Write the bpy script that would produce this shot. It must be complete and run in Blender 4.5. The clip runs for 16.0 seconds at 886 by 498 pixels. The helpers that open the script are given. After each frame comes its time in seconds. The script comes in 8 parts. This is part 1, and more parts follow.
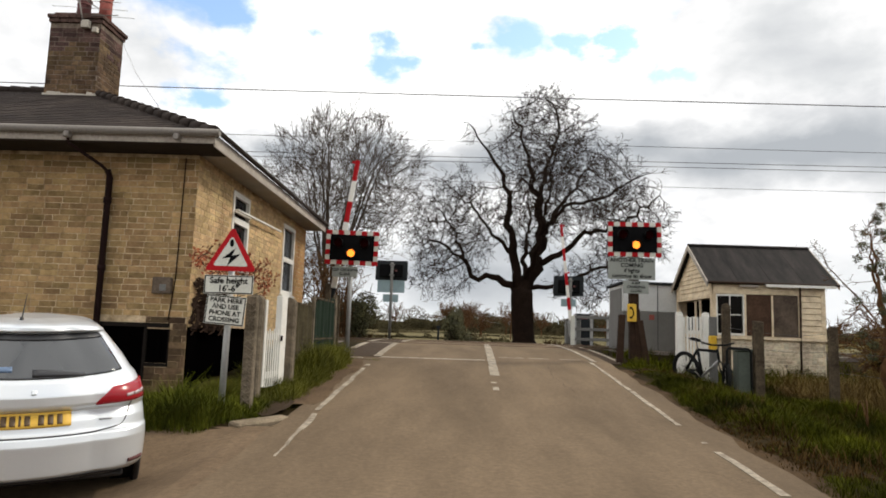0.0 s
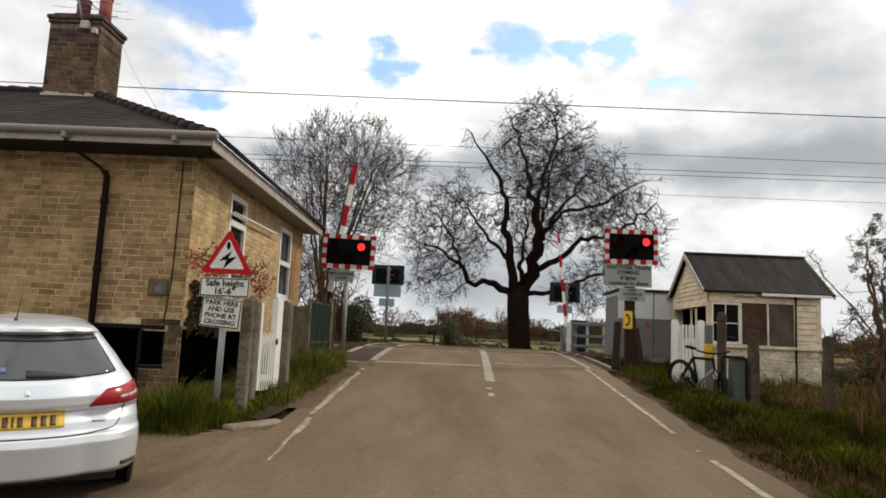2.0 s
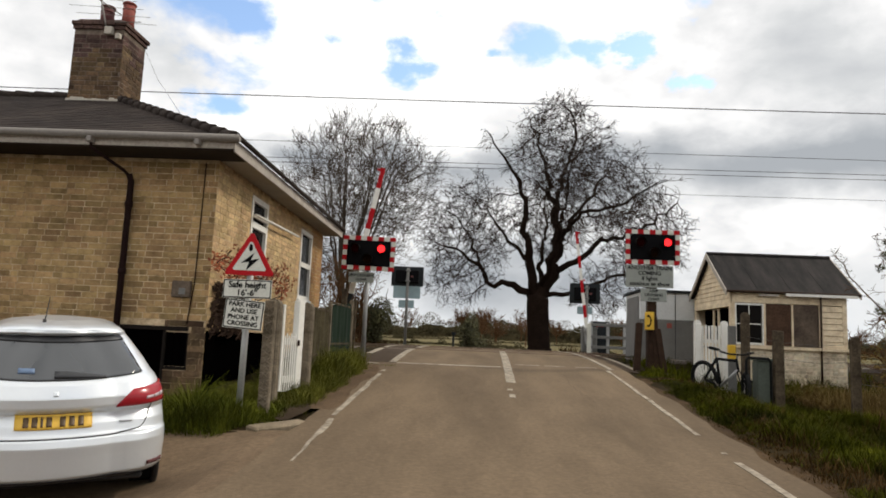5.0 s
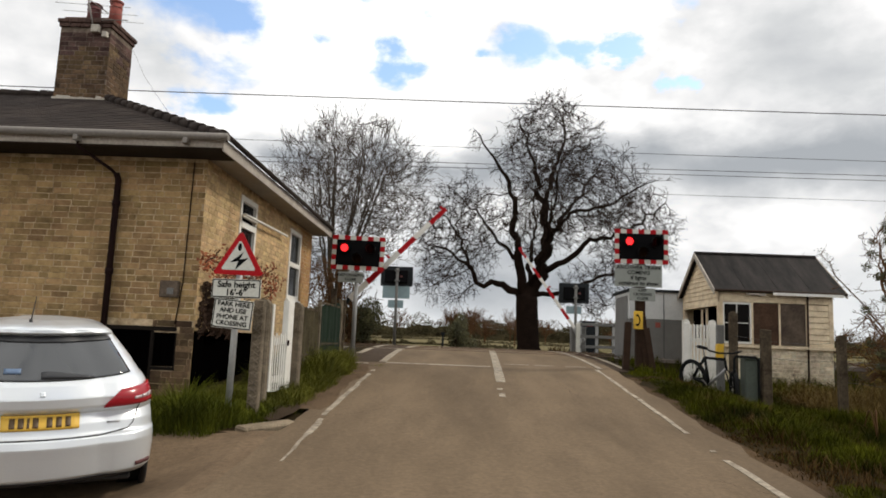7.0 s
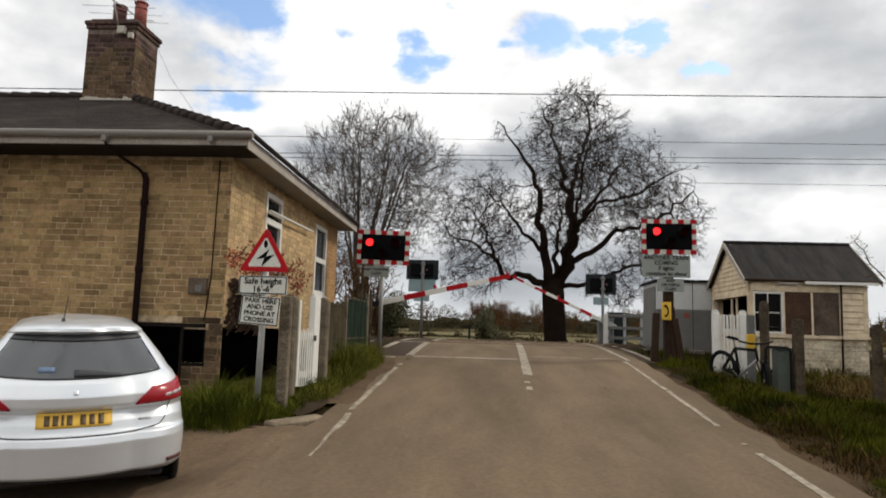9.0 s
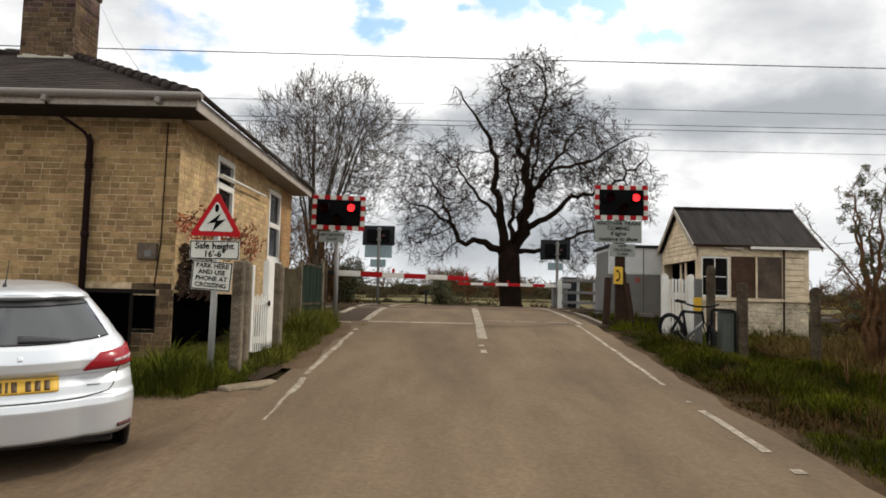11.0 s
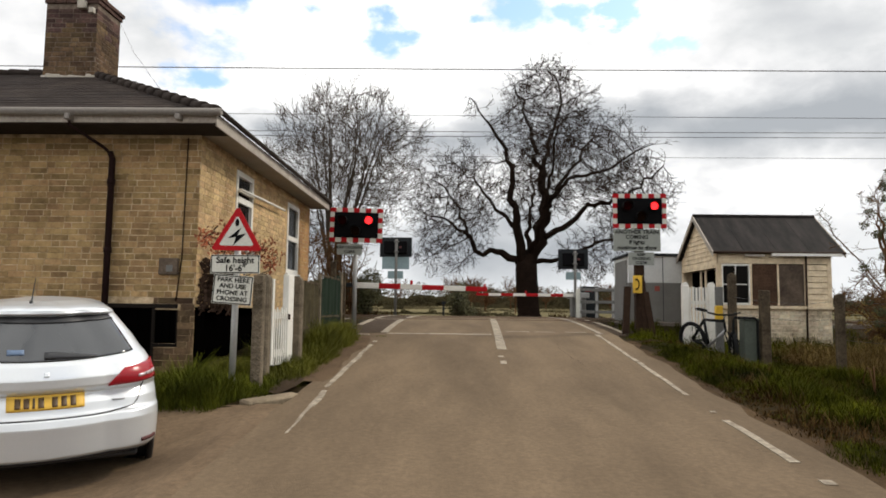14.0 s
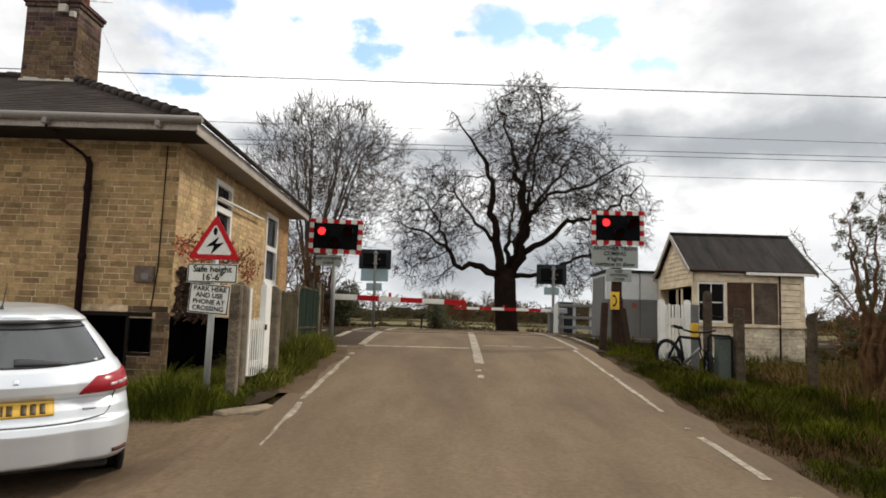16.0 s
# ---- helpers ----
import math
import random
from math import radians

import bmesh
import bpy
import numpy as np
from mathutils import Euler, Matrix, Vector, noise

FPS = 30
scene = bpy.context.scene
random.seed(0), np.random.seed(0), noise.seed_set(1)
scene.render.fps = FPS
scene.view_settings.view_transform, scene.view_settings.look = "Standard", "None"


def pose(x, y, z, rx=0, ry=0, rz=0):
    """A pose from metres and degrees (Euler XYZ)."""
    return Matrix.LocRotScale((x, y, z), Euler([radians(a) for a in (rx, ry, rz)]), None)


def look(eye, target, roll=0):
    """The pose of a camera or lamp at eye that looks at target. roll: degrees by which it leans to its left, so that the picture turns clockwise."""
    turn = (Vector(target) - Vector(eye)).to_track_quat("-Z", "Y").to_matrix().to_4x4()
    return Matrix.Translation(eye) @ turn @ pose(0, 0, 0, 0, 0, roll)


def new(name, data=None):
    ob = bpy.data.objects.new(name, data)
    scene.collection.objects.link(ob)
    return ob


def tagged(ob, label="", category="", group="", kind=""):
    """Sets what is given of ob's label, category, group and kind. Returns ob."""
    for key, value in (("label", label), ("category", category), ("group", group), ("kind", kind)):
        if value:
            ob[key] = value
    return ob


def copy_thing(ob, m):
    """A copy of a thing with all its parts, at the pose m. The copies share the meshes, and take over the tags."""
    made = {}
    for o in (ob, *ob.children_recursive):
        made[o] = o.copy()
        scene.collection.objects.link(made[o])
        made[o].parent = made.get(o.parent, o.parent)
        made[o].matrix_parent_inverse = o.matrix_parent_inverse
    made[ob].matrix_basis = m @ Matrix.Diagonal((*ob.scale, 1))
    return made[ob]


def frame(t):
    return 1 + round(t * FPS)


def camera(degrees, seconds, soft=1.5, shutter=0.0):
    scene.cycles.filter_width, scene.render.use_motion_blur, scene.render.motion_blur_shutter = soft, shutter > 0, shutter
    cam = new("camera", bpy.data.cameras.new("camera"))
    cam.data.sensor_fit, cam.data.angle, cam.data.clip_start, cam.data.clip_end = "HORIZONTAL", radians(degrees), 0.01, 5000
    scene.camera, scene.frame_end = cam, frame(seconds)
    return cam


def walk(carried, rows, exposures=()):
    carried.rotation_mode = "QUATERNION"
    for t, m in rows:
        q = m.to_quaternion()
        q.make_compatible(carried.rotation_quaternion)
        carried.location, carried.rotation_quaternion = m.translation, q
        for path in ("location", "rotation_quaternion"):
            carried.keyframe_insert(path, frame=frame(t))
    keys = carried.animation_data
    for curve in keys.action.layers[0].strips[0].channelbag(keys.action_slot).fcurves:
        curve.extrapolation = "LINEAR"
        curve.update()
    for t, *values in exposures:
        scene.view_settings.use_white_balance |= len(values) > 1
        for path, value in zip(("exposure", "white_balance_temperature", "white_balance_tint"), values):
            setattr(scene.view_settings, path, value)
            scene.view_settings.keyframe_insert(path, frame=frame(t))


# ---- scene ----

# ---- camera ----
cam = camera(65.0, 16.0, soft=1.75, shutter=0.15)
# seconds, eye, yaw to the left, pitch up, roll
PATH = [
    (0, (0.030, -0.016, 1.626), 1.44, 7.02, 1.84),
    (0.5, (0.018, -0.021, 1.623), 1.62, 7.39, 2.21),
    (1, (0.021, -0.016, 1.631), 1.57, 7.57, 2.45),
    (1.5, (0.024, -0.020, 1.625), 1.50, 7.57, 2.58),
    (2, (0.029, -0.014, 1.630), 1.19, 7.43, 2.50),
    (2.5, (0.026, -0.017, 1.627), 1.37, 7.06, 2.32),
    (3, (0.014, -0.017, 1.622), 1.82, 6.43, 1.92),
    (3.5, (0.014, -0.015, 1.628), 1.82, 6.20, 1.72),
    (4, (0.015, -0.019, 1.620), 1.88, 6.16, 1.87),
    (4.5, (0.021, -0.024, 1.618), 2.09, 7.08, 2.65),
    (4.7, (0.007, -0.018, 1.623), 2.73, 7.48, 2.44),
    (7, (-0.012, -0.004, 1.613), 1.82, 7.54, 2.28),
    (7.5, (0.030, 0.006, 1.630), 0.52, 8.22, 2.14),
    (7.6, (0.044, 0.010, 1.617), 0.97, 8.75, 2.32),
    (7.8, (0.026, 0.012, 1.615), 1.56, 12.91, 2.52),
    (8, (0.094, 0.024, 1.610), -1.16, 13.13, 3.80),
    (8.2, (0.163, 0.026, 1.620), -4.61, 12.59, 3.84),
    (8.4, (0.138, 0.027, 1.619), -4.81, 11.40, 4.26),
    (8.5, (0.146, 0.033, 1.619), -5.13, 11.83, 4.86),
    (8.7, (0.100, 0.022, 1.628), -1.18, 9.06, 2.18),
    (8.9, (0.072, 0.011, 1.627), 2.05, 8.21, 1.58),
    (9, (-0.000, 0.012, 1.633), 3.92, 6.85, 1.68),
    (9.2, (0.074, 0.004, 1.631), 0.40, 4.98, 2.73),
    (11.3, (0.005, 0.004, 1.613), 0.43, 4.14, 1.21),
    (11.5, (-0.008, 0.006, 1.617), 0.64, 4.08, 1.29),
    (12, (0.000, 0.008, 1.612), 0.76, 3.65, 1.21),
    (12.5, (-0.011, 0.007, 1.615), 2.04, 3.79, 1.05),
    (13, (-0.011, 0.002, 1.616), 1.97, 4.32, 0.37),
    (13.5, (0.001, -0.001, 1.617), 1.87, 4.76, 0.62),
    (14, (-0.000, -0.002, 1.619), 1.67, 5.03, 0.69),
    (14.5, (0.000, 0.000, 1.620), 1.44, 5.15, 0.30),
    (15, (0.003, -0.005, 1.616), 0.87, 5.51, 0.66),
    (15.5, (0.003, -0.004, 1.615), 0.33, 5.68, 0.41),
    (16, (-0.003, -0.008, 1.619), -0.02, 6.14, 1.64),
]


def aim(eye, yaw, pitch, roll):
    a, b = radians(yaw), radians(pitch)
    way = Vector((-math.sin(a) * math.cos(b), math.cos(a) * math.cos(b), math.sin(b)))
    return look(eye, Vector(eye) + way * 2, roll)


walk(cam, [(t, aim(eye, yaw, pitch, roll)) for t, eye, yaw, pitch, roll in PATH],
     exposures=[(0.0, 0.05, 6850, 10), (0.5, 0.03, 6850, 10), (1.0, -0.12, 6850, 10), (4.7, -0.11, 6850, 10), (7.4, -0.14, 6850, 10), (7.9, -0.27, 6750, 10), (8.3, -0.62, 6500, 10), (8.6, -0.64, 6500, 10), (9.0, -0.25, 6800, 10), (11.5, -0.02, 6850, 10), (16.0, 0.0, 6850, 10)])

# ---- light ----
SUN_EL, SUN_AZ = 42.0, 66.0  # degrees; azimuth clockwise from the way ahead (+y)


def build_world():
    world = bpy.data.worlds.new("sky")
    scene.world = world
    world.use_nodes = True
    nt = world.node_tree
    nt.nodes.clear()
    N, L = nt.nodes.new, nt.links.new
    out, bg = N("ShaderNodeOutputWorld"), N("ShaderNodeBackground")
    sky = N("ShaderNodeTexSky")
    sky.sky_type = "NISHITA"
    sky.sun_disc = False
    sky.sun_elevation, sky.sun_rotation = radians(SUN_EL), radians(SUN_AZ)
    tc = N("ShaderNodeTexCoord")
    sep = N("ShaderNodeSeparateXYZ")
    L(tc.outputs["Generated"], sep.inputs[0])

    def math_node(op, a, b=None, clamp=False):
        n = N("ShaderNodeMath")
        n.operation, n.use_clamp = op, clamp
        for k, v in enumerate((a, b)):
            if v is None:
                continue
            if isinstance(v, (int, float)):
                n.inputs[k].default_value = v
            else:
                L(v, n.inputs[k])
        return n.outputs[0]

    def ramp(src, stops):
        r = N("ShaderNodeValToRGB")
        L(src, r.inputs[0])
        while len(r.color_ramp.elements) < len(stops):
            r.color_ramp.elements.new(0.5)
        for e, (p, c) in zip(r.color_ramp.elements, stops):
            e.position, e.color = p, (*c, 1)
        r.color_ramp.interpolation = "EASE" if len(stops) == 2 else "LINEAR"
        return r.outputs[0]

    # cloud layer: directions, squeezed in height so that the clouds lie flat
    flat = N("ShaderNodeMapping")
    flat.inputs["Scale"].default_value = (1.0, 1.0, 1.7)
    L(tc.outputs["Generated"], flat.inputs[0])

    def noise_tex(scale, detail, rough, dist, off):
        m = N("ShaderNodeMapping")
        m.inputs["Location"].default_value = off
        L(flat.outputs[0], m.inputs[0])
        n = N("ShaderNodeTexNoise")
        n.inputs["Scale"].default_value, n.inputs["Detail"].default_value = scale, detail
        n.inputs["Roughness"].default_value, n.inputs["Distortion"].default_value = rough, dist
        L(m.outputs[0], n.inputs[0])
        return n.outputs["Fac"]

    wisps = noise_tex(8.0, 7, 0.55, 0.1, (0.3, 0.4, 0.0))
    lumps = noise_tex(3.3, 8, 0.46, 0.1, (2.1, 1.2, 3.0))

    def gap(way, radius):
        """1 in the middle of a hole in the clouds, falling to 0 at its ragged rim."""
        d = N("ShaderNodeVectorMath")
        d.operation = "DISTANCE"
        sc = N("ShaderNodeMapping")
        sc.inputs["Scale"].default_value = (1.0, 1.0, 1.7)
        L(tc.outputs["Generated"], sc.inputs[0])
        L(sc.outputs[0], d.inputs[0])
        d.inputs[1].default_value = (way[0], way[1], way[2] * 1.7)
        ragged = math_node("ADD", d.outputs["Value"], math_node("MULTIPLY", math_node("SUBTRACT", wisps, 0.5), 0.27))
        return math_node("SUBTRACT", 1.0, math_node("DIVIDE", ragged, radius), clamp=True)

    holes = None
    for way, radius in (((-0.439, 0.748, 0.497), 0.195),
                        ((-0.390, 0.788, 0.477), 0.150),
                        ((-0.369, 0.826, 0.427), 0.109),
                        ((-0.303, 0.859, 0.414), 0.065),
                        ((-0.325, 0.875, 0.359), 0.072),
                        ((-0.347, 0.890, 0.300), 0.050),
                        ((-0.205, 0.893, 0.400), 0.052),
                        ((-0.147, 0.876, 0.460), 0.055),
                        ((-0.108, 0.911, 0.398), 0.047),
                        ((-0.038, 0.897, 0.441), 0.039),
                        ((0.087, 0.911, 0.403), 0.062),
                        ((0.048, 0.916, 0.398), 0.047),
                        ((0.012, 0.918, 0.396), 0.034),
                        ((0.129, 0.905, 0.404), 0.036),
                        ((0.252, 0.849, 0.465), 0.055),
                        ((0.194, 0.895, 0.402), 0.023),
                        ((0.280, 0.891, 0.357), 0.023),
                        ((-0.139, 0.837, 0.529), 0.034),
                        ((0.005, 0.842, 0.540), 0.031),
                        ((0.1, 0.72, 0.68), 0.25), ((-0.6, 0.3, 0.74), 0.3), ((0.5, -0.5, 0.7), 0.35)):
        g = gap(way, radius)
        holes = g if holes is None else math_node("MAXIMUM", holes, g)
    mask = ramp(math_node("MULTIPLY", holes, 1.25, clamp=True), [(0.0, (0, 0, 0)), (1.0, (1, 1, 1))])
    # greyer bellies to the right and towards the horizon
    right = math_node("MULTIPLY", sep.outputs[0], 0.05)
    height = math_node("MULTIPLY", math_node("SUBTRACT", sep.outputs[2], 0.27), 0.16)
    tone = math_node("ADD", math_node("SUBTRACT", math_node("ADD", math_node("MULTIPLY", lumps, 0.68), math_node("MULTIPLY", wisps, 0.32)), right), height)
    cloud = ramp(tone, [(0.28, (0.58, 0.62, 0.68)), (0.40, (0.78, 0.82, 0.87)), (0.47, (0.98, 1.01, 1.06)), (0.57, (1.40, 1.43, 1.47))])
    low = ramp(sep.outputs[2], [(0.0, (1, 1, 1)), (0.17, (0, 0, 0))])
    bright = N("ShaderNodeMix")
    bright.data_type = "RGBA"
    L(low, bright.inputs["Factor"])
    L(cloud, bright.inputs["A"])
    bright.inputs["B"].default_value = (0.88, 0.93, 0.99, 1)
    # long grey banks low over the fields
    banks = None
    for way, radius in (((0.42, 0.87, 0.245), 0.42), ((0.60, 0.77, 0.235), 0.42), ((0.20, 0.94, 0.265), 0.22), ((-0.03, 0.97, 0.24), 0.25), ((-0.27, 0.93, 0.245), 0.2),
                        ((0.0, 0.995, 0.09), 0.42), ((-0.28, 0.955, 0.10), 0.40), ((0.17, 0.98, 0.08), 0.25)):
        d = N("ShaderNodeVectorMath")
        d.operation = "DISTANCE"
        sc = N("ShaderNodeMapping")
        sc.inputs["Scale"].default_value = (1.0, 0.5, 5.5)
        L(tc.outputs["Generated"], sc.inputs[0])
        L(sc.outputs[0], d.inputs[0])
        d.inputs[1].default_value = (way[0], way[1] * 0.5, way[2] * 5.5)
        ragged = math_node("ADD", d.outputs["Value"], math_node("MULTIPLY", math_node("SUBTRACT", wisps, 0.5), 0.5))
        g = math_node("SUBTRACT", 1.0, math_node("DIVIDE", ragged, radius), clamp=True)
        banks = g if banks is None else math_node("MAXIMUM", banks, g)
    grey = N("ShaderNodeMix")
    grey.data_type = "RGBA"
    L(math_node("MULTIPLY", banks, 1.1, clamp=True), grey.inputs["Factor"])
    L(bright.outputs["Result"], grey.inputs["A"])
    grey.inputs["B"].default_value = (0.46, 0.505, 0.565, 1)
    blue = N("ShaderNodeMix")
    blue.data_type, blue.blend_type = "RGBA", "MULTIPLY"
    blue.inputs["Factor"].default_value = 1
    L(sky.outputs[0], blue.inputs["A"])
    blue.inputs["B"].default_value = (0.26, 0.275, 0.29, 1)
    mix = N("ShaderNodeMix")
    mix.data_type = "RGBA"
    L(mask, mix.inputs["Factor"])
    L(grey.outputs["Result"], mix.inputs["A"])
    L(blue.outputs["Result"], mix.inputs["B"])
    L(mix.outputs["Result"], bg.inputs[0])
    bg.inputs[1].default_value = 1.0
    L(bg.outputs[0], out.inputs[0])


build_world()
sun_data = bpy.data.lights.new("sun", "SUN")
sun_data.energy, sun_data.angle, sun_data.color = 2.0, radians(8), (1.0, 0.95, 0.86)
sun = new("sun", sun_data)
sa, se = radians(SUN_AZ), radians(SUN_EL)
sun.matrix_world = look(Vector((math.sin(sa) * math.cos(se), math.cos(sa) * math.cos(se), math.sin(se))) * 50, (0, 0, 0))

# ---- materials ----
def material(name, colour, rough=0.7, metal=0.0, dark=None, scale=6.0, fine=60.0, amount=0.5, bump=0.2, bump_scale=80.0,
             spots=None, random_by="", spread=0.15, coat=0.0, spec=0.5, stretch=(1, 1, 1), grain=None):
    """A surface with large stains, fine grain, relief, and (random_by 'object' or 'island') a tone of its own for each piece."""
    mat = bpy.data.materials.new(name)
    mat.use_nodes = True
    nt = mat.node_tree
    N, L = nt.nodes.new, nt.links.new
    bsdf = nt.nodes["Principled BSDF"]
    bsdf.inputs["Roughness"].default_value, bsdf.inputs["Metallic"].default_value = rough, metal
    bsdf.inputs["Coat Weight"].default_value = coat
    bsdf.inputs["Specular IOR Level"].default_value = spec
    dark = dark or tuple(c * 0.6 for c in colour)
    tc = N("ShaderNodeTexCoord")
    geo = N("ShaderNodeNewGeometry")
    big, small = N("ShaderNodeTexNoise"), N("ShaderNodeTexNoise")
    for n, s, d in ((big, scale, 6), (small, fine, 4)):
        n.inputs["Scale"].default_value, n.inputs["Detail"].default_value = s, d
        n.inputs["Roughness"].default_value = 0.65
        mp = N("ShaderNodeMapping")
        mp.inputs["Scale"].default_value = stretch if n is big else (1, 1, 1)
        L(geo.outputs["Position"] if random_by or spots == "world" else tc.outputs["Object"], mp.inputs[0])
        L(mp.outputs[0], n.inputs[0])
    r = N("ShaderNodeValToRGB")
    r.color_ramp.elements[0].position, r.color_ramp.elements[1].position = 0.32, 0.66
    L(big.outputs["Fac"], r.inputs[0])
    a = N("ShaderNodeMix")
    a.data_type = "RGBA"
    a.inputs["A"].default_value, a.inputs["B"].default_value = (*dark, 1), (*colour, 1)
    mul = N("ShaderNodeMath")
    mul.operation = "MULTIPLY_ADD"
    L(r.outputs[0], mul.inputs[0])
    mul.inputs[1].default_value, mul.inputs[2].default_value = amount, 1 - amount
    L(mul.outputs[0], a.inputs["Factor"])
    b = N("ShaderNodeMix")
    b.data_type, b.blend_type = "RGBA", "OVERLAY"
    b.inputs["Factor"].default_value = min(0.8, amount * 0.9) if grain is None else grain
    L(a.outputs["Result"], b.inputs["A"])
    L(small.outputs["Fac"], b.inputs["B"])
    last = b.outputs["Result"]
    if random_by:
        src = N("ShaderNodeObjectInfo").outputs["Random"] if random_by == "object" else geo.outputs["Random Per Island"]
        hsv = N("ShaderNodeHueSaturation")
        v = N("ShaderNodeMath")
        v.operation = "MULTIPLY_ADD"
        L(src, v.inputs[0])
        v.inputs[1].default_value, v.inputs[2].default_value = spread * 2, 1 - spread
        L(v.outputs[0], hsv.inputs["Value"])
        w = N("ShaderNodeMath")
        w.operation = "MULTIPLY_ADD"
        ww = N("ShaderNodeMath")
        ww.operation = "FRACT"
        www = N("ShaderNodeMath")
        www.operation = "MULTIPLY"
        L(src, www.inputs[0])
        www.inputs[1].default_value = 17.3
        L(www.outputs[0], ww.inputs[0])
        L(ww.outputs[0], w.inputs[0])
        w.inputs[1].default_value, w.inputs[2].default_value = 0.016, 0.492
        L(w.outputs[0], hsv.inputs["Hue"])
        L(last, hsv.inputs["Color"])
        last = hsv.outputs["Color"]
    L(last, bsdf.inputs["Base Color"])
    if bump:
        bn, bt = N("ShaderNodeBump"), N("ShaderNodeTexNoise")
        bt.inputs["Scale"].default_value, bt.inputs["Detail"].default_value = bump_scale, 5
        L(geo.outputs["Position"], bt.inputs[0])
        bn.inputs["Strength"].default_value, bn.inputs["Distance"].default_value = bump, 0.01
        L(bt.outputs["Fac"], bn.inputs["Height"])
        L(bn.outputs[0], bsdf.inputs["Normal"])
        rr = N("ShaderNodeMath")
        rr.operation = "MULTIPLY_ADD"
        L(small.outputs["Fac"], rr.inputs[0])
        rr.inputs[1].default_value, rr.inputs[2].default_value = 0.25, max(0.02, rough - 0.12)
        L(rr.outputs[0], bsdf.inputs["Roughness"])
    return mat


def glow(name, colour, strength):
    mat = bpy.data.materials.new(name)
    mat.use_nodes = True
    b = mat.node_tree.nodes["Principled BSDF"]
    b.inputs["Base Color"].default_value = (*colour, 1)
    b.inputs["Emission Color"].default_value, b.inputs["Emission Strength"].default_value = (*colour, 1), strength
    return mat


def glass(name, colour, rough=0.03, alpha=1.0, spec=0.6, ior=1.5):
    mat = bpy.data.materials.new(name)
    mat.use_nodes = True
    b = mat.node_tree.nodes["Principled BSDF"]
    b.inputs["Base Color"].default_value, b.inputs["Roughness"].default_value = (*colour, 1), rough
    b.inputs["Specular IOR Level"].default_value = spec
    b.inputs["Transmission Weight"].default_value = 1 - alpha
    b.inputs["IOR"].default_value = ior
    return mat


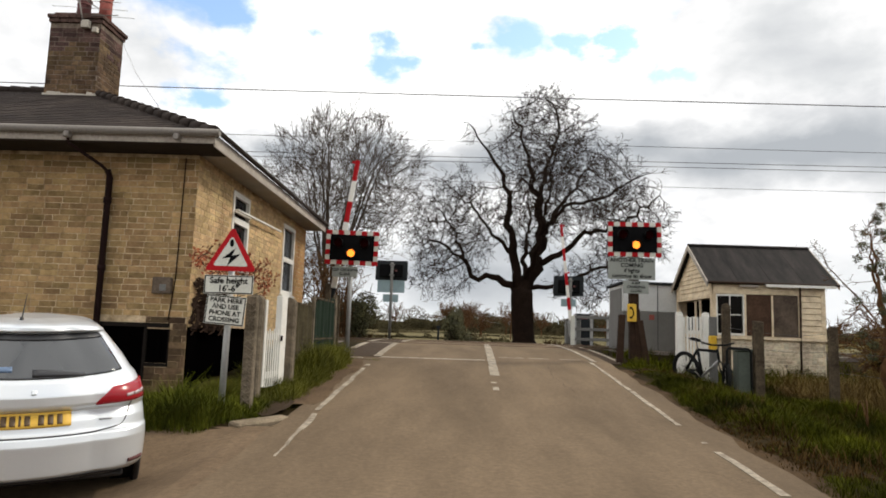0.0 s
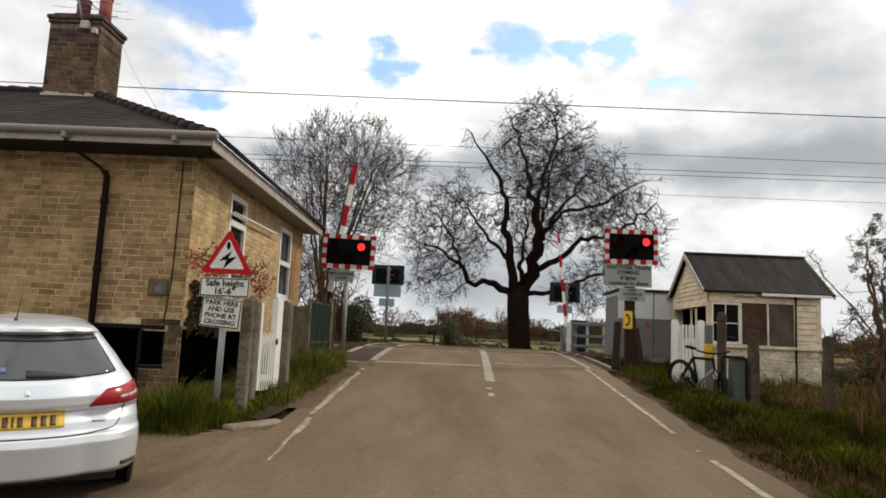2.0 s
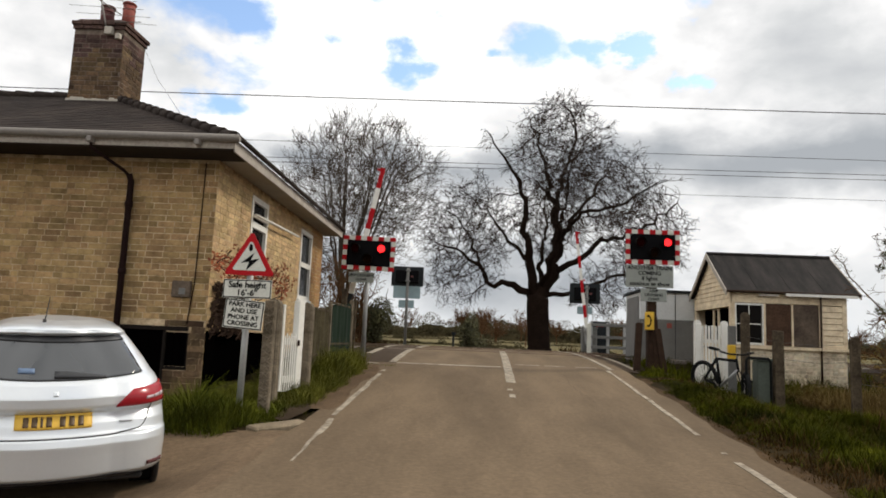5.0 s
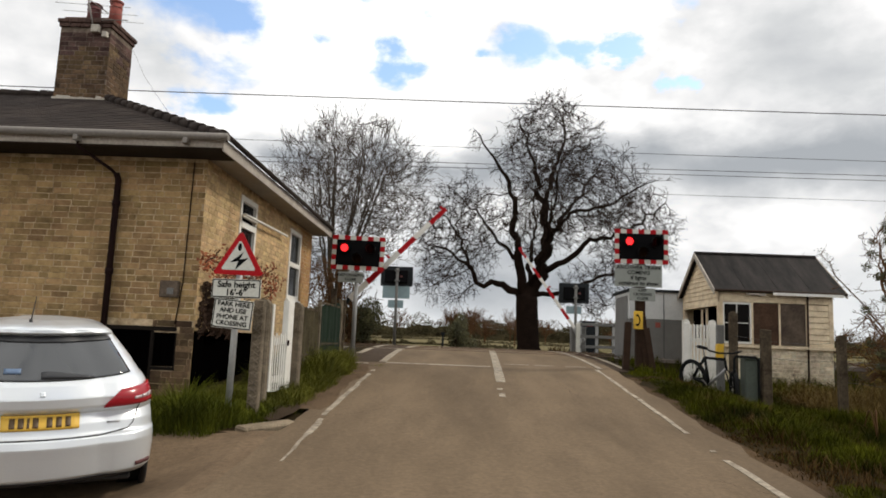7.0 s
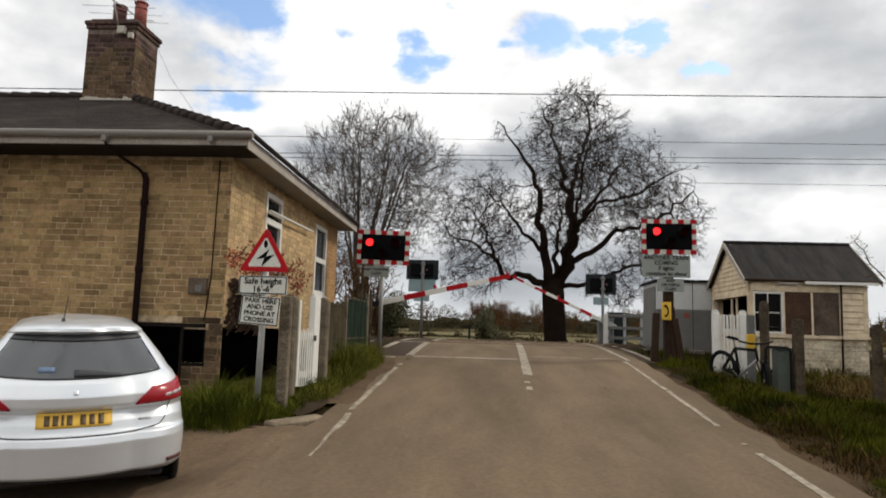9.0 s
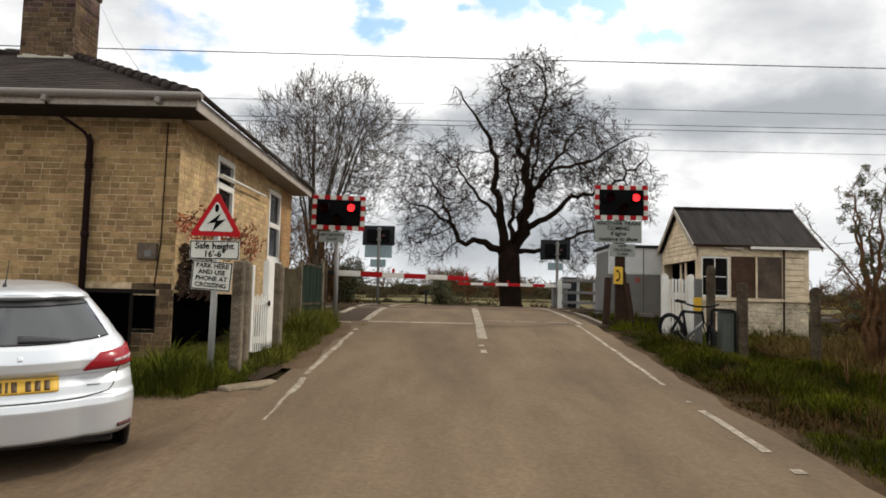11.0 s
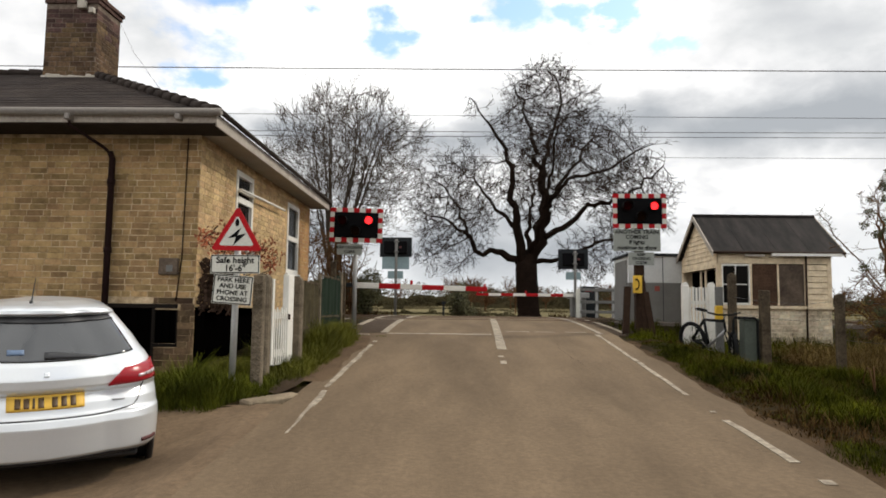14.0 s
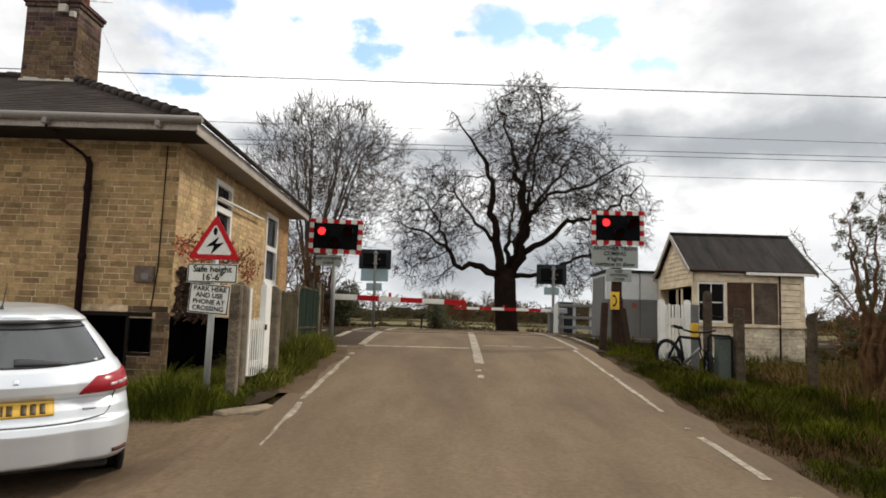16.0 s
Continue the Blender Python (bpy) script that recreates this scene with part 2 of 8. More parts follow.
M = dict(
    grass_ground=material("grass_ground", (0.030, 0.020, 0.007), 0.95, dark=(0.010, 0.007, 0.003), scale=0.6, fine=9, amount=0.85, bump=0.6, bump_scale=25, spots="world", spec=0.05),
    asphalt=material("asphalt", (0.169, 0.121, 0.077), 0.95, dark=(0.088, 0.063, 0.040), scale=0.8, fine=20, amount=0.8, bump=0.4, bump_scale=60, spots="world", spec=0.1, stretch=(1.2, 0.3, 1.0), grain=0.42),
    apron=material("apron", (0.170, 0.118, 0.074), 0.95, dark=(0.082, 0.056, 0.035), scale=0.9, fine=16, amount=0.85, bump=0.6, bump_scale=45, spots="world", spec=0.1, grain=0.5),
    damp_soil=material("damp_soil", (0.048, 0.032, 0.019), 0.95, dark=(0.018, 0.012, 0.007), scale=3, fine=30, bump=0.6, bump_scale=60, spots="world", spec=0.08),
    shoulder=material("shoulder", (0.128, 0.086, 0.052), 0.95, dark=(0.070, 0.045, 0.027), scale=1.6, fine=18, amount=0.9, bump=0.7, bump_scale=50, spots="world", spec=0.06),
    patch=material("patch", (0.062, 0.042, 0.027), 0.95, dark=(0.032, 0.022, 0.014), scale=2, fine=40, bump=0.5, bump_scale=140, spots="world", spec=0.12),
    road_paint=material("road_paint", (0.38, 0.33, 0.255), 0.85, dark=(0.15, 0.118, 0.085), scale=5, fine=18, amount=0.95, bump=0.2, spots="world", spec=0.12),
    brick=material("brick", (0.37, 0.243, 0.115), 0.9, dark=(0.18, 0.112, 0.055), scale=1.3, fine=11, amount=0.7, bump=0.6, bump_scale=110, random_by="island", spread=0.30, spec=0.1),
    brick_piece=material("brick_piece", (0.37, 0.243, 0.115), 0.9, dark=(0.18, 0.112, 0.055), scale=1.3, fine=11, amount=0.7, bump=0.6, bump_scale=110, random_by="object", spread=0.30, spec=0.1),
    # paler copy of the front brick: sun on the side wall put into colour
    brick_sunlit=material("brick_sunlit", (0.57, 0.405, 0.215), 0.9, dark=(0.31, 0.205, 0.105), scale=1.2, fine=20, amount=0.75, bump=0.5, bump_scale=120, random_by="island", spread=0.22, spec=0.12),
    brick_orange=material("brick_orange", (0.40, 0.22, 0.08), 0.9, dark=(0.24, 0.12, 0.05), scale=1.2, fine=28, amount=0.6, bump=0.4, random_by="island", spread=0.12),
    # lower chimney brick; round the hatches it also holds stain and shade
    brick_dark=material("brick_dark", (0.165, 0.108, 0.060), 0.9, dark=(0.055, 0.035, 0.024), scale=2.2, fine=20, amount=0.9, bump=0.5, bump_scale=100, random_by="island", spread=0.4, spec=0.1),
    brick_soot=material("brick_soot", (0.115, 0.07, 0.058), 0.95, dark=(0.045, 0.03, 0.028), scale=2.5, fine=20, amount=0.85, bump=0.5, bump_scale=100, random_by="island", spread=0.4, spec=0.08),
    pot_dark=material("pot_dark", (0.11, 0.035, 0.032), 0.85, scale=6, fine=30, bump=0.3),
    stack_mortar=material("stack_mortar", (0.24, 0.19, 0.15), 0.95, dark=(0.07, 0.05, 0.04), scale=2.5, fine=14, amount=0.95, bump=0.4, spots="world", spec=0.1),
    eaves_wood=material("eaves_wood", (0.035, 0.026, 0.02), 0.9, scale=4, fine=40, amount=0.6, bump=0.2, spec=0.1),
    bare_soil=material("bare_soil", (0.078, 0.049, 0.025), 0.95, dark=(0.030, 0.019, 0.011), scale=1.4, fine=24, amount=0.9, bump=0.8, bump_scale=50, spots="world", spec=0.05),
    mortar=material("mortar", (0.60, 0.46, 0.30), 0.95, dark=(0.205, 0.135, 0.066), scale=4.5, fine=14, amount=0.95, bump=0.4, spots="world", spec=0.1),
    cement=material("cement", (0.55, 0.5, 0.42), 0.9, scale=3, fine=30, bump=0.5),
    slate=material("slate", (0.052, 0.041, 0.035), 0.95, dark=(0.026, 0.021, 0.019), scale=1.2, fine=20, amount=0.85, bump=0.4, random_by="island", spread=0.2, spec=0.08),
    terracotta=material("terracotta", (0.30, 0.075, 0.055), 0.85, dark=(0.12, 0.03, 0.025), scale=6, fine=30, bump=0.3),
    white_paint=material("white_paint", (0.76, 0.74, 0.68), 0.55, dark=(0.5, 0.47, 0.4), scale=4, fine=40, amount=0.4, bump=0.15),
    grey_gutter=material("grey_gutter", (0.20, 0.178, 0.155), 0.5, dark=(0.16, 0.14, 0.12), scale=4, fine=40, amount=0.5, bump=0.1),
    fascia=material("fascia", (0.44, 0.39, 0.33), 0.6, dark=(0.22, 0.18, 0.145), scale=3, fine=30, amount=0.6, bump=0.15),
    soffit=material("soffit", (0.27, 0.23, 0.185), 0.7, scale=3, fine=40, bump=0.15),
    pipe_iron=material("pipe_iron", (0.017, 0.0075, 0.0065), 0.75, scale=6, fine=60, bump=0.2, spec=0.1),
    tarred=material("tarred", (0.012, 0.009, 0.007), 0.85, scale=6, fine=50, amount=0.6, bump=0.3, spec=0.1),
    # near-black for the inside of openings: its darkness is put into the colour
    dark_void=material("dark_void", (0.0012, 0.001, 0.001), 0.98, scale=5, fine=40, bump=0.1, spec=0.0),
    pane_glass=glass("pane_glass", (0.010, 0.009, 0.008), 0.15, spec=0.3, ior=1.15),
    cream_board=material("cream_board", (0.80, 0.66, 0.46), 0.8, dark=(0.30, 0.20, 0.115), scale=4.0, fine=26, amount=0.55, bump=0.35, spec=0.2),
    board_red=material("board_red", (0.085, 0.048, 0.030), 0.9, dark=(0.045, 0.026, 0.018), scale=2.2, fine=30, amount=0.85, bump=0.2, spec=0.1),
    board_brown=material("board_brown", (0.135, 0.102, 0.075), 0.9, dark=(0.045, 0.031, 0.025), scale=2.2, fine=30, amount=0.85, bump=0.2, spec=0.1),
    felt=material("felt", (0.030, 0.025, 0.023), 0.85, dark=(0.006, 0.0055, 0.0055), scale=1.6, fine=22, amount=0.98, stretch=(2.2, 0.45, 0.45), bump=0.3, spec=0.15),
    wood_grey=material("wood_grey", (0.115, 0.088, 0.060), 0.95, dark=(0.022, 0.017, 0.012), scale=5, fine=30, amount=0.9, bump=0.7, bump_scale=50, spec=0.04),
    wood_brown=material("wood_brown", (0.045, 0.026, 0.017), 0.9, dark=(0.018, 0.012, 0.009), scale=5, fine=40, amount=0.6, bump=0.5, spec=0.1),
    concrete=material("concrete", (0.25, 0.20, 0.145), 0.95, dark=(0.05, 0.042, 0.028), scale=4, fine=45, amount=0.85, bump=0.9, bump_scale=70, spec=0.1),
    kerb=material("kerb", (0.26, 0.205, 0.14), 0.95, dark=(0.12, 0.095, 0.065), scale=5, fine=45, amount=0.8, bump=0.7, bump_scale=70, spec=0.1),
    net_brown=material("net_brown", (0.075, 0.062, 0.036), 0.9, dark=(0.030, 0.026, 0.016), scale=2.5, fine=30, amount=0.8, bump=0.2, spec=0.05),
    green_metal=material("green_metal", (0.016, 0.028, 0.018), 0.8, dark=(0.008, 0.012, 0.008), scale=4, fine=40, bump=0.15, spec=0.08),
    grey_steel=material("grey_steel", (0.36, 0.36, 0.35), 0.5, metal=0.3, scale=5, fine=40, amount=0.35, bump=0.1),
    grey_paint=material("grey_paint", (0.155, 0.152, 0.142), 0.7, dark=(0.095, 0.09, 0.082), scale=2, fine=40, amount=0.5, bump=0.1, spec=0.3),
    grey_light=material("grey_light", (0.55, 0.56, 0.55), 0.6, dark=(0.4, 0.4, 0.4), scale=2, fine=40, amount=0.4, bump=0.1),
    cab_green=material("cab_green", (0.095, 0.110, 0.090), 0.75, scale=2, fine=40, bump=0.1, spec=0.2),
    sign_black=material("sign_black", (0.006, 0.006, 0.0065), 0.8, scale=4, fine=40, bump=0.05, spec=0.05),
    sign_red=material("sign_red", (0.40, 0.010, 0.014), 0.6, scale=5, fine=40, amount=0.3, bump=0.05, spec=0.12),
    sign_white=material("sign_white", (0.58, 0.57, 0.50), 0.5, scale=5, fine=40, amount=0.3, bump=0.05),
    sign_grey=material("sign_grey", (0.27, 0.285, 0.255), 0.6, scale=5, fine=40, amount=0.3, bump=0.05),
    sign_backs=material("sign_backs", (0.026, 0.029, 0.031), 0.8, scale=5, fine=40, bump=0.05, spec=0.08),
    sign_back_blue=material("sign_back_blue", (0.26, 0.36, 0.38), 0.5, scale=5, fine=40, bump=0.05),
    yellow=material("yellow", (0.70, 0.42, 0.03), 0.5, scale=5, fine=40, amount=0.3, bump=0.05),
    lens_off=material("lens_off", (0.018, 0.001, 0.001), 0.8, scale=5, fine=40, bump=0, spec=0.05),
    lens_amber_off=material("lens_amber_off", (0.010, 0.004, 0.001), 0.8, scale=5, fine=40, bump=0, spec=0.05),
    lens_red=glow("lens_red", (1.0, 0.02, 0.025), 2.2),
    lens_amber=glow("lens_amber", (1.0, 0.27, 0.03), 1.9),
    bark=material("bark", (0.020, 0.0125, 0.009), 0.95, dark=(0.006, 0.0045, 0.0035), scale=2.0, fine=20, amount=0.7, bump=0.8, bump_scale=20, spec=0.02),
    twig=material("twig", (0.034, 0.023, 0.017), 0.95, scale=2.0, fine=20, amount=0.5, bump=0, spec=0.02),
    ash_bark=material("ash_bark", (0.075, 0.058, 0.044), 0.95, dark=(0.04, 0.031, 0.025), scale=2.0, fine=20, amount=0.6, bump=0.3, bump_scale=20, spec=0.03),
    thorn_bark=material("thorn_bark", (0.13, 0.068, 0.032), 0.95, dark=(0.045, 0.024, 0.013), scale=3.0, fine=20, amount=0.7, bump=0, spec=0.04),
    leaf_green=material("leaf_green", (0.060, 0.060, 0.022), 0.8, scale=3, fine=20, amount=0.5, bump=0, random_by="island", spread=0.45, spec=0.2),
    leaf_hedge=material("leaf_hedge", (0.075, 0.062, 0.032), 0.95, dark=(0.034, 0.031, 0.016), scale=0.12, fine=3, amount=0.85, bump=0, random_by="island", spread=0.2, spec=0.02),
    leaf_bramble=material("leaf_bramble", (0.20, 0.135, 0.030), 0.9, dark=(0.060, 0.038, 0.011), scale=1.4, fine=8, amount=0.8, bump=0, random_by="island", spread=0.4, spec=0.1),
    leaf_dark=material("leaf_dark", (0.085, 0.08, 0.028), 0.9, dark=(0.03, 0.03, 0.012), scale=1.2, fine=8, amount=0.8, bump=0, random_by="island", spread=0.35),
    leaf_red=material("leaf_red", (0.27, 0.068, 0.018), 0.8, dark=(0.10, 0.02, 0.012), scale=3, fine=20, amount=0.6, bump=0, random_by="island", spread=0.45),
    grass_blade=material("grass_blade", (0.125, 0.136, 0.015), 0.85, dark=(0.007, 0.011, 0.002), scale=1.1, fine=10, amount=0.9, bump=0, random_by="island", spread=0.45, spec=0.06),
    grass_straw=material("grass_straw", (0.185, 0.125, 0.042), 0.9, dark=(0.055, 0.036, 0.012), scale=1.0, fine=10, amount=0.8, bump=0, random_by="island", spread=0.4, spec=0.06),
    grass_bank=material("grass_bank", (0.185, 0.180, 0.030), 0.85, dark=(0.040, 0.044, 0.010), scale=1.1, fine=10, amount=0.85, bump=0, random_by="island", spread=0.4, spec=0.06),
    field=material("field", (0.150, 0.124, 0.060), 0.95, dark=(0.080, 0.066, 0.030), scale=0.05, fine=1.5, amount=0.9, bump=0, spots="world", spec=0.04),
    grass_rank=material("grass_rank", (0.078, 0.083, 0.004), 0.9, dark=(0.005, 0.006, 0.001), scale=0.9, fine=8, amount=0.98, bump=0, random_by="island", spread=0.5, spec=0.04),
    grass_dry=material("grass_dry", (0.082, 0.046, 0.015), 0.9, dark=(0.020, 0.011, 0.005), scale=1.0, fine=10, amount=0.8, bump=0, random_by="island", spread=0.45, spec=0.06),
    ballast=material("ballast", (0.19, 0.16, 0.14), 0.95, scale=3, fine=25, amount=0.8, bump=1.0, bump_scale=30, spots="world"),
    rail=material("rail", (0.16, 0.10, 0.07), 0.5, metal=0.6, scale=5, fine=30, bump=0.2),
    wire=material("wire", (0.05, 0.045, 0.045), 0.5, scale=5, fine=30, bump=0),
    rubber=material("rubber", (0.012, 0.012, 0.012), 0.9, scale=5, fine=40, bump=0.2, spec=0.12),
    car_silver=material("car_silver", (0.70, 0.73, 0.75), 0.34, metal=0.42, dark=(0.72, 0.74, 0.75), scale=2, fine=150, amount=0.3, bump=0, coat=0.7),
    car_black=material("car_black", (0.02, 0.02, 0.022), 0.4, scale=5, fine=40, bump=0.05),
    car_glass=glass("car_glass", (0.028, 0.032, 0.036), 0.04, spec=0.6, ior=1.7),
    sticker_blue=material("sticker_blue", (0.11, 0.17, 0.27), 0.5, scale=9, fine=60, amount=0.3, bump=0),
    plate_brown=material("plate_brown", (0.085, 0.045, 0.012), 0.5, scale=9, fine=60, amount=0.3, bump=0),
    car_red=material("car_red", (0.33, 0.010, 0.018), 0.25, scale=8, fine=40, amount=0.3, bump=0, coat=0.3, spec=0.25),
    car_clear=material("car_clear", (0.55, 0.42, 0.42), 0.15, scale=8, fine=60, amount=0.4, bump=0, coat=1.0),
    plate_yellow=material("plate_yellow", (0.72, 0.43, 0.05), 0.55, scale=8, fine=60, amount=0.2, bump=0.02),
    alloy=material("alloy", (0.4, 0.4, 0.41), 0.35, metal=0.8, scale=8, fine=60, amount=0.2, bump=0.02),
)

# ---- mesh tools ----
def mesh_object(name, bm, mat, smooth=False):
    me = bpy.data.meshes.new(name)
    bm.normal_update()
    bm.to_mesh(me)
    bm.free()
    for m in (mat if isinstance(mat, (list, tuple)) else [mat]):
        me.materials.append(M[m] if isinstance(m, str) else m)
    if smooth:
        me.polygons.foreach_set("use_smooth", [True] * len(me.polygons))
    return new(name, me)


def part(name, bm, mat, parent, label="", smooth=False):
    ob = mesh_object(name, bm, mat, smooth)
    ob.parent = parent
    if label:
        ob["label"] = label
    return ob


def raw(name, verts, faces, mat, parent=None, smooth=False):
    me = bpy.data.meshes.new(name)
    me.from_pydata(verts, [], faces)
    me.materials.append(M[mat])
    if smooth:
        me.polygons.foreach_set("use_smooth", [True] * len(me.polygons))
    ob = new(name, me)
    ob.parent = parent
    return ob


def thing(name, label, category, at=(0, 0, 0), turn=0, group="", kind=""):
    ob = new(name)
    ob.empty_display_size = 0.1
    ob.matrix_basis = pose(*at, 0, 0, turn)
    return tagged(ob, label, category, group, kind)


def box(x0, x1, y0, y1, z0, z1, bevel=0.0, bm=None, m=None, seg=1):
    own = bm is None or bevel > 0
    b = bmesh.new() if own else bm
    vs = [b.verts.new((x, y, z)) for z in (z0, z1) for y in (y0, y1) for x in (x0, x1)]
    for f in ((0, 2, 3, 1), (4, 5, 7, 6), (0, 1, 5, 4), (2, 6, 7, 3), (0, 4, 6, 2), (1, 3, 7, 5)):
        b.faces.new([vs[i] for i in f])
    if bevel:
        bmesh.ops.bevel(b, geom=list(b.edges), offset=bevel, segments=seg, affect="EDGES")
    if m is not None:
        bmesh.ops.transform(b, matrix=m, verts=b.verts if own else vs)
    if own and bm is not None:
        merge(bm, b)
        return bm
    return b


def merge(into, other, m=None):
    """Adds the mesh of one bmesh to another."""
    if m is not None:
        bmesh.ops.transform(other, matrix=m, verts=other.verts)
    made = {v: into.verts.new(v.co) for v in other.verts}
    for f in other.faces:
        nf = into.faces.new([made[v] for v in f.verts])
        nf.material_index, nf.smooth = f.material_index, f.smooth
    other.free()
    return into


def tube(p0, p1, r0, r1=None, seg=10, bm=None, caps=True):
    b = bm if bm is not None else bmesh.new()
    r1 = r0 if r1 is None else r1
    p0, p1 = Vector(p0), Vector(p1)
    q = (p1 - p0).to_track_quat("Z", "Y")
    rings = []
    for p, r in ((p0, r0), (p1, r1)):
        rings.append([b.verts.new(p + q @ Vector((math.cos(a) * r, math.sin(a) * r, 0))) for a in (2 * math.pi * k / seg for k in range(seg))])
    for k in range(seg):
        b.faces.new((rings[0][k], rings[0][(k + 1) % seg], rings[1][(k + 1) % seg], rings[1][k])).smooth = True
    if caps:
        b.faces.new(rings[0][::-1])
        b.faces.new(rings[1])
    return b


def line_tube(points, r, seg=8, bm=None):
    """One unbroken tube along the points."""
    b = bm if bm is not None else bmesh.new()
    pts = [Vector(p) for p in points]
    n, rings = len(pts), []
    side = None
    for k, p in enumerate(pts):
        d = (pts[min(k + 1, n - 1)] - pts[max(k - 1, 0)]).normalized()
        side = d.orthogonal().normalized() if side is None else (side - d * side.dot(d)).normalized()
        e = d.cross(side)
        rings.append([b.verts.new(p + side * (r * math.cos(a)) + e * (r * math.sin(a))) for a in (2 * math.pi * j / seg for j in range(seg))])
    for q0, q1 in zip(rings, rings[1:]):
        for j in range(seg):
            b.faces.new((q0[j], q0[(j + 1) % seg], q1[(j + 1) % seg], q1[j])).smooth = True
    b.faces.new(rings[0][::-1])
    b.faces.new(rings[-1])
    return b


def ring(centre, axis, radius, r, seg=24, sides=6, bm=None):
    b = bm if bm is not None else bmesh.new()
    q = Vector(axis).to_track_quat("Z", "Y")
    rows = []
    for k in range(seg):
        a = 2 * math.pi * k / seg
        rows.append([b.verts.new(Vector(centre) + q @ Vector(((radius + r * math.cos(c)) * math.cos(a), (radius + r * math.cos(c)) * math.sin(a), r * math.sin(c))))
                     for c in (2 * math.pi * j / sides for j in range(sides))])
    for k in range(seg):
        for j in range(sides):
            b.faces.new((rows[k][j], rows[(k + 1) % seg][j], rows[(k + 1) % seg][(j + 1) % sides], rows[k][(j + 1) % sides])).smooth = True
    return b


def prism(outline, y0, y1, bm=None):
    """A flat outline of (x, z) pulled along y."""
    b = bm if bm is not None else bmesh.new()
    a = [b.verts.new((x, y0, z)) for x, z in outline]
    c = [b.verts.new((x, y1, z)) for x, z in outline]
    n = len(a)
    b.faces.new(a)
    b.faces.new(c[::-1])
    for k in range(n):
        b.faces.new((a[k], c[k], c[(k + 1) % n], a[(k + 1) % n]))
    return b


def words(text, size, parent, m, mat="sign_black", bold=0.0, name="lettering"):
    """Raised lettering in the built-in font; the text lies in the x-z plane of its thing, facing -y."""
    cu = bpy.data.curves.new(name, "FONT")
    cu.body, cu.size, cu.align_x, cu.align_y = text, size, "CENTER", "CENTER"
    cu.extrude, cu.offset, cu.resolution_u = 0.0015, bold, 3
    tmp = bpy.data.objects.new(name, cu)
    scene.collection.objects.link(tmp)
    me = bpy.data.meshes.new_from_object(tmp.evaluated_get(bpy.context.evaluated_depsgraph_get()))
    bpy.data.objects.remove(tmp)
    me.materials.clear()
    me.materials.append(M[mat])
    me.transform(m @ pose(0, 0, 0, 90, 0, 0))
    ob = new(name, me)
    ob.parent = parent
    return ob


# ---- lie of the land ----
SLOPES = [(-14.0, 0.02), (-4.0, 0.055), (2.0, 0.075), (14.0, 0.075), (20.0, 0.03), (23.0, 0.0), (27.5, 0.0), (31.0, -0.07), (39.0, -0.05), (46.0, 0.0)]


def road_z(y):
    """The road climbs to the crossing, is level on it and falls away behind it."""
    def climb(a, b):
        total = 0.0
        for (ya, sa_), (yb, sb_) in zip(SLOPES, SLOPES[1:]):
            lo, hi = max(a, ya), min(b, yb)
            if hi > lo:
                s = lambda v: sa_ + (sb_ - sa_) * (v - ya) / (yb - ya)
                total += (s(lo) + s(hi)) / 2 * (hi - lo)
        return total
    return climb(0, y) if y >= 0 else -climb(y, 0)


def ease(a, b, v):
    k = min(1.0, max(0.0, (v - a) / (b - a)))  # b may lie below a
    return k * k * (3 - 2 * k)


ROAD_L, ROAD_R = -1.95, 3.0


def layby_dip(x, y):
    """The lay-by lies a little lower than the road."""
    return 0.20 * ease(-2.0, -2.9, x) * ease(8.3, 6.3, y)


def ground_z(x, y, under=True):
    z = road_z(y)
    rail = ease(17.0, 19.0, y) * (1 - ease(26.5, 29.0, y))
    right = -0.32 * ease(3.8, 5.6, x) * ease(1.0, 7.0, y) - 0.2 * ease(6.5, 14.0, x)
    left = -0.3 * ease(9.0, 20.0, -x)
    z += 0.012 * (min(max(y, 60.0), 420.0) - 60.0)  # the fields beyond rise gently
    z += (right + left) * (1 - rail) - layby_dip(x, y)
    rough = 0.05 * noise.noise((x * 0.7, y * 0.7, 0)) + 0.02 * noise.noise((x * 2.3, y * 2.3, 4))
    edge = ROAD_R + 0.035 * max(0.0, min(y, 16.0) - 8.0)
    off = max(ease(ROAD_L - 0.1, ROAD_L - 0.7, x), ease(edge + 0.1, edge + 0.7, x))
    z += rough * off * (1 - rail)
    if under:
        z -= 0.06 * (1 - off)
        if x < -1.5 and y < 7.6:
            z -= 0.12 * ease(7.6, 7.2, y) * ease(-9.6, -9.0, x)
    return z

# ---- ground ----
def build_ground():
    xs = [-3000, -1200, -500, -220, -110, -60, -40] + list(np.arange(-28, -12, 2.0)) + list(np.arange(-12, 14, 0.3)) + list(np.arange(14, 30, 2.0)) + [40, 60, 110, 220, 500, 1200, 3000]
    ys = [-3000, -900, -300, -100, -50, -25] + list(np.arange(-14, 2, 1.0)) + list(np.arange(2, 30, 0.3)) + list(np.arange(30, 60, 1.5)) + [70, 90, 120, 170, 260, 420, 800, 1500, 3000]
    verts = [(x, y, ground_z(x, y)) for y in ys for x in xs]
    w = len(xs)
    faces = [(j * w + i, j * w + i + 1, (j + 1) * w + i + 1, (j + 1) * w + i) for j in range(len(ys) - 1) for i in range(w - 1)]
    ob = raw("ground", verts, faces, "grass_ground", smooth=True)
    ob.data.materials.append(M["field"])
    for f in ob.data.polygons:
        f.material_index = 1 if f.center.y > 44 else 0
    tagged(ob, "rough grass and bare earth beside the road", "ground", kind="structure")


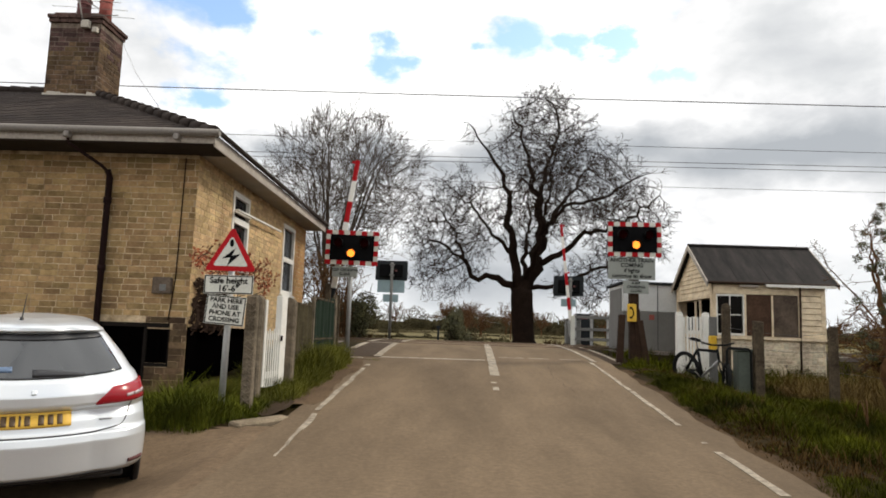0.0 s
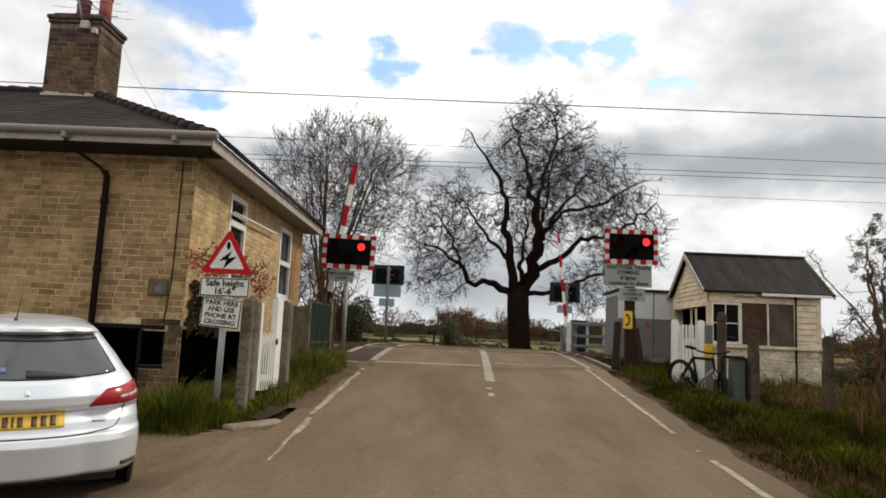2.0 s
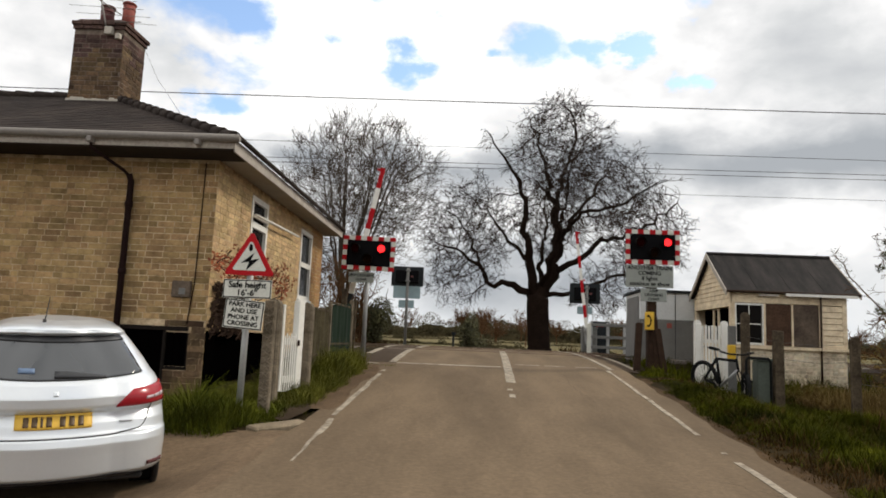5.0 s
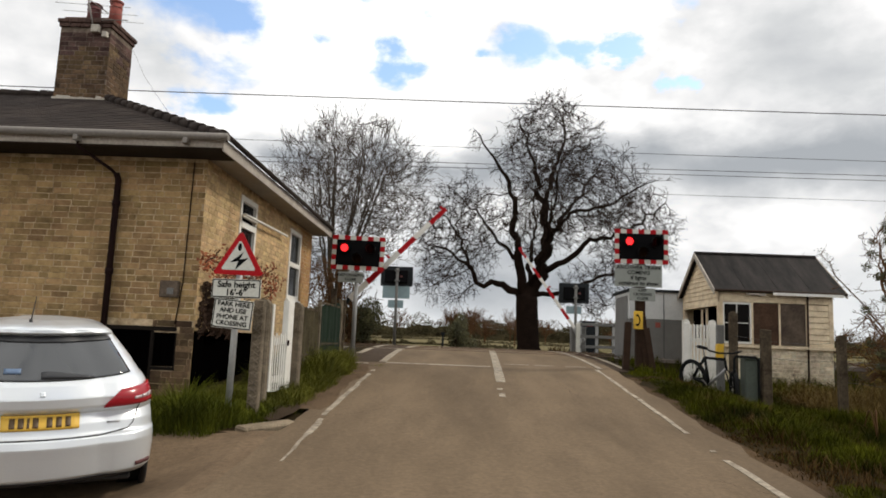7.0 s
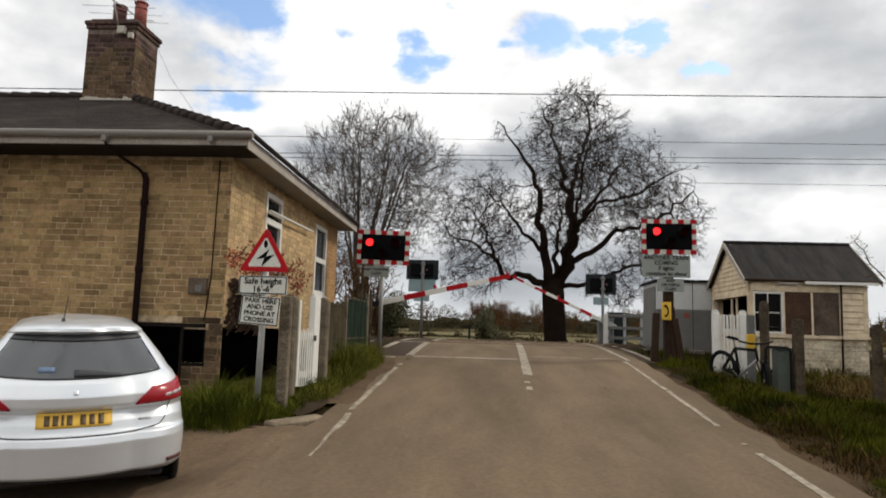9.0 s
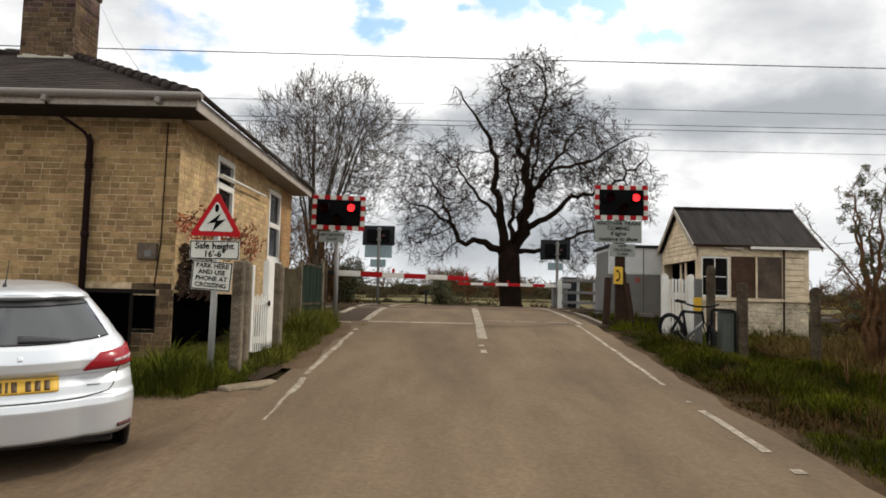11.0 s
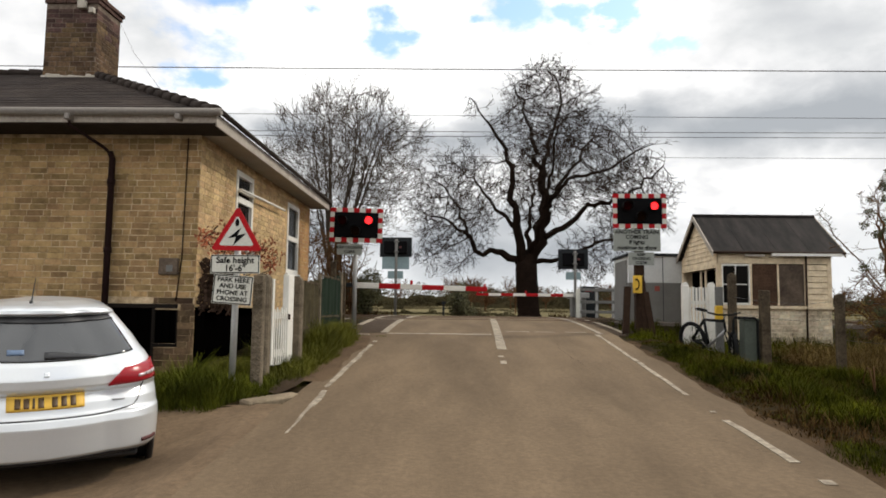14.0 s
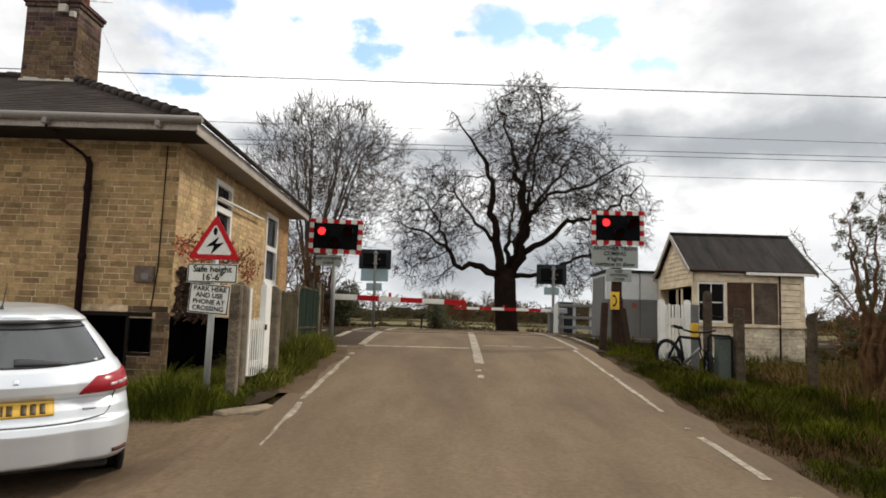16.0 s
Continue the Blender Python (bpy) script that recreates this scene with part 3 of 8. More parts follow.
def ribbon(name, mat, x_of, y0, y1, lift, label="", step=0.5, wobble=0.0, kind="structure", category="road", cols=8, dip=False):
    """A sheet that follows the road's rise; x_of(y) gives its two edges."""
    n = max(2, int((y1 - y0) / step) + 1)
    verts, faces = [], []
    for k in range(n):
        y = y0 + (y1 - y0) * k / (n - 1)
        a, b = x_of(y)
        if wobble:
            a += wobble * noise.noise((y * 1.3, 1, 0)) + 0.4 * wobble * noise.noise((y * 5.1, 5, 0))
            b += wobble * noise.noise((y * 1.3, 9, 0)) + 0.4 * wobble * noise.noise((y * 5.1, 15, 0))
        for j in range(cols):
            x = a + (b - a) * j / (cols - 1)
            verts.append((x, y, road_z(y) + lift - (layby_dip(x, y) if dip else 0)))
    for k in range(n - 1):
        for j in range(cols - 1):
            faces.append((k * cols + j, k * cols + j + 1, (k + 1) * cols + j + 1, (k + 1) * cols + j))
    # turned-down rim, so that the sheet has thickness
    rim = [k * cols for k in range(n)], [k * cols + cols - 1 for k in range(n)]
    for edge, flip in zip(rim, (True, False)):
        base = len(verts)
        for i in edge:
            x, y, z = verts[i]
            verts.append((x, y, z - 0.08))
        for k in range(n - 1):
            f = (edge[k], edge[k + 1], base + k + 1, base + k)
            faces.append(f if not flip else f[::-1])
    ob = raw(name, verts, faces, mat, smooth=False)
    return tagged(ob, label, category, kind=kind)


build_ground()
ribbon("road", "asphalt", lambda y: (ROAD_L - 0.25 * ease(12, 15, y), ROAD_R + 0.05 + 0.035 * max(0.0, min(y, 16.0) - 8.0)), -30, 60, 0.0,
       "worn brown-grey asphalt road climbing to a level crossing", wobble=0.1)
ribbon("pavement", "apron", lambda y: (-11 + 0.2 * y, ROAD_L + 0.1), -8, 7.75, -0.006, "dusty tarmac lay-by beside the road", wobble=0.12, category="lay-by", cols=24, dip=True)


def paint(x_of, y0, y1, label, wobble=0.012, category="road marking", lift=0.006):
    return ribbon("road_marking", "road_paint", x_of, y0, y1, lift, label, step=0.25, wobble=wobble, category=category, cols=2)


def right_line(y):
    return 2.69 + 0.03 * max(0.0, y - 8.0)


for y0, y1, w in ((1.2, 2.3, 0.04), (3.0, 4.4, 0.04), (5.25, 5.36, 0.05), (5.8, 7.25, 0.04), (7.6, 7.68, 0.03), (8.55, 11.2, 0.036), (11.28, 15.2, 0.034)):
    paint(lambda y: (right_line(y) - w, right_line(y) + w), y0, y1, "worn white edge line at the roadside", wobble=0.03)
for y0, y1, w in ((6.45, 6.9, 0.010), (6.9, 7.6, 0.020), (7.6, 8.5, 0.032), (8.72, 10.4, 0.040), (10.4, 13.0, 0.036), (13.35, 13.6, 0.03)):
    paint(lambda y: (-1.69 + 0.08 * ease(9.5, 6.8, y) - w, -1.69 + 0.08 * ease(9.5, 6.8, y) + w), y0, y1, "worn white edge line at the roadside", wobble=0.035)
paint(lambda y: (0.60, 0.69), 10.8, 11.15, "short worn dash of the white centre line")
paint(lambda y: (0.60, 0.69), 11.55, 11.72, "short worn dash of the white centre line")
paint(lambda y: (0.61 + 0.022 * (y - 12), 0.78 + 0.022 * (y - 12)), 12.5, 20.8, "broad worn white centre line before the crossing")
paint(lambda y: (-1.6, 0.62), 14.85, 15.06, "worn white stop line across the lane", wobble=0.0)
for x0, x1 in ((0.95, 1.5), (1.6, 2.05), (2.3, 2.75)):
    paint(lambda y: (x0, x1), 15.6, 15.72, "faint worn white mark on the asphalt", wobble=0.0)
# the footways over the crossing, with their white bounds
ribbon("pavement", "patch", lambda y: (-2.56, -1.62), 14.95, 25.8, 0.005, "dark asphalt footway at the crossing", category="footway", wobble=0.03)
ribbon("pavement", "patch", lambda y: (2.98 + 0.01 * (y - 15), 3.6 + 0.02 * (y - 15)), 15.3, 25.8, -0.02, "dark asphalt footway at the crossing", category="footway", wobble=0.03)
for x, y0, y1 in ((-1.69, 15.05, 19.5), (-1.60, 20.7, 25.8), (-2.5, 17.0, 19.5), (-2.5, 20.2, 25.8)):
    paint(lambda y: (x - 0.075, x + 0.075), y0, y1, "white line bounding the crossing's footway", lift=0.011)
paint(lambda y: (-2.42, -1.6), 19.55, 19.75, "thin white line across the footway", wobble=0.0, lift=0.011)
paint(lambda y: (-2.2, -1.95), 14.55, 14.72, "short white tick at the footway's end", wobble=0.0, lift=0.011)
paint(lambda y: (2.95 + 0.01 * (y - 15), 3.06 + 0.01 * (y - 15)), 15.3, 25.8, "white line bounding the crossing's footway", lift=0.011)
paint(lambda y: (3.58 + 0.02 * (y - 15.6), 3.68 + 0.02 * (y - 15.6)), 15.6, 25.0, "white line bounding the crossing's footway", lift=-0.014)
paint(lambda y: (3.1, 3.75), 21.7, 21.95, "white line across the footway", wobble=0.0, lift=0.011)
ribbon("pavement", "bare_soil", lambda y: (2.9 + 0.035 * max(0.0, min(y, 16.0) - 8.0), 3.3 + 0.1 * math.sin(y * 1.3) + 0.08 * math.sin(y * 3.7) + 0.035 * max(0.0, min(y, 16.0) - 8.0)), -12.0, 14.3, -0.03, "bare dusty strip along the road's edge", category="verge", wobble=0.12)


def crack(points, width, seed):
    """A ragged crack in the asphalt, filled with dark grit."""
    rnd = random.Random(seed)
    line = []
    for (xa, ya), (xb, yb) in zip(points, points[1:]):
        n = max(2, int(math.hypot(xb - xa, yb - ya) / 0.09))
        for k in range(n):
            t = k / n
            line.append((xa + (xb - xa) * t + rnd.gauss(0, 0.018), ya + (yb - ya) * t + rnd.gauss(0, 0.018)))
    verts, faces = [], []
    for k, (x, y) in enumerate(line):
        (xa, ya), (xb, yb) = line[max(0, k - 1)], line[min(len(line) - 1, k + 1)]
        d = math.hypot(xb - xa, yb - ya) or 1.0
        w = width * rnd.uniform(0.3, 1.2) * min(1.0, 4 * (k + 0.3) / len(line), 4 * (len(line) - k) / len(line))
        for s in (-1, 1):
            px, py = x - s * (yb - ya) / d * w, y + s * (xb - xa) / d * w
            verts.append((px, py, road_z(py) + 0.0035))
        if k:
            faces.append((2 * k - 2, 2 * k - 1, 2 * k + 1, 2 * k))
    tagged(raw("road_crack", verts, faces, "patch"), "dark ragged crack in the worn asphalt", "road crack", kind="structure")


for k, line in enumerate(([(2.2, 6.6), (2.55, 6.15), (2.95, 6.0)], [(-1.9, 8.6), (-1.35, 8.9), (-0.9, 9.6)], [(1.9, 14.6), (1.75, 12.6), (1.9, 10.2)])):
    crack(line, 0.0035, 400 + k)


def damp_patch():
    """A dark damp patch lying on the ground at the road's edge."""
    verts, faces = [], []
    n = 40
    cx, cy = -2.26, 8.95
    rings = (0.0, 0.5, 0.8, 1.0)
    for r in rings:
        for k in range(n):
            a = 2 * math.pi * k / n
            q = r * (1 + 0.25 * noise.noise((math.cos(a) * 1.5, math.sin(a) * 1.5, 3)))
            x, y = cx + 0.2 * q * math.cos(a), cy + 0.6 * q * math.sin(a)
            verts.append((x, y, max(ground_z(x, y), road_z(y)) + 0.009 - 0.006 * (r == 1.0)))
    for i in range(len(rings) - 1):
        for k in range(n):
            faces.append((i * n + k, i * n + (k + 1) % n, (i + 1) * n + (k + 1) % n, (i + 1) * n + k))
    tagged(raw("pavement", verts, faces, "damp_soil", smooth=True), "dark damp patch at the road's edge", "road patch", kind="structure")


damp_patch()
ribbon("pavement", "shoulder", lambda y: (-2.5, -1.80 + 0.05 * math.sin(y * 2.1)), 9.1, 14.4, 0.004, "trodden brown dirt beside the edge line", category="verge", step=0.12, wobble=0.07, cols=6, dip=True)


def build_railway():
    for n, (a, b) in enumerate(((20.0, 21.435), (23.6, 25.035))):
        track = thing("railway_track", "pair of rusty rails running across the road", "railway track", group="tracks of the railway")
        for y in (a, b):
            bm = box(-60, 60, y - 0.035, y + 0.035, road_z(y) - 0.02, road_z(y) + 0.012)
            box(-60, 60, y - 0.07, y + 0.07, road_z(y) - 0.14, road_z(y) - 0.1, bm=bm)
            part("rail", bm, "rail", track)
        shared = None
        for x in np.arange(-40, 40, 0.65):
            if -3.4 < x < 4.4:
                continue
            if shared is None:
                shared = part("sleeper", box(-0.12, 0.12, a - 0.55, b + 0.55, 1.3, 1.375), "concrete", track)
                shared.location.x = x
            else:
                ob = new("sleeper", shared.data)
                ob.parent, ob.location = track, (x, 0, 0)
    bm = box(-70, -3.2, 18.6, 26.4, 1.0, 1.36)
    box(4.2, 70, 18.6, 26.4, 1.0, 1.36, bm=bm)
    ob = mesh_object("ballast", bm, "ballast")
    tagged(ob, "brown stone ballast under the rails", "ballast", kind="stuff")


build_railway()

# ---- the crossing keeper's cottage ----
HX, HY0, HY1, HZ0, HZ1 = -3.69, 9.5, 16.45, 0.45, 4.03  # side wall, front wall, far end, foot, wall top
HXL = -14.60
COURSE = 0.086

# openings: (low edge, high edge, foot, top) along x on the front wall, along y on the side wall
FRONT_HOLES = [(-4.90, -4.27, 0.75, 1.60), (-4.23, -3.93, 1.12, 1.58)]
SIDE_HOLES = [(11.05, 11.95, 2.62, 3.86), (14.35, 15.35, 2.36, 3.84), (9.8, 13.0, 0.55, 1.62)]


def walls():
    house = thing("house", "buff brick railway cottage with a low hipped slate roof", "house")
    t = 0.3

    def wall(name, along, lo, hi, inner, outer, holes):
        """A wall cut by openings, in bands between their edges."""
        bm = bmesh.new()
        cuts = sorted({lo, hi, *(h[0] for h in holes), *(h[1] for h in holes)})
        for a, b in zip(cuts, cuts[1:]):
            hs = sorted([(h[2], h[3]) for h in holes if h[0] <= a + 1e-6 and h[1] >= b - 1e-6])
            z = HZ0
            for z0, z1 in hs + [(HZ1, HZ1)]:
                if z0 > z:
                    if along == "x":
                        box(a, b, outer, inner, z, z0, bm=bm)
                    else:
                        box(inner, outer, a, b, z, z0, bm=bm)
                z = z1
        bmesh.ops.remove_doubles(bm, verts=bm.verts, dist=1e-4)
        return part(name, bm, "mortar", house)

    front = wall("front_wall", "x", HXL, HX, HY0 + t, HY0, FRONT_HOLES)
    side = wall("side_wall", "y", HY0 + t, HY1, HX - t, HX, SIDE_HOLES)
    bm = box(HXL, HX - t, HY1 - t, HY1, HZ0, HZ1)
    box(HXL, HXL + t, HY0 + t, HY1 - t, HZ0, HZ1, bm=bm)
    part("rear_wall", bm, "mortar", house)
    # floor and ceiling take the same near-black as the openings
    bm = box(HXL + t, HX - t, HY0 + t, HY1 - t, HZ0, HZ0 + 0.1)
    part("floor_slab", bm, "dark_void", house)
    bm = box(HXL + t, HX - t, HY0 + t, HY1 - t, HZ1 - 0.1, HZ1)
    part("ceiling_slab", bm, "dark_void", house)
    # near-black sheets set back in the low openings; the inner dark is their colour
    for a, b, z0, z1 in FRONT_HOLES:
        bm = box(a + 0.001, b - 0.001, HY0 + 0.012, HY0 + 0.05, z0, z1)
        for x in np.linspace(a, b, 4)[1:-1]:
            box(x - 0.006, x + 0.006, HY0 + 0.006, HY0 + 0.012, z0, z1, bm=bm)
        part("hatch", bm, "dark_void", house, "black sheet for the dark inside of a low opening")
        # added near-black strips darken the pale wall edge round each hatch
        for x in (a - 0.016, b - 0.004):
            part("hatch_jamb", box(x, x + 0.02, HY0 - 0.009, HY0 + 0.011, z0, z1), "tarred", house, "near-black strip beside the hatch")
        part("hatch_sill", box(a - 0.02, b + 0.02, HY0 - 0.014, HY0 - 0.002, z0 - 0.05, z0 - 0.001, 0.003), "tarred", house, "near-black strip under the hatch")
    a, b, z0, z1 = SIDE_HOLES[2]
    part("hatch", box(HX - 0.2, HX - 0.15, a, b, z0, z1), "dark_void", house, "black sheet for the dark inside of a low opening")
    # added near-black strips: the side opening's darkness carried on to the corner
    for k in range(4):
        y = HY0 + 0.0 + 0.08 * k
        part("boarding", box(HX + 0.004, HX + 0.03, y + 0.002, y + 0.078, 0.45, 1.62, 0.003), "dark_void", house, "added black strips carrying the dark opening to the corner")
    # more added strips, darkening the wall over and between the hatches
    bm = box(-5.0, -3.92, HY0 - 0.035, HY0 - 0.002, 1.60, 1.66, 0.006)
    part("lintel", bm, "tarred", house, "near-black lintel strip over the low openings")
    part("hatch_post", box(-4.266, -4.234, HY0 - 0.016, HY0 - 0.002, 0.75, 1.60, 0.003), "tarred", house, "near-black strip between the hatches")
    return house, front, side


house, front_wall, side_wall = walls()


def house_window(y0, y1, z0, z1, open_top):
    x = HX - 0.035
    w = 0.085
    bm = box(x - 0.05, x + 0.05, y0, y0 + w, z0, z1)
    box(x - 0.05, x + 0.05, y1 - w, y1, z0, z1, bm=bm)
    box(x - 0.05, x + 0.05, y0 + w, y1 - w, z0, z0 + w, bm=bm)
    box(x - 0.05, x + 0.05, y0 + w, y1 - w, z1 - w, z1, bm=bm)
    zm = z0 + (z1 - z0) * (0.5 if not open_top else 0.62)
    box(x - 0.04, x + 0.055, y0 + w, y1 - w, zm - 0.05, zm + 0.05, bm=bm)
    bmesh.ops.remove_doubles(bm, verts=bm.verts, dist=1e-4)
    win = part("window", bm, "white_paint", house, "white timber sash window")
    for a, b in ((z0 + w, zm - 0.05), (zm + 0.05, z1 - w)):
        part("pane", box(x - 0.01, x - 0.004, y0 + w, y1 - w, a, b), "pane_glass", win)
    part("window_sill", box(HX - 0.06, HX + 0.06, y0 - 0.05, y1 + 0.05, z0 - 0.07, z0, 0.008), "white_paint", win)
    part("curtain", box(x - 0.16, x - 0.15, y0, y0 + 0.3 * (y1 - y0), z0, z1), "cement", win)
    return win


for h, o in zip(SIDE_HOLES[:2], (True, False)):
    house_window(*h, o)
# the top light of the first window stands open
part("window_vent", box(HX + 0.0, HX + 0.05, 11.1, 11.9, 3.5, 3.55), "white_paint", house, "white top light propped open")
part("awning_pole", tube((HX + 0.1, 11.0, 3.52), (HX + 0.1, 13.75, 3.58), 0.022), "white_paint", house, "white pole fixed along the wall")


def roof():
    ov = 0.40
    x1, y0, y1, xl = HX + ov, HY0 - 0.57, HY1 + 0.25, HXL - ov
    z = HZ1 + 0.15
    run = (y1 - y0) / 2
    pitch = 1.86 / run
    zr = z + run * pitch
    ridge_a, ridge_b = Vector((xl + run, y0 + run, zr)), Vector((x1 - run, y0 + run, zr))
    corners = [Vector((xl, y0, z)), Vector((x1, y0, z)), Vector((x1, y1, z)), Vector((xl, y1, z))]
    bm = bmesh.new()
    v = [bm.verts.new(c) for c in corners + [ridge_a, ridge_b]]
    for f in ((0, 1, 5, 4), (1, 2, 5), (2, 3, 4, 5), (3, 0, 4), (3, 2, 1, 0)):
        bm.faces.new([v[i] for i in f])
    roof_part = part("roof", bm, "felt", house, "low hipped roof of dark slates")
    # slates in courses, each a thin tilted slab
    verts, faces = [], []
    rnd = random.Random(4)

    def courses(a, b, ra, rb):
        along = (b - a).normalized()
        up_a, up_b = ra - a, rb - b
        n = ((b - a).cross(ra - a)).normalized()
        n = n if n.z > 0 else -n
        rows = 26
        for r in range(rows):
            k0, k1 = r / rows, (r + 1.15) / rows
            p, q = a + up_a * k0, b + up_b * k0
            p2, q2 = a + up_a * min(k1, 1), b + up_b * min(k1, 1)
            length = (q - p).length
            if length < 0.3:
                continue
            cnt = max(1, int(length / 0.3))
            for c in range(cnt):
                u0, u1 = c / cnt, (c + 1) / cnt
                lift = 0.0105 + rnd.uniform(0, 0.002)
                base = len(verts)
                g = 0.0015 / length * 2
                quad = [p.lerp(q, u0 + g) + n * lift, p.lerp(q, u1 - g) + n * lift, p2.lerp(q2, u1 - g) + n * 0.0045, p2.lerp(q2, u0 + g) + n * 0.0045]
                low = [p.lerp(q, u0 + g) + n * 0.003, p.lerp(q, u1 - g) + n * 0.003]
                verts.extend(tuple(w) for w in quad + low)
                faces.append((base, base + 1, base + 2, base + 3))
                faces.append((base + 4, base + 5, base + 1, base))
    courses(corners[0], corners[1], ridge_a, ridge_b)
    courses(corners[1], corners[2], ridge_b, ridge_b)
    slates = raw("roof_covering", verts, faces, "slate", roof_part)
    tagged(slates, kind="stuff")
    # half-round tiles along hips and ridge
    for a, b in ((corners[1], ridge_b), (corners[2], ridge_b), (ridge_a, ridge_b)):
        n = int((b - a).length / 0.36)
        for k in range(n):
            p, q = a.lerp(b, k / n), a.lerp(b, (k + 1.08) / n)
            bm = tube(p + Vector((0, 0, 0.03)), q + Vector((0, 0, 0.015)), 0.09, 0.075, 8)
            part("hip_tile", bm, "slate", roof_part)
    # eaves: soffit, fascia boards and half-round gutters
    t = 0.02
    # front soffit is coloured near-black; the shade under the eaves is in it
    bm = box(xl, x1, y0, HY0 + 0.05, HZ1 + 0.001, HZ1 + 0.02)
    part("soffit", bm, "eaves_wood", house, "boarded soffit coloured dark for the shade under the eaves")
    part("soffit", box(HX - 0.05, x1, HY0 + 0.05, y1, HZ1 + 0.001, HZ1 + 0.02), "soffit", house, "weathered brown soffit along the side eaves")
    part("fascia", box(xl, x1 + t, y0 - t, y0, HZ1 + 0.02, HZ1 + 0.14), "fascia", house, "weathered white fascia board")
    part("fascia", box(x1, x1 + t, y0, y1, HZ1 - 0.02, HZ1 + 0.14), "fascia", house, "weathered white fascia board")
    for p, q in (((xl, y0 - 0.075, HZ1 + 0.17), (x1 + 0.1, y0 - 0.075, HZ1 + 0.15)), ((x1 + 0.065, y0 - 0.1, HZ1 + 0.175), (x1 + 0.065, y1, HZ1 + 0.165))):
        part("gutter", tube(p, q, *((0.052, 0.052) if p[0] < -9 else (0.036, 0.036)), 12), "grey_gutter" if p[0] < -9 else "slate", house, "half-round gutter along the eaves")
    for x in (-5.22, -3.75):
        part("gutter_bracket", box(x - 0.035, x + 0.035, y0 - 0.15, y0 - 0.02, HZ1 + 0.03, HZ1 + 0.11, 0.01), "grey_gutter", house)
    # downpipe with its swan neck
    bm = line_tube([(-4.92, HY0 - 0.13, HZ1 - 0.27), (-4.90, HY0 - 0.09, HZ1 - 0.36), (-4.90, HY0 - 0.09, 0.75)], 0.045)
    part("swan_neck", line_tube([(-5.22, y0 - 0.08, HZ1 + 0.1), (-5.22, y0 - 0.06, HZ1 - 0.03), (-4.98, HY0 - 0.2, HZ1 - 0.22), (-4.91, HY0 - 0.12, HZ1 - 0.3)], 0.022), "pipe_iron", house, "thin dark swan neck from the gutter", smooth=False)
    part("downpipe", bm, "pipe_iron", house, "dark iron downpipe on the front wall", smooth=False)
    for z in (3.3, 2.35, 1.5):
        part("pipe_collar", tube((-4.90, HY0 - 0.09, z), (-4.90, HY0 - 0.09, z + 0.08), 0.055), "pipe_iron", house)


roof()


def course_bricks(a, b, z0, z1, rnd, bonds=(0.245, 0.245, 0.12), gap=0.010):
    """Stretchers and headers in courses from a to b: (low, high, foot, top)."""
    out = []
    rows = int((z1 - z0) / COURSE)
    for r in range(rows):
        z = z0 + r * COURSE
        u = a - (0.0 if r % 2 else 0.09) - 0.03 * (r % 3) - rnd.uniform(0, 0.05)
        k = 0
        while u < b:
            w = bonds[(k + r) % 3] + rnd.uniform(-0.012, 0.012)
            lo, hi = max(a, u), min(b, u + w - gap)
            if hi - lo > 0.03:
                out.append((lo, hi, z + rnd.uniform(-0.003, 0.003), z + COURSE - gap + rnd.uniform(-0.003, 0.003)))
            u += w
            k += 1
    return out


def clear_of(bricks, holes):
    res = []
    for lo, hi, z0, z1 in bricks:
        pieces = [(lo, hi)]
        for a, b, c, d in holes:
            if z1 <= c or z0 >= d:
                continue
            nxt = []
            for p, q in pieces:
                if q <= a or p >= b:
                    nxt.append((p, q))
                else:
                    if p < a - 0.02:
                        nxt.append((p, a))
                    if q > b + 0.02:
                        nxt.append((b, q))
            pieces = nxt
        res += [(p, q, z0, z1) for p, q in pieces]
    return res


def joined_bricks(bricks, place, name, mat, parent, rnd):
    """All bricks of a stretch in one mesh; place(u, z, depth) gives a point."""
    verts, faces = [], []
    for lo, hi, z0, z1 in bricks:
        d = 0.0045 + rnd.uniform(-0.002, 0.003)
        base = len(verts)
        verts += [place(lo, z0, 0), place(hi, z0, 0), place(hi, z1, 0), place(lo, z1, 0)]
        c = 0.004
        verts += [place(lo + c, z0 + c, d), place(hi - c, z0 + c, d), place(hi - c, z1 - c, d), place(lo + c, z1 - c, d)]
        for f in ((4, 5, 6, 7), (0, 1, 5, 4), (1, 2, 6, 5), (2, 3, 7, 6), (3, 0, 4, 7)):
            faces.append(tuple(base + i for i in f))
    ob = raw(name, verts, faces, mat, parent)
    return tagged(ob, kind="stuff")


